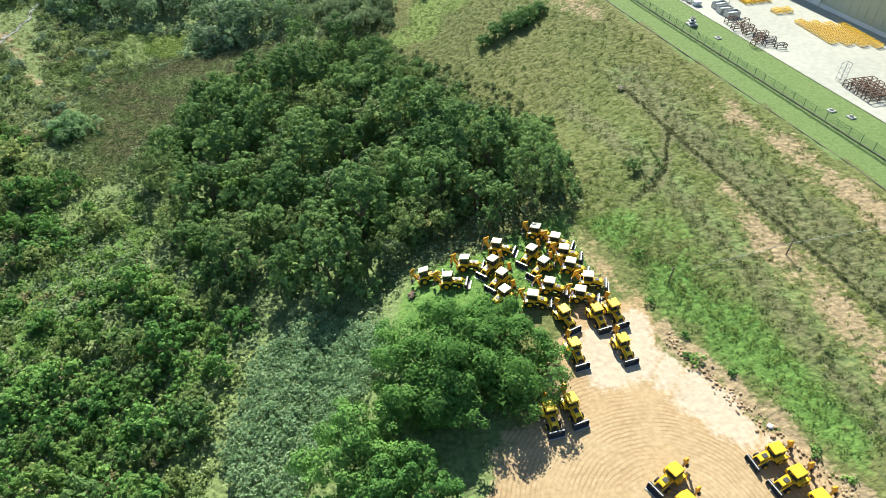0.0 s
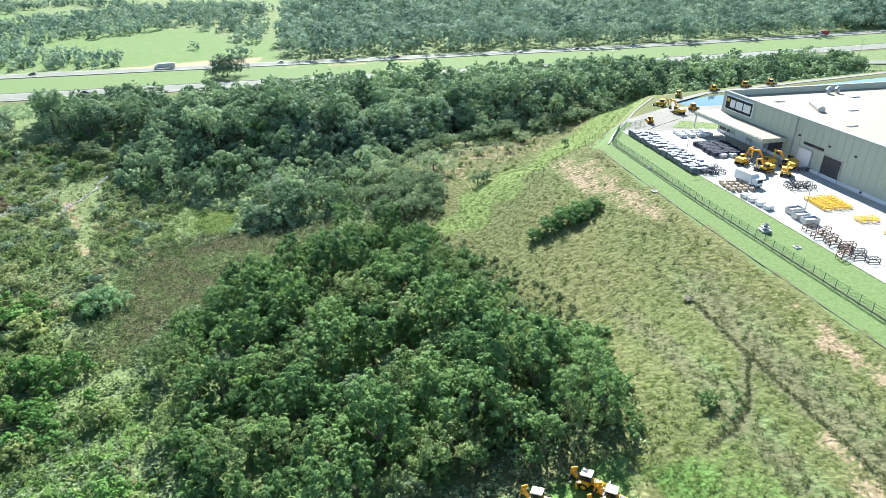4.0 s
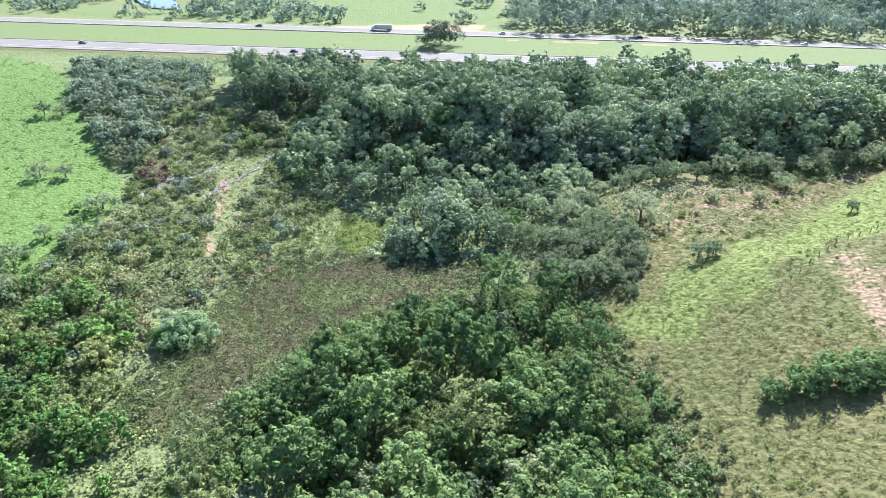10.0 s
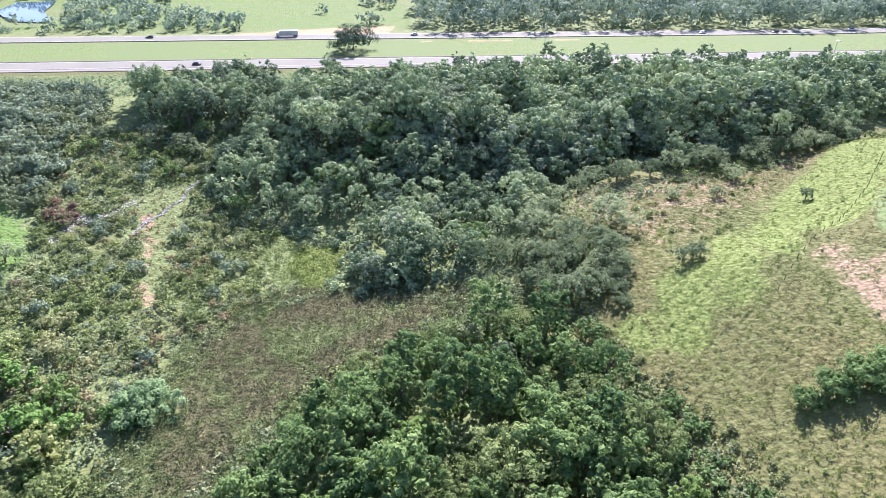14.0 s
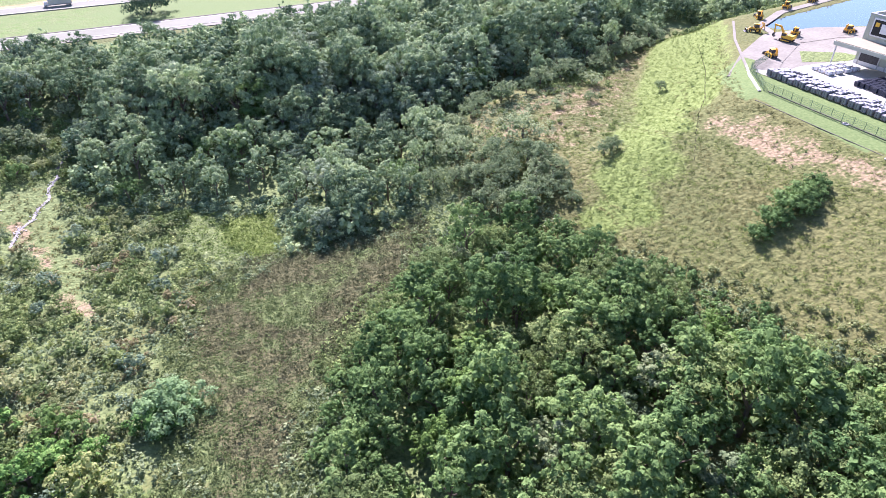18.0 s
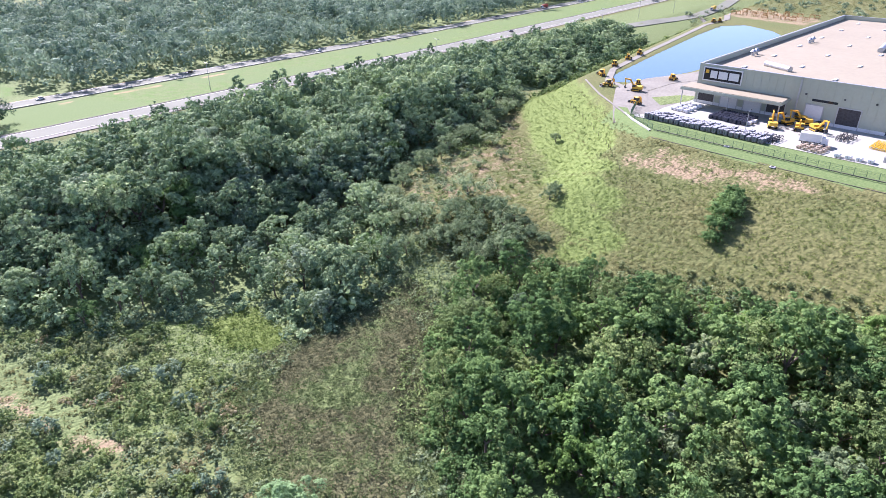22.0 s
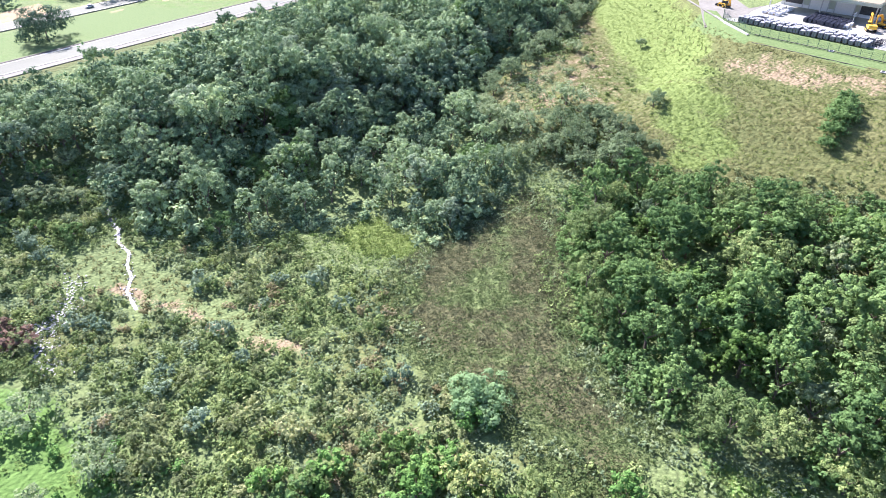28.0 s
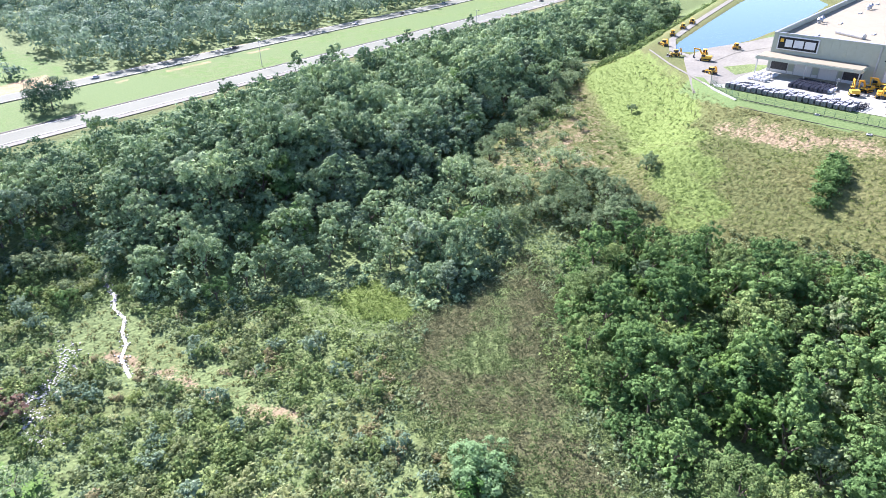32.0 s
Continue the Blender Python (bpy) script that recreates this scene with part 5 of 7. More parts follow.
stand(vr, "field_hedge", np.concatenate(line_spots), thin_forms, (0.16, 0.38), LEAF_OLIVE, "low olive bushes in a line down the grass bank", "hedge")
bush(38.3, 38.6, 0.62, tall_forms, LEAF_GROVE, "round_bush", "small round dark green bush on rough grass")
clump_v = crown_arrays(vr, 3.4, 3.6, 28, 2600, 0.2, heads=3.0, dome=True, full=1.6)
bush(-58.5, 101.5, 1.35, [clump_v], LEAF_CANE, "cane_clump", "round pale silver green clump of cane")
for x, y, s in ((-106, 157, 2.1), (-109.5, 160.5, 1.9), (-106.5, 163.5, 1.5), (-112, 165, 1.3), (-103.5, 160, 1.2)):
    bush(x, y, s, thin_forms, LEAF_RED, "red_bush", "reddish brown withered bush")
GREEN_CORNER = [(-116, 146), (-106, 142), (-98, 128), (-92, 112), (-104, 108), (-112, 124)]
stand(vr, "bright_scrub", scatter(vr, GREEN_CORNER, 4.2, keep=0.6), thin_forms, (0.6, 1.4), LEAF_BRIGHT, "bright green scrub at the meadow's edge", "scrub")
stand(vr, "nook_reeds", scatter(vr, NOOK_GREEN, 1.3), reed_forms, (0.8, 1.5), GRASS_FRESH, "fresh green rushes at the foot of the wood", "reeds")
stand(vr, "nook_grass", scatter(vr, LIME_NOOK, 1.0), reed_forms, (0.8, 1.4), GRASS_LIME, "bright yellow green grass in a nook of the wood", "grass")
cl = scatter(vr, CLEAR, 1.5, keep=0.8)
stand(vr, "clearing_tufts", cl, cover_forms, (0.3, 0.8), GRASS_DRY, "low tufts in a grassy clearing", "tufts")

# ---- factory ----
C0 = Vector((93.5, 139.5, 25.0))
HALL_TURN = 6.55
HX, HY, HZ = 140.0, -150.0, 11.0


def patch(name, outline, z, mat, label, category):
    """A flat paved or wet area at one level."""
    bm = bmesh.new()
    f = bm.faces.new([bm.verts.new((x, y, z)) for x, y in outline])
    f.normal_update()
    if f.normal.z < 0:
        f.normal_flip()
    bmesh.ops.triangulate(bm, faces=[f])
    return tagged(part(name, bm, mat), label, category, kind="structure")


patch("pavement_yard", YARD, TOP + 0.1, CONCRETE, "pale concrete storage yard beside a factory", "pavement")
patch("water_pond", POND, TOP - 0.2, WATER, "still blue grey water of a retention pond", "pond")
patch("water_river", RIVER_BED, float(height(-240.0, 362.0)) + 0.35, WATER, "distant bright bend of a river", "river")
patch("lawn_yard_island", [(82, 143), (88, 150), (97, 146), (100, 141), (92, 140.6)], TOP + 0.16, GROUND, "small lawn inside a kerbed yard island", "lawn")


def factory():
    hall = empty("factory_hall", C0.x, C0.y, C0.z, HALL_TURN)
    tagged(hall, "large grey-green sheet metal factory hall with a flat tan roof", "building")
    for r in ((0, HX, -0.4, 0, 0, HZ), (0, 0.4, HY, -0.4, 0, HZ), (HX - 0.4, HX, HY, -0.4, 0, HZ), (0.4, HX - 0.4, HY, HY + 0.4, 0, HZ)):
        w = part("wall", boxes(r), WALL_GREEN, hall)
        if r[1] - r[0] < 1 and r[0] == 0:
            # upright seams of the wall sheets
            bm = bmesh.new()
            for k in range(74):
                box(bm, -0.05, 0.01, -1.2 - 2 * k, -1.1 - 2 * k, 0.9, HZ - 0.1)
            part("seams", bm, WALL_GREEN, w)
    part("plinth", boxes((-0.12, 0.0, HY, 0.1, 0, 0.9)), PAINT_WHITE, hall, "pale plinth course")
    part("parapet_cap", boxes((-0.1, 0.55, HY, 0.1, HZ, HZ + 0.12), (0.55, HX + 0.1, -0.5, 0.1, HZ, HZ + 0.12), (HX - 0.5, HX + 0.1, HY, -0.5, HZ, HZ + 0.12)), GREY_METAL, hall)
    roof = part("roof", boxes((0.4, HX - 0.4, HY + 0.4, -0.4, HZ - 1.9, HZ - 1.5)), ROOF_TAN, hall, "flat tan sheet roof behind a parapet")
    rr = random.Random(3)
    for i in range(11):
        for j in range(12):
            x, y = 9 + i * 11.8, -9 - j * 11.8
            if (i + j) % 2 == 0:
                part("roof_light", boxes((x, x + 2.6, y, y + 0.9, HZ - 1.5, HZ - 1.2), bevel=0.08), PAINT_WHITE, roof)
    for x, y, l, t in ((15, -16, 9, 62), (40, -42, 13, 5), (70, -30, 13, 5)):
        m = pose(x, y, HZ - 0.2, 0, 0, t)
        bm = rod(bmesh.new(), (-l / 2, 0, -0.7), (l / 2, 0, -0.7), 0.85, 14)
        bmesh.ops.transform(bm, matrix=m, verts=bm.verts)
        part("ridge_vent", bm, GREY_METAL, roof, "grey half round roof ventilator")
    for x, y in ((66, -9), (69, -9), (30, -3.5), (33, -3.4)):
        bm = rod(bmesh.new(), (x, y, HZ - 1.5), (x, y, HZ - 0.3), 0.5, 10)
        rod(bm, (x, y, HZ - 0.3), (x, y, HZ + 0.4), 0.9, 10, 0.3)
        part("roof_fan", bm, GREY_METAL, roof)
    # the sign: a framed plate with three plain blocks and a small square
    sign = part("sign_plate", boxes((-0.32, -0.02, -12.2, -1.4, 6.6, 10.4)), PAINT_WHITE, hall, "white framed sign plate with plain blocks")
    part("sign_field", boxes((-0.36, -0.33, -11.9, -1.7, 6.9, 10.1)), BLACK, sign)
    for y0, y1 in ((-5.4, -3.5), (-8.3, -5.8), (-11.4, -8.7)):
        part("sign_block", boxes((-0.4, -0.37, y0, y1, 7.5, 9.5)), PAINT_WHITE, sign)
    part("sign_mark", boxes((-0.4, -0.37, -3.0, -2.1, 8.7, 9.6)), YELLOW_DIM, sign)
    # loading canopy
    can = part("canopy", boxes((-7.0, -0.05, -25.5, 1.6, 4.6, 5.4)), WALL_GREEN, hall, "deep loading canopy on slim posts")
    part("canopy_top", boxes((-6.8, -0.1, -25.3, 1.4, 5.4, 5.52)), ROOF_TAN, can)
    for y in (-25.0, -12.0, 1.0):
        part("post", rod(bmesh.new(), (-6.6, y, 0), (-6.6, y, 4.6), 0.16, 8), GREY_METAL, can)
    for y0, y1, z1, mat, nm in ((-5.5, -1.0, 4.2, STEEL_DARK, "dark open gate"), (-12, -7.5, 4.2, PAINT_WHITE, "white roller gate"), (-18.5, -14, 4.2, PAINT_WHITE, "white roller gate"), (-24.5, -20, 4.2, STEEL_DARK, "dark open gate"), (-33.5, -29.5, 4.6, PAINT_WHITE, "white roller gate"), (-42.0, -37.0, 5.0, STEEL_DARK, "dark open gate"), (-60.0, -55.0, 4.6, PAINT_WHITE, "white roller gate")):
        d = part("gate", boxes((-0.1, 0.0, y0, y1, 0.02, z1)), mat, hall, nm)
        part("gate_frame", boxes((-0.2, -0.1, y0 - 0.25, y0, 0.02, z1 + 0.25), (-0.2, -0.1, y1, y1 + 0.25, 0.02, z1 + 0.25), (-0.2, -0.1, y0, y1, z1, z1 + 0.25)), GREY_METAL, d)
    part("window_band", boxes((-0.08, 0.0, -36.5, -30.5, 5.6, 6.2)), DARK_GLASS, hall, "narrow dark window band")
    part("downpipe", boxes((-0.3, -0.05, -27.3, -26.9, 0.1, HZ - 0.3)), GREY_METAL, hall)
    for y in (-29, -38, -45):
        part("wall_lamp", boxes((-0.35, 0.0, y, y + 0.4, 7.0, 7.3)), STEEL_DARK, hall)


factory()

# ---- fences and kerbs ----


def mesh_panel(length, high):
    """Thin crossing wires as a flat lattice of strips."""
    bm = bmesh.new()
    n = max(2, int(length / 0.16))
    for k in range(n):
        x = (k + 0.5) * length / n
        box(bm, x - 0.01, x + 0.01, -0.008, 0.008, 0.08, high)
    for k in range(5):
        z = 0.1 + (high - 0.15) * k / 4
        box(bm, 0, length, -0.007, 0.007, z - 0.01, z + 0.01)
    me = bpy.data.meshes.new("wire_mesh")
    bm.to_mesh(me)
    bm.free()
    return me


FENCE_GREEN = material("green_wire", (0.1, 0.17, 0.11), 0.5, 0.3, vary=0.2)


def fence(name, line, high, step, label, wires=True, post_mat=None, r=0.04):
    ob = empty(name, *line[0], float(height(*line[0])), 0)
    tagged(ob, label, "fence")
    post_bm = rod(bmesh.new(), (0, 0, -0.3), (0, 0, high + 0.15), r, 6)
    post_me = bpy.data.meshes.new("post")
    post_bm.to_mesh(post_me)
    post_bm.free()
    post_me.materials.append(post_mat or FENCE_GREEN)
    panel = mesh_panel(step, high)
    panel.materials.append(FENCE_GREEN)
    inv = ob.matrix_basis.inverted()
    for (ax, ay), (bx, by) in zip(line[:-1], line[1:]):
        n = max(1, round(math.hypot(bx - ax, by - ay) / step))
        for k in range(n):
            x0, y0, x1, y1 = (ax + (bx - ax) * k / n, ay + (by - ay) * k / n, ax + (bx - ax) * (k + 1) / n, ay + (by - ay) * (k + 1) / n)
            z0, z1 = float(height(x0, y0)), float(height(x1, y1))
            p = new("post", post_me)
            p.parent = ob
            p.matrix_basis = inv @ pose(x0, y0, z0)
            if wires:
                w = new("wire_panel", panel)
                w["kind"] = "stuff"
                w.parent = ob
                d = math.hypot(x1 - x0, y1 - y0)
                w.matrix_basis = inv @ pose(x0, y0, z0, 0, -math.degrees(math.atan2(z1 - z0, d)), math.degrees(math.atan2(y1 - y0, x1 - x0))) @ Matrix.Diagonal((d / step, 1, 1, 1))
    return ob


fence("yard_fence", [(60.3, 131), (63.3, 90), (70.3, 26), (71.5, -10)], 1.85, 2.3, "green wire mesh fence on thin posts along mown grass")
fence("yard_fence", [(60.3, 131), (66.5, 142.0), (76, 147)], 1.85, 2.3, "green wire mesh fence at the corner of the yard")
fence("field_fence", [(36, 119), (41.2, 126), (46.2, 132), (53.5, 139.2), (66, 155), (80, 176)], 0.85, 3.0, "low dark field fence of thin posts in grass", wires=False, post_mat=BARK, r=0.05)
DRAIN_SHADE = material("dark_drain_and_shade", (0.09, 0.088, 0.06), 0.9, vary=0.2, scale=0.4, space="World")
# this dark strip is the fence foot's shadow, laid as a ribbon
ribbon("shade_fence_foot", [(60.8, 130), (63.9, 90), (70.9, 26), (72, -20)], 0.3, DRAIN_SHADE, 0.14, label="dark strip standing in for shade at the foot of a fence", category="kerb", step=3)
ribbon("kerb_drain", [(55.8, 128), (58.6, 90), (65.6, 26), (68, -20)], 0.17, DRAIN_SHADE, 0.08, label="thin dark drain along mown grass", category="drain", step=3)
KERB_STONE = material("kerb_stone", (0.36, 0.355, 0.34), 0.85, vary=0.12, scale=1.0, space="World")
patch("pavement_plaza", [(68, 143), (76, 150.5), (92, 163), (108, 164), (128, 160), (128, 151), (104, 142), (80, 141), (72, 139)], TOP + 0.13, SHOULDER, "tan asphalt apron between the yard and the pond", "pavement")
ribbon("kerb_yard", [(59.4, 131), (64.5, 140), (68, 145)], 0.45, KERB_STONE, 0.25, label="pale concrete kerb at the yard corner", category="kerb", step=2)
ribbon("path_yard", [(66, 141), (76, 149), (92, 160), (108, 161), (124, 157), (140, 155)], 9.5, SHOULDER, 0.2, label="worn pale track beside a pond", category="track", step=3)
ribbon("path_pond", [(92, 160), (96, 172), (112, 182), (150, 194), (236, 219), (262, 222)], 2.2, SHOULDER, 0.16, label="narrow bare track along a pond bank", category="track", step=3)
ribbon("track_footpath", [(66, 142), (80, 163), (92, 178)], 0.6, SHOULDER, 0.14, label="thin bare footpath on a grass bank", category="path", step=3)


def stones(name, line, width, mat, label, seed, per=5.0, category="stones"):
    """A run of pale stones and wet glints along a small stream."""
    r = np.random.default_rng(seed)
    co, fa, base = [], [], 0
    v, f = ICO
    for (ax, ay), (bx, by) in zip(line[:-1], line[1:]):
        n = int(math.hypot(bx - ax, by - ay) * per)
        for _ in range(n):
            k = r.uniform()
            x, y = ax + (bx - ax) * k + r.normal(0, width), ay + (by - ay) * k + r.normal(0, width)
            s = r.uniform(0.07, 0.2)
            co.append(v * (s * r.uniform(0.8, 1.4), s, s * 0.5) + (x, y, float(height(x, y)) + 0.12))
            fa.append(f + base)
            base += len(v)
    me = raw_mesh(name, np.concatenate(co), np.concatenate(fa))
    me.materials.append(mat)
    tagged(new(name, me), label, category, kind="stuff")


STONE = material("pale_stone", (0.42, 0.41, 0.385), 0.7, vary=0.2, scale=0.6, space="World")
stones("stream_stones", STREAM, 0.42, STONE, "white pebbles along a narrow stream", 31, 4.0)
SOIL_CLOD = material("red_soil", (0.36, 0.245, 0.145), 0.95, vary=0.3, scale=0.8, fine=5, bump=0.4, space="World")
stones("soil_clods", [(29.3, 9), (30.0, 5.5), (31.4, 1), (33.0, -4.5), (34.3, -9), (36, -15), (38.6, -24)], 0.55, SOIL_CLOD, "crumbled red soil along the cut bank of the sand", 33, 9.0, "soil")
stones("brook_stones", BROOK, 1.3, STONE, "scattered white stones along a brook", 32, 22.0)
# wet stones, with the water's glint put into their grey colour
STREAM_GLINT = material("glint_on_wet_stones", (0.14, 0.14, 0.125), 0.45, vary=0.45, scale=0.7, fine=4.0, bump=0.5, spec=0.5, space="World")
ribbon("water_stream", STREAM, 0.55, STREAM_GLINT, 0.1, label="thin glinting stream running over pale stones through grass", category="stream", step=2)

# ---- highway and ramp ----


def along(v, x0=-900, x1=1400, step=60):
    return [(x - 0.18 * v, road_y(x) + v) for x in range(x0, x1 + 1, step)]


ribbon("shoulder_near", along(-4.4), 15.0, SHOULDER, 0.24, label="bare gravelly shoulder of a highway", step=8)
ribbon("road_near", along(-3.8), 10.4, ASPHALT, 0.3, label="pale worn asphalt carriageway of a highway", step=8)
ribbon("road_far", along(41.0), 10.0, ASPHALT, 0.3, label="pale asphalt carriageway beyond a grass median", step=8)
for v, w in ((-8.4, 0.16), (0.8, 0.16), (36.8, 0.16), (45.2, 0.16)):
    ribbon("trim_road_line", along(v), w, PAINT_WHITE, 0.33, label="white painted edge line", category="road marking", step=8)
ribbon("kerb_median", along(2.4), 0.8, DRAIN_SHADE, 0.36, label="dark drain along the grass median", category="drain", step=8)
ribbon("road_ramp", [(140, 304), (179, 300), (232, 301), (289, 301), (340, 301), (376, 303), (430, 315), (506, 341), (578, 372)], 8.5, ASPHALT, 0.42, label="asphalt slip road joining a highway", step=5)
ribbon("road_service", [(376, 303), (336, 268), (292, 238), (262, 222)], 3.0, SHOULDER, 0.2, label="pale service road down to the pond", step=5)

# ---- machines ----
REAL = Matrix.Scale(1 / PLAN, 4)


def wheel(parent, x, y, r, w, hub_mat):
    bm = rod(bmesh.new(), (x, y - w / 2, r), (x, y + w / 2, r), r, 16)
    bmesh.ops.bevel(bm, geom=[e for e in bm.edges if len(e.link_faces) == 2 and e.calc_face_angle(0) > 1], offset=r * 0.12, segments=1, affect="EDGES")
    t = part("wheel", bm, BLACK, parent, "black rubber tyre")
    part("rim", rod(bmesh.new(), (x, y - w / 2 - 0.02, r), (x, y + w / 2 + 0.02, r), r * 0.55, 10), hub_mat, t)


def limb(bm, a, b, w0, w1, thick):
    """A tapering box arm in the x-z plane from a to b."""
    a, b = Vector((a[0], 0, a[1])), Vector((b[0], 0, b[1]))
    d = (b - a).normalized()
    n = Vector((-d.z, 0, d.x))
    ring = []
    for p, w in ((a, w0), (b, w1)):
        for s, y in ((1, -1), (1, 1), (-1, 1), (-1, -1)):
            ring.append(bm.verts.new(p + n * s * w / 2 + Vector((0, y * thick / 2, 0))))
    for q in ((0, 1, 2, 3), (7, 6, 5, 4), (0, 4, 5, 1), (1, 5, 6, 2), (2, 6, 7, 3), (3, 7, 4, 0)):
        bm.faces.new([ring[i] for i in q])
    return bm


HOE_ORANGE = material("dusty_orange_yellow", (0.6, 0.3, 0.025), 0.6, vary=0.22, scale=1.5, fine=8)


def backhoe(roof_mat, paint, label, raised=True):
    """A backhoe loader facing +x, bucket down in front, hoe folded behind."""
    ob = tagged(empty("backhoe_loader", 0, 0, 0), label, "machine")
    part("chassis", boxes((-1.5, 2.0, -0.45, 0.45, 0.45, 0.95), (-1.75, -1.35, -1.0, 1.0, 0.35, 1.1), bevel=0.04), STEEL_DARK, ob)
    hood = part("hood", prism([(0.45, 0.95), (2.15, 0.95), (2.15, 1.35), (1.9, 1.5), (0.45, 1.62)], -0.42, 0.42), paint, ob)
    part("grille", boxes((2.15, 2.19, -0.34, 0.34, 1.0, 1.3)), STEEL_DARK, hood)
    part("hood_panel", boxes((0.9, 1.6, -0.3, 0.3, 1.58, 1.63)), STEEL_DARK, hood)
    cab = part("cab", boxes((-1.05, 0.45, -0.74, 0.74, 0.95, 1.5), bevel=0.05), paint, ob)
    part("cab_glass", boxes((-0.98, 0.36, -0.68, 0.68, 1.5, 2.55)), DARK_GLASS, cab, "dark cab windows")
    for x, y in ((-1.0, -0.7), (-1.0, 0.7), (0.4, -0.7), (0.4, 0.7), (-0.3, -0.72), (-0.3, 0.72)):
        part("pillar", boxes((x - 0.05, x + 0.05, y - 0.05, y + 0.05, 1.5, 2.6)), STEEL_DARK, cab)
    part("cab_roof", boxes((-1.2, 0.62, -0.82, 0.82, 2.58, 2.78), bevel=0.09), roof_mat, cab, "flat painted cab roof")
    for y in (-0.95, 0.95):
        part("rear_mudguard", prism([(-1.5, 1.05), (-1.35, 1.52), (-0.6, 1.66), (0.1, 1.5), (0.25, 1.05), (0.05, 1.05), (-0.1, 1.4), (-0.6, 1.5), (-1.2, 1.4), (-1.3, 1.05)], y - 0.26, y + 0.26), paint, ob)
        wheel(ob, -0.6, y, 0.72, 0.46, paint)
        wheel(ob, 1.55, y * 0.9, 0.46, 0.34, paint)
        bm = bmesh.new()
        limb(bm, (0.55, 1.4), (1.95, 0.95), 0.26, 0.24, 0.13)
        limb(bm, (1.9, 1.02), (2.75, 0.42), 0.26, 0.2, 0.13)
        bmesh.ops.translate(bm, verts=bm.verts, vec=(0, y * 0.62, 0))
        part("loader_arm", bm, paint, ob)
        part("stabiliser", boxes((-1.8, -1.6, y - 0.12, y + 0.12, 0.08, 1.35), (-1.9, -1.45, y - 0.2, y + 0.2, 0.02, 0.1)), paint, ob)
    bucket = part("front_bucket", prism([(2.65, 0.05), (3.35, 0.02), (3.35, 0.06), (2.8, 0.16), (2.62, 0.4), (2.72, 0.85), (2.9, 0.98), (2.86, 1.02), (2.6, 0.9), (2.5, 0.4)], -1.16, 1.16), STEEL_DARK, ob, "dark steel loader bucket")
    for y in (-1.19, 1.15):
        part("bucket_side", boxes((2.6, 3.1, y, y + 0.04, 0.06, 0.8)), STEEL_DARK, bucket)
    part("cutting_edge", boxes((3.3, 3.45, -1.18, 1.18, 0.02, 0.07), (2.82, 2.95, -1.18, 1.18, 0.98, 1.05)), GREY_METAL, bucket, "worn bright steel edge")
    boom = part("boom", limb(limb(bmesh.new(), (-1.75, 0.95), (-2.35, 2.2), 0.34, 0.4, 0.26), (-2.35, 2.15), (-1.75, 3.35), 0.4, 0.22, 0.24), HOE_ORANGE, ob, "dusty orange yellow boom")
    part("boom_ram", rod(bmesh.new(), (-1.62, 0, 1.3), (-2.0, 0, 2.6), 0.07, 8), GREY_METAL, boom)
    part("dipper", limb(limb(bmesh.new(), (-1.7, 3.4), (-2.55, 2.9), 0.2, 0.36, 0.22), (-2.55, 2.95), (-2.95, 1.25), 0.34, 0.2, 0.2), HOE_ORANGE, ob)
    part("hoe_bucket", prism([(-3.1, 1.3), (-2.85, 1.35), (-2.7, 0.9), (-2.85, 0.55), (-3.25, 0.45), (-3.3, 0.55), (-2.98, 0.72), (-2.95, 0.95)], -0.3, 0.3), STEEL_DARK, ob)
    part("exhaust", rod(bmesh.new(), (0.75, 0.3, 1.6), (0.75, 0.3, 2.2), 0.05, 6), STEEL_DARK, ob)
    return ob


def ground_pose(x, y, rz, lift=0.0):
    """Stands a thing on the ground, tipped with its slope."""
    h = float(height(x, y))
    d = 1.2
    n = Vector((float(height(x - d, y) - height(x + d, y)) / (2 * d), float(height(x, y - d) - height(x, y + d)) / (2 * d), 1)).normalized()
    tip = Vector((0, 0, 1)).rotation_difference(n).to_matrix().to_4x4()
    return Matrix.Translation((x, y, h + lift)) @ tip @ pose(0, 0, 0, 0, 0, rz) @ REAL


pale = backhoe(CREAM, YELLOW, "yellow backhoe loader with a cream cab roof, parked in rows")
gold = backhoe(YELLOW, YELLOW, "yellow backhoe loader with a yellow roof on bare sand")
faded = backhoe(YELLOW_DIM, YELLOW_DIM, "faded yellow loader standing on grass by a pond")
PARK_PALE = [(6.4, 24.2, -20), (4.0, 27.0, -15), (9.4, 27.0, -22), (12.3, 25.4, 212), (12.6, 22.6, 218), (14.4, 29.0, -28), (12.0, 19.6, 205), (15.6, 18.0, -22), (18.0, 26.2, 216), (18.6, 23.4, 214), (18.4, 19.6, -28), (20.6, 30.6, -35), (22.4, 27.8, -32), (22.6, 25.2, -30), (22.4, 22.4, -28), (23.6, 19.4, -20), (21.6, 17.2, -24)]
PARK_GOLD = [(23.1, 8.4, -84), (22.1, 13.6, -84), (24.4, 13.8, -86), (18.2, 14.4, -74), (17.4, 9.2, -82), (11.6, 1.7, -88), (14.2, 2.1, -86), (31.4, -8.2, 188), (31.9, -10.9, 188), (32.4, -13.6, 188), (20.6, -7.9, 200), (20.2, -10.8, 202), (20.0, -14.0, 200)]
POND_SIDE = [(142.5, 192.5, 20), (131, 189.5, 20), (117, 185.2, 25), (101, 178.5, 60), (90, 167.5, 150), (78, 148.5, 80), (97.5, 161.5, 30), (113, 159.0, 10), (246, 220.5, 10), (250, 219.5, 20)]
jit = random.Random(8)
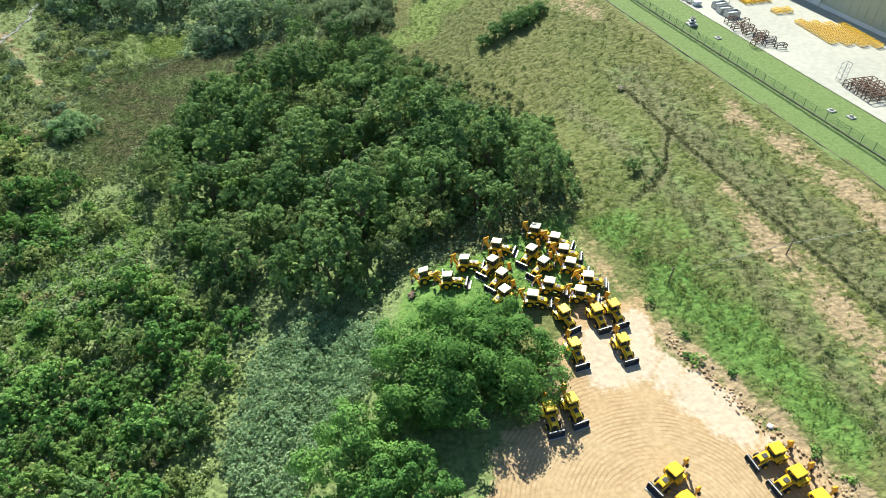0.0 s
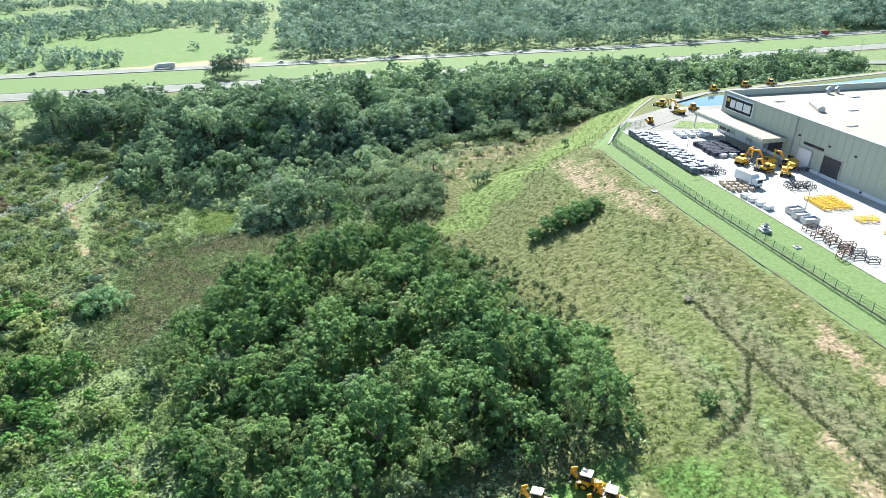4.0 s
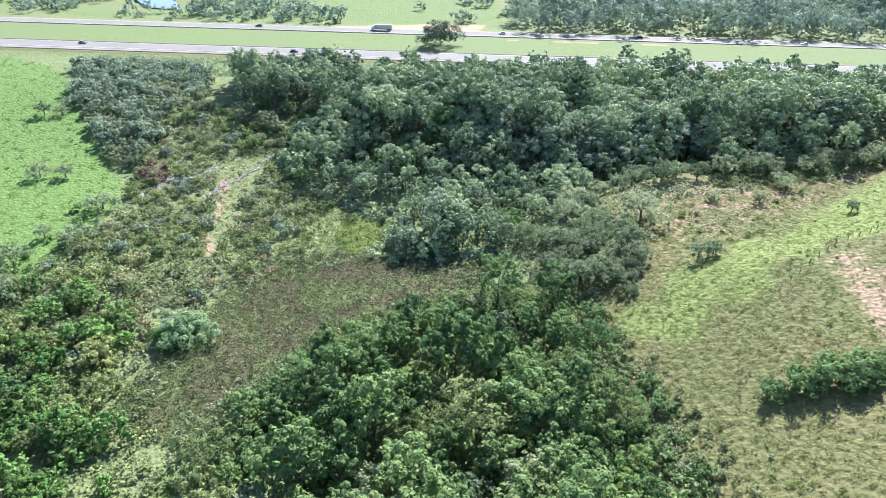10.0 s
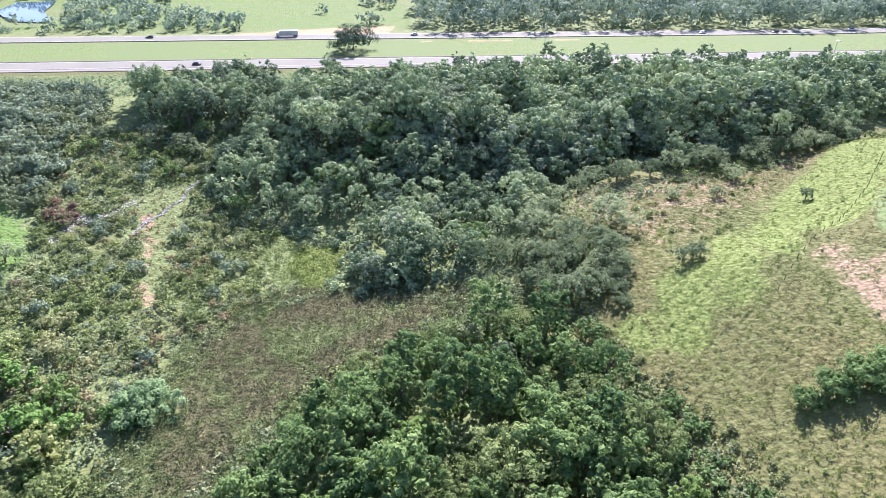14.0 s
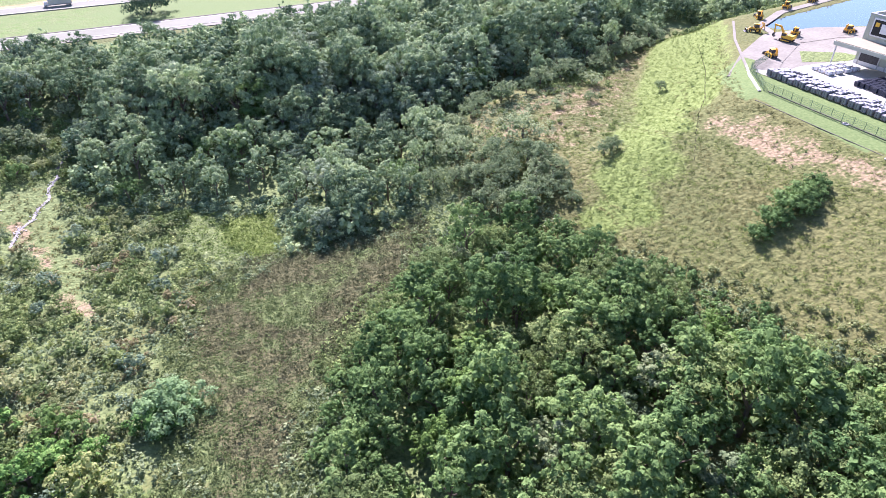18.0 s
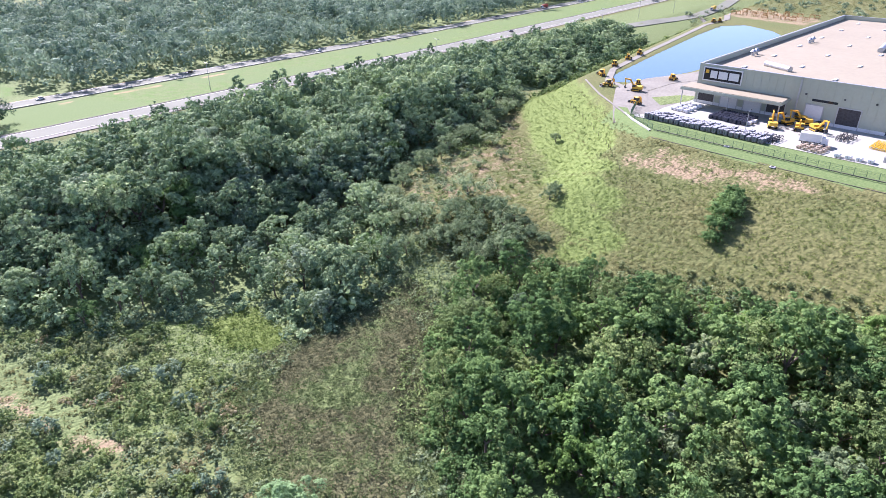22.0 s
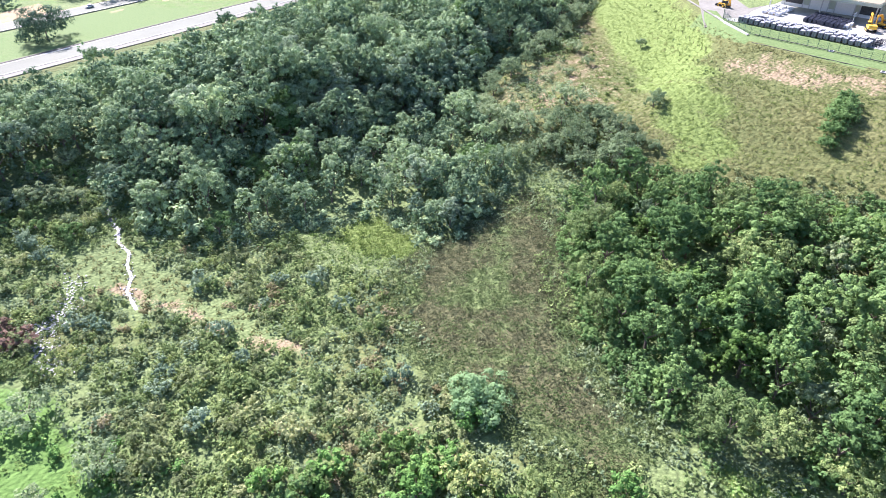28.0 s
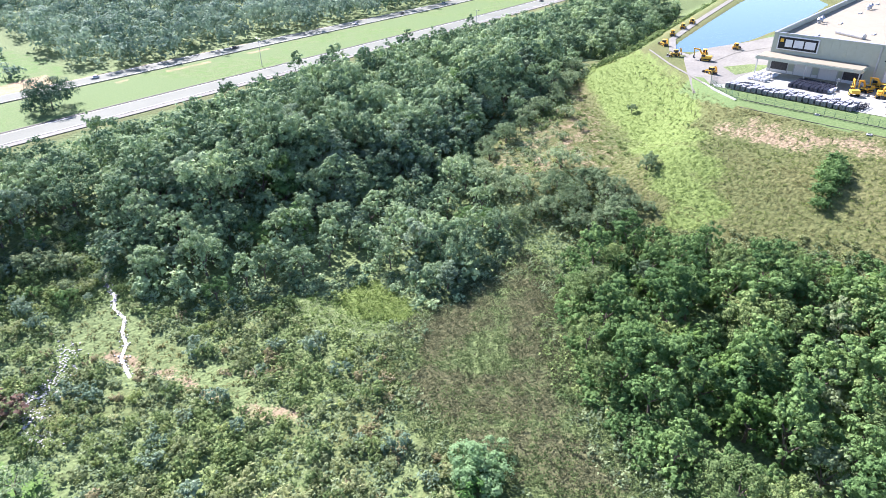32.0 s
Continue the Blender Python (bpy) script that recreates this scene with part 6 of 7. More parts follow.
for proto, rows, group in ((pale, PARK_PALE, "backhoe loaders in the park"), (gold, PARK_GOLD, "backhoe loaders on the sand"), (faded, POND_SIDE, "machines by the pond")):
    proto["group"] = group
    for k, (x, y, rz) in enumerate(rows):
        m = ground_pose(x, y, rz + jit.uniform(-4, 4), 0.02 if group[0] == "b" else 0.03)
        if k == 0:
            proto.matrix_basis = m
        else:
            copy_thing(proto, m).matrix_basis = m


def yard_pose(x, y, rz=HALL_TURN, lift=0.12):
    return pose(x, y, TOP + lift, 0, 0, rz) @ REAL


def excavator(paint, label, dig=1):
    """A tracked excavator facing +x with a cranked boom."""
    ob = tagged(empty("excavator", 0, 0, 0), label, "machine")
    for y in (-1.15, 1.15):
        t = part("crawler_track", prism([(-1.9, 0.1), (-1.6, 0.0), (1.6, 0.0), (1.9, 0.1), (2.05, 0.45), (1.9, 0.8), (-1.9, 0.8), (-2.05, 0.45)], y - 0.3, y + 0.3), BLACK, ob)
        part("track_frame", boxes((-1.5, 1.5, y - 0.33, y + 0.33, 0.3, 0.6)), paint, t)
    part("turntable", rod(bmesh.new(), (0, 0, 0.7), (0, 0, 1.0), 0.8, 14), STEEL_DARK, ob)
    part("body", prism([(-2.3, 1.0), (1.3, 1.0), (1.3, 1.5), (0.2, 1.5), (0.1, 2.1), (-2.2, 2.1), (-2.4, 1.7)], -1.3, 1.3), paint, ob)
    cab = part("cab", boxes((0.15, 1.6, 0.35, 1.3, 1.0, 1.7), bevel=0.05), paint, ob)
    part("cab_glass", boxes((0.2, 1.55, 0.4, 1.26, 1.7, 2.6)), DARK_GLASS, cab, "dark cab windows")
    part("cab_roof", boxes((0.1, 1.6, 0.34, 1.32, 2.6, 2.75), bevel=0.05), paint, cab)
    part("boom", limb(limb(bmesh.new(), (0.9, 1.5), (2.9, 4.3), 0.5, 0.62, 0.4), (2.85, 4.25), (5.2, 4.4), 0.6, 0.34, 0.38), HOE_ORANGE, ob)
    part("stick", limb(bmesh.new(), (4.9, 4.7), (4.6, 1.9), 0.46, 0.26, 0.3), paint, ob)
    part("bucket", prism([(4.3, 1.9), (4.8, 1.9), (5.0, 1.3), (4.8, 0.75), (4.2, 0.6), (4.0, 0.75), (4.5, 1.0), (4.6, 1.4)], -0.5, 0.5), STEEL_DARK, ob)
    return ob


ex = excavator(YELLOW_DIM, "dull yellow tracked excavator with a cranked boom")
YARD_EX = [(87.5, 107.0, 200), (90.5, 111.5, 165), (94.0, 108.5, 120), (90.5, 104.0, 235), (97.0, 111.0, 95), (85.0, 112.5, 30)]
for k, (x, y, rz) in enumerate(YARD_EX):
    m = yard_pose(x, y, rz)
    (copy_thing(ex, m) if k else ex).matrix_basis = m
ex["group"] = "excavators in the yard"
copy_thing(ex, Matrix()).matrix_basis = yard_pose(91.0, 157.5, 110, 0.22)

# ---- yard goods ----


GREY_WRAP = material("grey_wrapped_crates", (0.17, 0.175, 0.18), 0.6, vary=0.3, scale=1.2, fine=5)
CRATE_TOP = material("pale_grey_wrap", (0.36, 0.37, 0.37), 0.5, vary=0.25, scale=1.5, fine=5)
NAVY = material("dark_blue_steel", (0.03, 0.035, 0.05), 0.5, vary=0.3, scale=1.0)
TAN_BOX = material("tan_boxes", (0.42, 0.34, 0.24), 0.8, vary=0.25, scale=0.8)


def crate(mat, w, d, h, label, name="crate"):
    ob = tagged(empty(name, 0, 0, 0), label, "crate")
    part("pallet", boxes(*[(-w / 2, w / 2, -d / 2 + k * d / 3 - 0.06 + 0.06, -d / 2 + k * d / 3 + 0.16, 0, 0.14) for k in range(3)]), TAN_BOX, ob)
    body = part("body", boxes((-w / 2, w / 2, -d / 2, d / 2, 0.14, h), bevel=0.05), mat, ob)
    part("strap", boxes((-w / 2 - 0.012, w / 2 + 0.012, -0.05, 0.05, 0.14, h + 0.012), (-0.05, 0.05, -d / 2 - 0.012, d / 2 + 0.012, 0.14, h + 0.012)), STEEL_DARK, body)
    part("lid", boxes(*[(-w / 2 + 0.04, w / 2 - 0.04, -d / 2 + 0.06 + k * d / 3, -d / 2 - 0.06 + (k + 1) * d / 3, h, h + 0.09) for k in range(3)], bevel=0.03), CRATE_TOP if mat is GREY_WRAP else mat, body)
    return ob


def rows_of(proto, group, places):
    proto["group"] = group
    for k, m in enumerate(places):
        (copy_thing(proto, m) if k else proto).matrix_basis = m


jit = random.Random(9)
grid = []
for i in range(22):
    for j in range(4):
        y = 138.0 - i * 1.42
        x = 68.3 + 0.075 * (138.0 - y) + j * 1.42
        grid.append(yard_pose(x + jit.uniform(-0.1, 0.1), y, HALL_TURN + jit.uniform(-5, 5)) @ Matrix.Diagonal((1, jit.uniform(0.9, 1.06), jit.uniform(0.8, 1.2), 1)))
rows_of(crate(GREY_WRAP, 1.82, 1.42, 1.5, "grey wrapped crate in a long stacked row"), "grey crates", grid)
rows_of(crate(NAVY, 5.2, 1.15, 1.3, "long dark blue steel case stacked near the canopy", "steel_case"), "dark cases",
        [yard_pose(82.4 + 4.3 * i + jit.uniform(-0.4, 0.4), 127.0 - 1.08 * j, HALL_TURN + jit.uniform(-2, 2)) for i in range(2) for j in range(9)])
rows_of(crate(PAINT_WHITE, 2.2, 1.5, 1.0, "white topped pack of panels in the yard", "panel_pack"), "white packs",
        [yard_pose(81.0 + 2.5 * i, 138.0 - 1.9 * j + 0.1 * i, HALL_TURN + jit.uniform(-5, 5)) for i in range(4) for j in range(3)] + [yard_pose(83 + 2.5 * i, 119.5 - 2 * j, 10) for i in range(2) for j in range(2)] + [yard_pose(74 + 0.4 * k, 92.5 - 2.1 * k, jit.uniform(-8, 14)) for k in range(4)])
rows_of(crate(TAN_BOX, 1.2, 1.1, 0.8, "tan wooden box in a loose row", "wooden_box"), "tan boxes",
        [yard_pose(73.2 + 1.5 * i + jit.uniform(-0.2, 0.2), 100.5 - 1.5 * j + jit.uniform(-0.2, 0.2), jit.uniform(-12, 12)) for i in range(4) for j in range(4)])


def rack(mat, label, l=3.0, w=1.3, h=1.5, name="steel_rack"):
    """An open frame of bars."""
    ob = tagged(empty(name, 0, 0, 0), label, "rack")
    for x in (-l / 2, l / 2):
        for y in (-w / 2, w / 2):
            part("upright", boxes((x - 0.07, x + 0.07, y - 0.07, y + 0.07, 0, h)), mat, ob)
    for z, bars in ((h * 0.3, (-l / 2, l / 2)), (h, (-l / 2, -l / 6, l / 6, l / 2))):
        for y in (-w / 2, w / 2):
            part("rail", boxes((-l / 2, l / 2, y - 0.06, y + 0.06, z - 0.06, z + 0.06)), mat, ob)
        for x in bars:
            part("crossbar", boxes((x - 0.06, x + 0.06, -w / 2 + 0.06, w / 2 - 0.06, z - 0.05, z + 0.05)), mat, ob)
    return ob


rows_of(rack(RUST, "rusty steel frame stacked on the concrete"), "rusty frames",
        [yard_pose(78.2 + 1.6 * jit.uniform(-1, 1) - 0.15 * k, 76.0 - 1.5 * k, jit.uniform(-25, 25), 0.12 + 0.0) for k in range(8)] + [yard_pose(81.5 + 1.7 * (k % 3), 47.0 - 1.7 * (k // 3), 5 + jit.uniform(-4, 4)) for k in range(12)])
rows_of(rack(STEEL_DARK, "dark steel frame standing in the yard", 2.6, 1.2, 1.1), "dark frames",
        [yard_pose(73.0 + 1.7 * (k % 3), 110.2 - 1.8 * (k // 3), jit.uniform(-10, 10)) for k in range(9)] + [yard_pose(78.0 + 1.3 * (k % 2), 68.0 - 1.6 * k, jit.uniform(-20, 20)) for k in range(4)] + [yard_pose(87.0 + 1.9 * (k % 3), 97.5 - 1.7 * (k // 3), jit.uniform(-15, 15)) for k in range(6)] + [yard_pose(96 + 1.8 * k, 106 - 0.4 * k, jit.uniform(-30, 30)) for k in range(3)])
rows_of(rack(YELLOW, "yellow painted steel frame in a dense row", 2.2, 0.9, 0.8, "yellow_frame"), "yellow frames",
        [yard_pose(86.5 + 2.3 * i, 90.0 - 1.1 * j + 0.1 * i, HALL_TURN) for i in range(3) for j in range(6)] + [yard_pose(90.5 + 2.4 * i, 73.0 - 1.25 * j - 1.2 * i, HALL_TURN + 8) for i in range(4) for j in range(9)] + [yard_pose(89.5 + 2.3 * i, 79.5 - 1.2 * j, HALL_TURN) for i in range(2) for j in range(2)])


def open_box(label):
    ob = tagged(empty("steel_skip", 0, 0, 0), label, "container")
    part("floor_plate", boxes((-1.9, 1.9, -1.0, 1.0, 0, 0.12)), GREY_METAL, ob)
    for r in ((-1.95, 1.95, -1.05, -0.97, 0.12, 1.5), (-1.95, 1.95, 0.97, 1.05, 0.12, 1.5), (-1.95, -1.87, -0.97, 0.97, 0.12, 1.5), (1.87, 1.95, -0.97, 0.97, 0.12, 1.5)):
        part("side", boxes(r), GREY_METAL, ob)
    part("load", boxes((-1.8, 1.8, -0.9, 0.9, 0.12, 1.1), bevel=0.15), PAINT_WHITE, ob, "pale load inside")
    return ob


rows_of(open_box("grey open steel skip with pale load"), "steel skips", [yard_pose(78.8, 81.5, 4), yard_pose(79.0, 79.0, 3), yard_pose(79.2, 84.0, 6)])


def tower(label):
    ob = tagged(empty("scaffold_tower", 0, 0, 0), label, "scaffold")
    for x in (-0.9, 0.9):
        for y in (-0.6, 0.6):
            part("upright", rod(bmesh.new(), (x, y, 0), (x, y, 4.0), 0.05, 6), GREY_METAL, ob)
    for z in (0.4, 1.6, 2.8, 4.0):
        for r in ((-0.9, 0.9, -0.63, -0.57), (-0.9, 0.9, 0.57, 0.63), (-0.93, -0.87, -0.57, 0.57), (0.87, 0.93, -0.57, 0.57)):
            part("brace", boxes((*r, z - 0.04, z + 0.04)), GREY_METAL, ob)
    return ob


tower("open scaffold tower of thin grey tubes").matrix_basis = yard_pose(81.6, 49.5, 10)


def lorry(box_mat, label, l=6.2):
    ob = tagged(empty("box_truck", 0, 0, 0), label, "truck")
    part("chassis", boxes((-l + 0.3, 1.9, -0.5, 0.5, 0.55, 0.9)), STEEL_DARK, ob)
    part("cargo_box", boxes((-l + 0.4, 0.1, -1.25, 1.25, 0.95, 3.5), bevel=0.04), box_mat, ob)
    cab = part("cab", prism([(0.2, 0.5), (2.1, 0.5), (2.1, 1.4), (1.9, 2.5), (0.25, 2.6)], -1.12, 1.12), PAINT_WHITE, ob)
    part("windscreen", prism([(2.1, 1.45), (2.13, 1.45), (1.93, 2.35), (1.9, 2.35)], -0.98, 0.98), DARK_GLASS, cab)
    part("bumper", boxes((2.05, 2.2, -1.1, 1.1, 0.4, 0.7)), STEEL_DARK, cab)
    for x in (1.2, -l + 1.6, -l + 2.7):
        for y in (-1.0, 1.0):
            wheel(ob, x, y, 0.48, 0.28, GREY_METAL)
    return ob


lorry(PAINT_WHITE, "white box truck parked in the yard").matrix_basis = yard_pose(79.4, 98.6, -72)


def car(mat, label):
    ob = tagged(empty("car", 0, 0, 0), label, "car")
    body = part("body", prism([(-2.1, 0.3), (2.1, 0.3), (2.15, 0.7), (1.2, 0.92), (-1.9, 0.98), (-2.15, 0.7)], -0.85, 0.85), mat, ob)
    part("cabin", prism([(-1.75, 0.95), (0.95, 0.9), (0.35, 1.42), (-1.2, 1.46)], -0.72, 0.72), DARK_GLASS, body, "dark car windows")
    part("car_roof", boxes((-1.15, 0.3, -0.7, 0.7, 1.44, 1.49), bevel=0.02), mat, body)
    for x in (-1.3, 1.35):
        for y in (-0.78, 0.78):
            wheel(ob, x, y, 0.32, 0.2, GREY_METAL)
    return ob


CAR_GREY = material("car_paint_grey", (0.14, 0.145, 0.15), 0.3, vary=0.05, spec=0.6)
CAR_BLACK = material("car_paint_black", (0.02, 0.02, 0.022), 0.3, vary=0.05, spec=0.6)
CAR_RED = material("trailer_red", (0.35, 0.06, 0.04), 0.5, vary=0.1)
road_turn = math.degrees(math.atan(0.18))


def on_road(x, v, back=False):
    v = v + 10.5 if v > 15 else v - 6.0
    return pose(x - 0.18 * v, road_y(x) + v, float(height(x - 0.18 * v, road_y(x) + v)) + 0.31, 0, -0.4 if not back else 0.4, road_turn + (180 if back else 0)) @ REAL


white_car = car(PAINT_WHITE, "white car on the highway")
rows_of(white_car, "cars on the highway", [on_road(-36, 31.5, True), on_road(174, 31.5, True), on_road(98, 28.5, True), yard_pose(99.5, 96, 70), on_road(372, 31, True)])
rows_of(car(CAR_BLACK, "black car on the highway"), "cars on the highway", [on_road(26, 31.5, True), on_road(134, 28.8, True), on_road(213, 3.5), on_road(-120, 0.5), yard_pose(99.8, 92.5, 75), on_road(-150, 31.5, True)])
rows_of(car(CAR_GREY, "grey car on the highway"), "cars on the highway", [on_road(60, 0.5), on_road(260, 31.5, True), on_road(-210, 3.5)])
rows_of(lorry(CAR_RED, "red covered lorry on the highway", 9.0), "lorries on the highway", [on_road(318, 31.5, True), on_road(441, 3.0)])
rows_of(lorry(GREY_METAL, "grey lorry with a long box on the highway", 11.0), "lorries on the highway", [on_road(411, 31.5, True), on_road(415, 0.5), on_road(-95, 31.5, True)])

lorry(YELLOW_DIM, "lorry loaded with yellow machines on a slip road", 10.0).matrix_basis = pose(404, 309.3, float(height(404, 309.3)) + 0.43, 0, 0, 193) @ REAL


def lamp_post(name, h, label, arm=1.2):
    ob = tagged(empty(name, 0, 0, 0), label, "lamp post")
    part("pole", rod(bmesh.new(), (0, 0, 0), (0, 0, h), 0.13, 8, 0.07), GREY_METAL, ob)
    a = part("arm", rod(bmesh.new(), (-arm, 0, h), (arm, 0, h), 0.06, 6), GREY_METAL, ob)
    part("lamp_head", boxes((-arm - 0.5, -arm + 0.1, -0.15, 0.15, h - 0.12, h + 0.05), (arm - 0.1, arm + 0.5, -0.15, 0.15, h - 0.12, h + 0.05), bevel=0.03), STEEL_DARK, a)
    return ob


rows_of(lamp_post("yard_lamp", 9.0, "slim grey lamp post in the yard"), "yard lamps", [yard_pose(70.6, 112.5), yard_pose(80.6, 83.0), yard_pose(82.5, 40.0)])
rows_of(lamp_post("street_lamp", 11.0, "tall grey lamp post beside the highway"), "street lamps", [pose(x, y, float(height(x, y)) + 0.1, 0, 0, 100) for x, y in ((13.5, 306.5), (124, 296), (323, 318), (366, 318), (272, 310))])


def timber_pole(label):
    ob = tagged(empty("timber_pole", 0, 0, 0), label, "pole")
    part("pole", rod(bmesh.new(), (0, 0, -0.4), (0, 0, 2.6), 0.1, 7, 0.07), BARK, ob)
    part("crossbar", boxes((-0.4, 0.4, -0.05, 0.05, 2.3, 2.4)), BARK, ob)
    return ob


tp = timber_pole("thin weathered timber pole on the slope")
rows_of(tp, "timber poles", [pose(x, y, float(height(x, y)), 0, 3, 20) for x, y in ((33.2, 16.5), (47.8, 14.8))])

WIRE = material("slack_wire", (0.4, 0.4, 0.38), 0.5, vary=0.2)
for a, b in (((47.8, 14.8, 1.9), (61.0, 14.0, 0.25)), ((47.8, 14.8, 1.9), (36.5, 17.0, 0.2))):
    za, zb = float(height(a[0], a[1])) + a[2], float(height(b[0], b[1])) + b[2]
    w = part("slack_wire", rod(bmesh.new(), (a[0], a[1], za), (b[0], b[1], zb), 0.03, 5), WIRE)
    tagged(w, "pale slack wire from a timber pole to the grass", "wire")

# concrete bits on the mown strip, scraps on the slope
def vent(label):
    ob = tagged(empty("concrete_vent", 0, 0, 0), label, "vent")
    for k in range(3):
        part("slab", boxes((-0.9 + 0.25 * k, 0.9 - 0.25 * k, -0.9 + 0.25 * k, 0.9 - 0.25 * k, 0.55 * k, 0.55 * k + 0.3), bevel=0.05), STONE, ob)
    part("core", rod(bmesh.new(), (0, 0, 0), (0, 0, 1.5), 0.35, 8), STEEL_DARK, ob)
    return ob


vent("stepped pale concrete vent on mown grass").matrix_basis = pose(68.8, 77.0, TOP + 0.05)


def manhole(label):
    ob = tagged(empty("manhole", 0, 0, 0), label, "manhole")
    part("collar", boxes((-0.55, 0.55, -0.55, 0.55, 0, 0.2), bevel=0.04), STONE, ob)
    part("cover", rod(bmesh.new(), (0, 0, 0.22), (0, 0, 0.27), 0.36, 12), STEEL_DARK, ob)
    return ob


rows_of(manhole("pale concrete manhole on mown grass"), "manholes", [pose(x, y, float(height(x, y)), 0, 0, 8) for x, y in ((57.6, 99.0), (72.8, 40.5), (74.5, 38.0), (70.5, 70.0), (62.0, 112.0))])


def scrap(label, seed, n=7):
    r = random.Random(seed)
    ob = tagged(empty("scrap_heap", 0, 0, 0), label, "scrap")
    for _ in range(n):
        bm = boxes((-r.uniform(0.4, 1.1), r.uniform(0.4, 1.1), -0.18, 0.18, 0, 0.06))
        bmesh.ops.transform(bm, matrix=pose(r.uniform(-0.6, 0.6), r.uniform(-0.5, 0.5), r.uniform(0.1, 0.4), r.uniform(-15, 15), r.uniform(-15, 15), r.uniform(0, 180)), verts=bm.verts)
        part("board", bm, DRAIN_SHADE if r.random() < 0.6 else RUST, ob)
    return ob


scrap("grey scrap boards lying on the slope", 4).matrix_basis = ground_pose(47.4, 62.2, 20, 0.2)
scrap("weathered boards lying in rough grass", 5).matrix_basis = ground_pose(33.4, 60.4, 70, 0.2)
scrap("old grey trailer parts under the trees", 6, 12).matrix_basis = ground_pose(1.2, 25.0, 70, 0.2)
bag = tagged(empty("white_sack", 33.6, -5.0, float(height(33.6, -5.0)) - 0.05, 20), "crumpled white sack on the edge of the sand", "sack")
bm = bmesh.new()
bmesh.ops.create_icosphere(bm, subdivisions=2, radius=0.36)
for v in bm.verts:
    v.co = v.co * (1 + 0.18 * noise.noise(v.co * 3)) * 1.0
    v.co.z = max(v.co.z * 0.6, -0.1) + 0.1
part("sack", bm, PAINT_WHITE, bag)

# ---- far side ----


def house(w, d, h, wall_mat, roof_mat, label, name="house"):
    ob = tagged(empty(name, 0, 0, 0), label, "building")
    wall = part("wall", boxes((-w / 2, w / 2, -d / 2, d / 2, -1.0, h)), wall_mat, ob)
    roof = bmesh.new()
    e = 0.6
    pts = [(-w / 2 - e, -d / 2 - e, h), (w / 2 + e, -d / 2 - e, h), (w / 2 + e, d / 2 + e, h), (-w / 2 - e, d / 2 + e, h), (-w / 4, 0, h + d * 0.2), (w / 4, 0, h + d * 0.2)]
    vsx = [roof.verts.new(p) for p in pts]
    for f in ((0, 1, 5, 4), (2, 3, 4, 5), (1, 2, 5), (3, 0, 4), (3, 2, 1, 0)):
        roof.faces.new([vsx[i] for i in f])
    part("roof", roof, roof_mat, ob)
    n = max(2, int(w / 4))
    for k in range(n):
        x = -w / 2 + (k + 0.5) * w / n
        part("window", boxes((x - 0.7, x + 0.7, -d / 2 - 0.05, -d / 2, 1.0, min(2.4, h - 0.4))), DARK_GLASS, wall)
    return ob


hr = random.Random(12)
protos = [house(14, 9, 3.4, PINK_WALL, TILE_ROOF, "low house with rose walls and a clay tile roof"), house(20, 10, 3.8, PAINT_WHITE, TILE_ROOF, "low white house with a clay tile roof"), house(26, 12, 5.5, PINK_WALL, PAINT_WHITE, "long rose building with a pale roof")]
spots = []
for _ in range(400):
    x, y = hr.uniform(335, 690), hr.uniform(590, 900)
    if y > 590 + 0.55 * (x - 335) and all(math.hypot(x - a, y - b) > 27 for a, b in spots):
        spots.append((x, y))
    if len(spots) > 38:
        break
for k, (x, y) in enumerate(spots):
    m = pose(x, y, float(height(x, y)), 0, 0, hr.choice((10, 15, 100, 105)) + hr.uniform(-5, 5))
    p = protos[k % 3]
    p["group"] = "houses beyond the highway"
    (copy_thing(p, m) if k > 2 else p).matrix_basis = m
house(44, 18, 7, PAINT_WHITE, GREY_METAL, "long white pavilion on a far lawn", "pavilion").matrix_basis = pose(20, 800, float(height(20, 800)), 0, 0, 8)
ribbon("track_far", [(214, 600), (226, 650), (206, 700), (176, 730), (120, 745), (20, 760)], 9, TRACK_SAND, 0.4, label="pale winding drive beyond the woodland", category="track", step=12)
house(70, 30, 16, material("brown_block", (0.2, 0.17, 0.15), 0.8), ROOF_TAN, "large brown block among far houses", "far_block").matrix_basis = pose(730, 915, float(height(730, 915)), 0, 0, 20)


def prism_roof():
    """A shallow gable over the long hall, its ridge along y."""
    bm = prism([(-0.7, 11.5), (42.7, 11.5), (42.7, 12.1), (21, 14.2), (-0.7, 12.1)], 23.3, 97.7)
    return bm


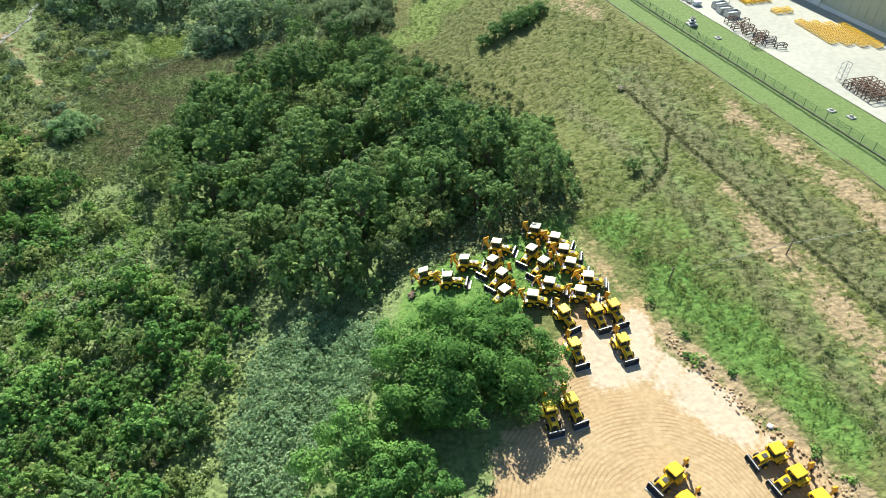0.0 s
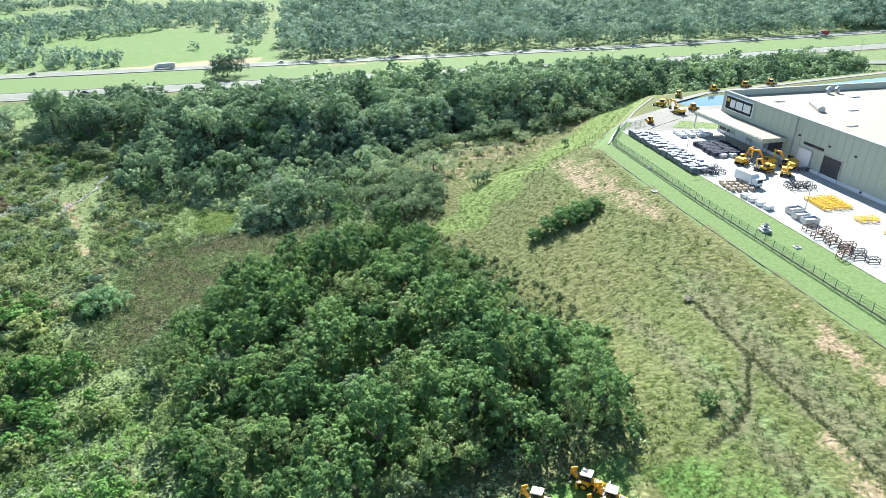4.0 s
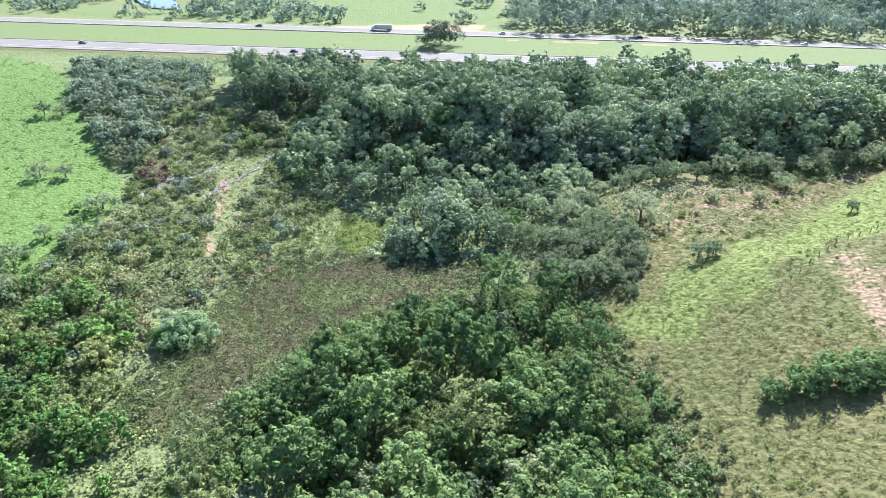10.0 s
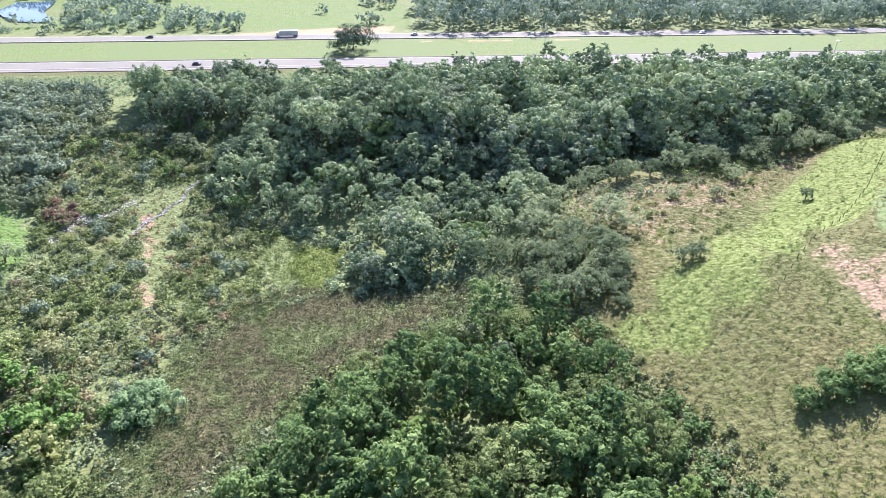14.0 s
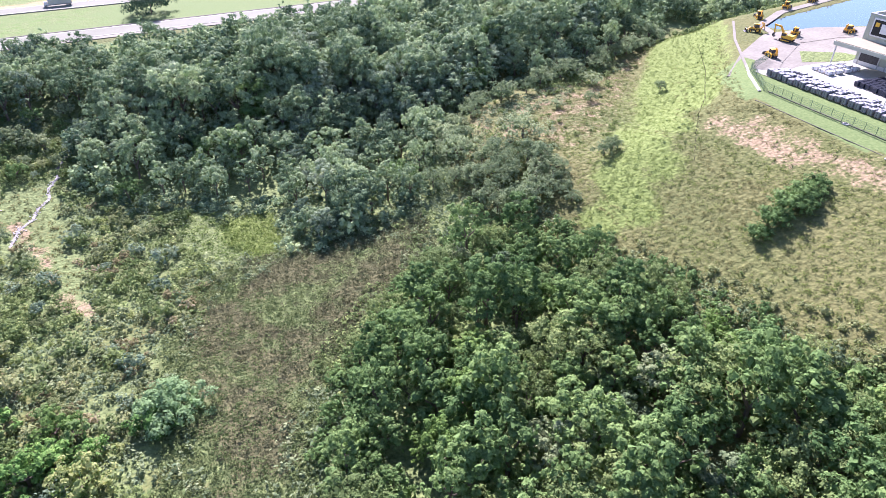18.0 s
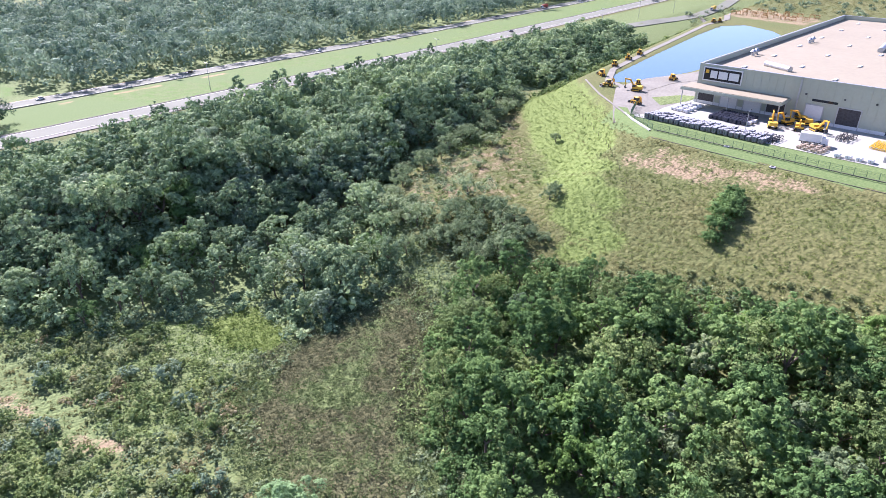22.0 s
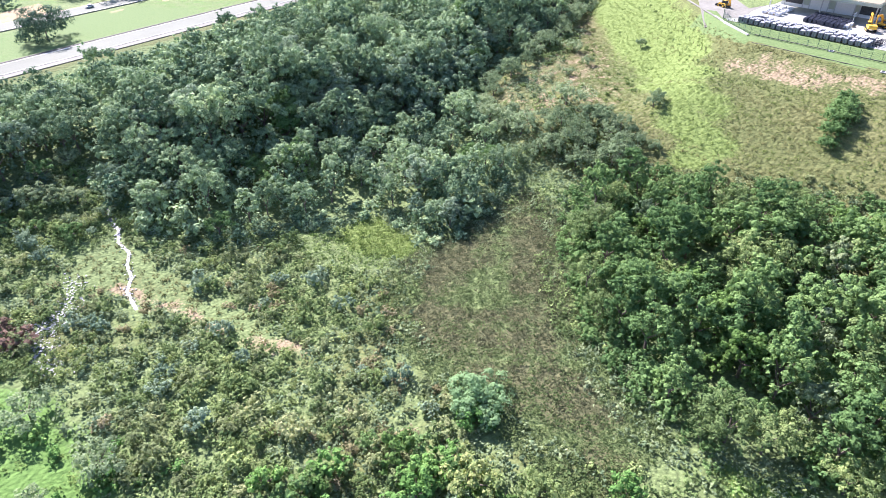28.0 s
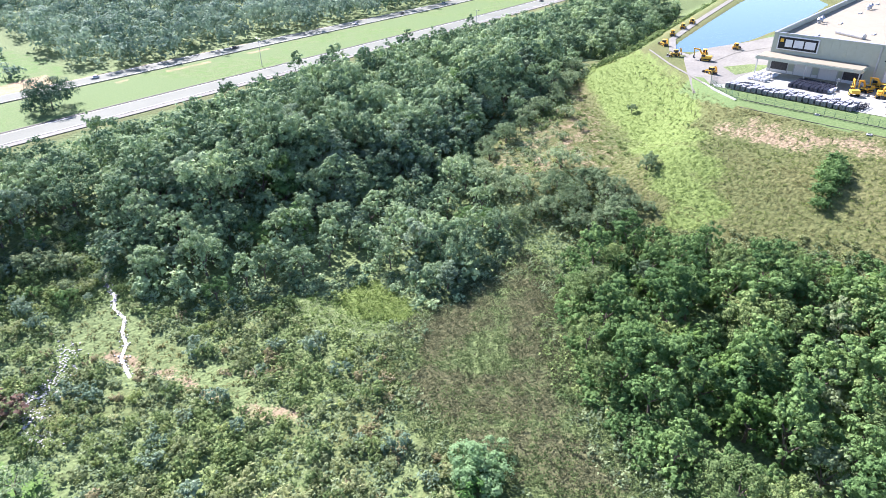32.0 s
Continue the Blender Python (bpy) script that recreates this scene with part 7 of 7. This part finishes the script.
def red_hall():
    ob = tagged(empty("red_hall", 470, 190, TOP, 0), "long dark red hall with a white roof and pale doors", "building")
    wall = part("wall", boxes((0, 42, 24, 97, -2, 11.5)), RED_WALL, ob)
    part("roof", prism_roof(), PAINT_WHITE, ob)
    for y0, y1, mat in ((88, 95, PAINT_WHITE), (76, 82, STEEL_DARK), (68, 73, PAINT_WHITE), (53, 65, GREY_METAL), (40, 47, PAINT_WHITE), (28, 35, DARK_GLASS)):
        part("bay", boxes((-0.4, 0, y0, y1, 0.0, 7.5)), mat, wall)
    for y in (85, 74.5, 50, 37.5):
        part("pilaster", boxes((-0.8, 0, y - 0.6, y + 0.6, 0, 11.4)), RED_WALL, wall)
    sb = tagged(empty("billboard", 462, 305, TOP + 0.0, 10), "small red and white billboard on posts", "billboard")
    part("panel", boxes((-0.2, 0.2, -2.6, 2.6, 3.2, 6)), RED_WALL, sb)
    part("white_field", boxes((-0.26, -0.21, -2.2, 2.2, 3.5, 4.6)), PAINT_WHITE, sb)
    for y in (-2, 2):
        part("post", boxes((-0.2, 0.2, y - 0.2, y + 0.2, 0, 3.2)), GREY_METAL, sb)


red_hall()
house(32, 14, 5.0, PAINT_WHITE, TILE_ROOF, "low white building with a clay tile roof behind the red hall", "low_building").matrix_basis = pose(508, 176, TOP, 0, 0, 95)
row = rack(material("dusty_machine_paint", (0.3, 0.18, 0.06), 0.8, vary=0.4, scale=0.8), "rusty brown machine frame standing on bare soil", 4.6, 2.2, 1.7, "machine_frame")
rows_of(row, "machine frames beyond the pond", [pose(284 + 14 * j + 0.4 * i + hr.uniform(-4, 4), 193 + 3.6 * i + hr.uniform(-1, 1), TOP + 0.05, 0, 0, 20 + hr.uniform(-10, 10)) for i in range(12) for j in range(2)])


def grandstand():
    ob = tagged(empty("grandstand", -70, 1090, float(height(-70, 1090)), -4), "far white grandstand above a pale race track", "building")
    part("tier", prism([(-20, 0), (18, 0), (18, 14), (10, 14)], -120, 120), GREY_METAL, ob)
    part("roof", boxes((-6, 22, -125, 125, 18, 19.5)), PAINT_WHITE, ob)
    for y in range(-110, 111, 44):
        part("pillar", boxes((14, 16, y - 1, y + 1, 0, 18)), PAINT_WHITE, ob)


grandstand()
bpy.data.objects["grandstand"].rotation_euler = (0, 0, radians(90))
ribbon("track_race", [(-500, 900), (-100, 985), (200, 1050), (600, 1130)], 60, TRACK_SAND, 0.5, label="pale sandy race track far beyond the highway", category="track", step=30)
# bars stand for the large white ground letters
for k in range(6):
    bm = boxes((-4.5, 4.5, -9, 9, 0, 0.4))
    x, y = -8 + 14 * k, 842 + 3 * k
    b = part("ground_letter", bm, PAINT_WHITE)
    b.matrix_basis = pose(x, y, float(height(x, y)) + 0.6, 12, 0, 8)
    tagged(b, "large white bar laid on a grass bank", "marking", "ground letters")

# ---- from plan units to metres ----
GROW = Matrix.Scale(PLAN, 4)
for ob in list(scene.collection.objects):
    if ob.parent is None and ob.type not in ("CAMERA", "LIGHT"):
        ob.matrix_basis = GROW @ ob.matrix_basis
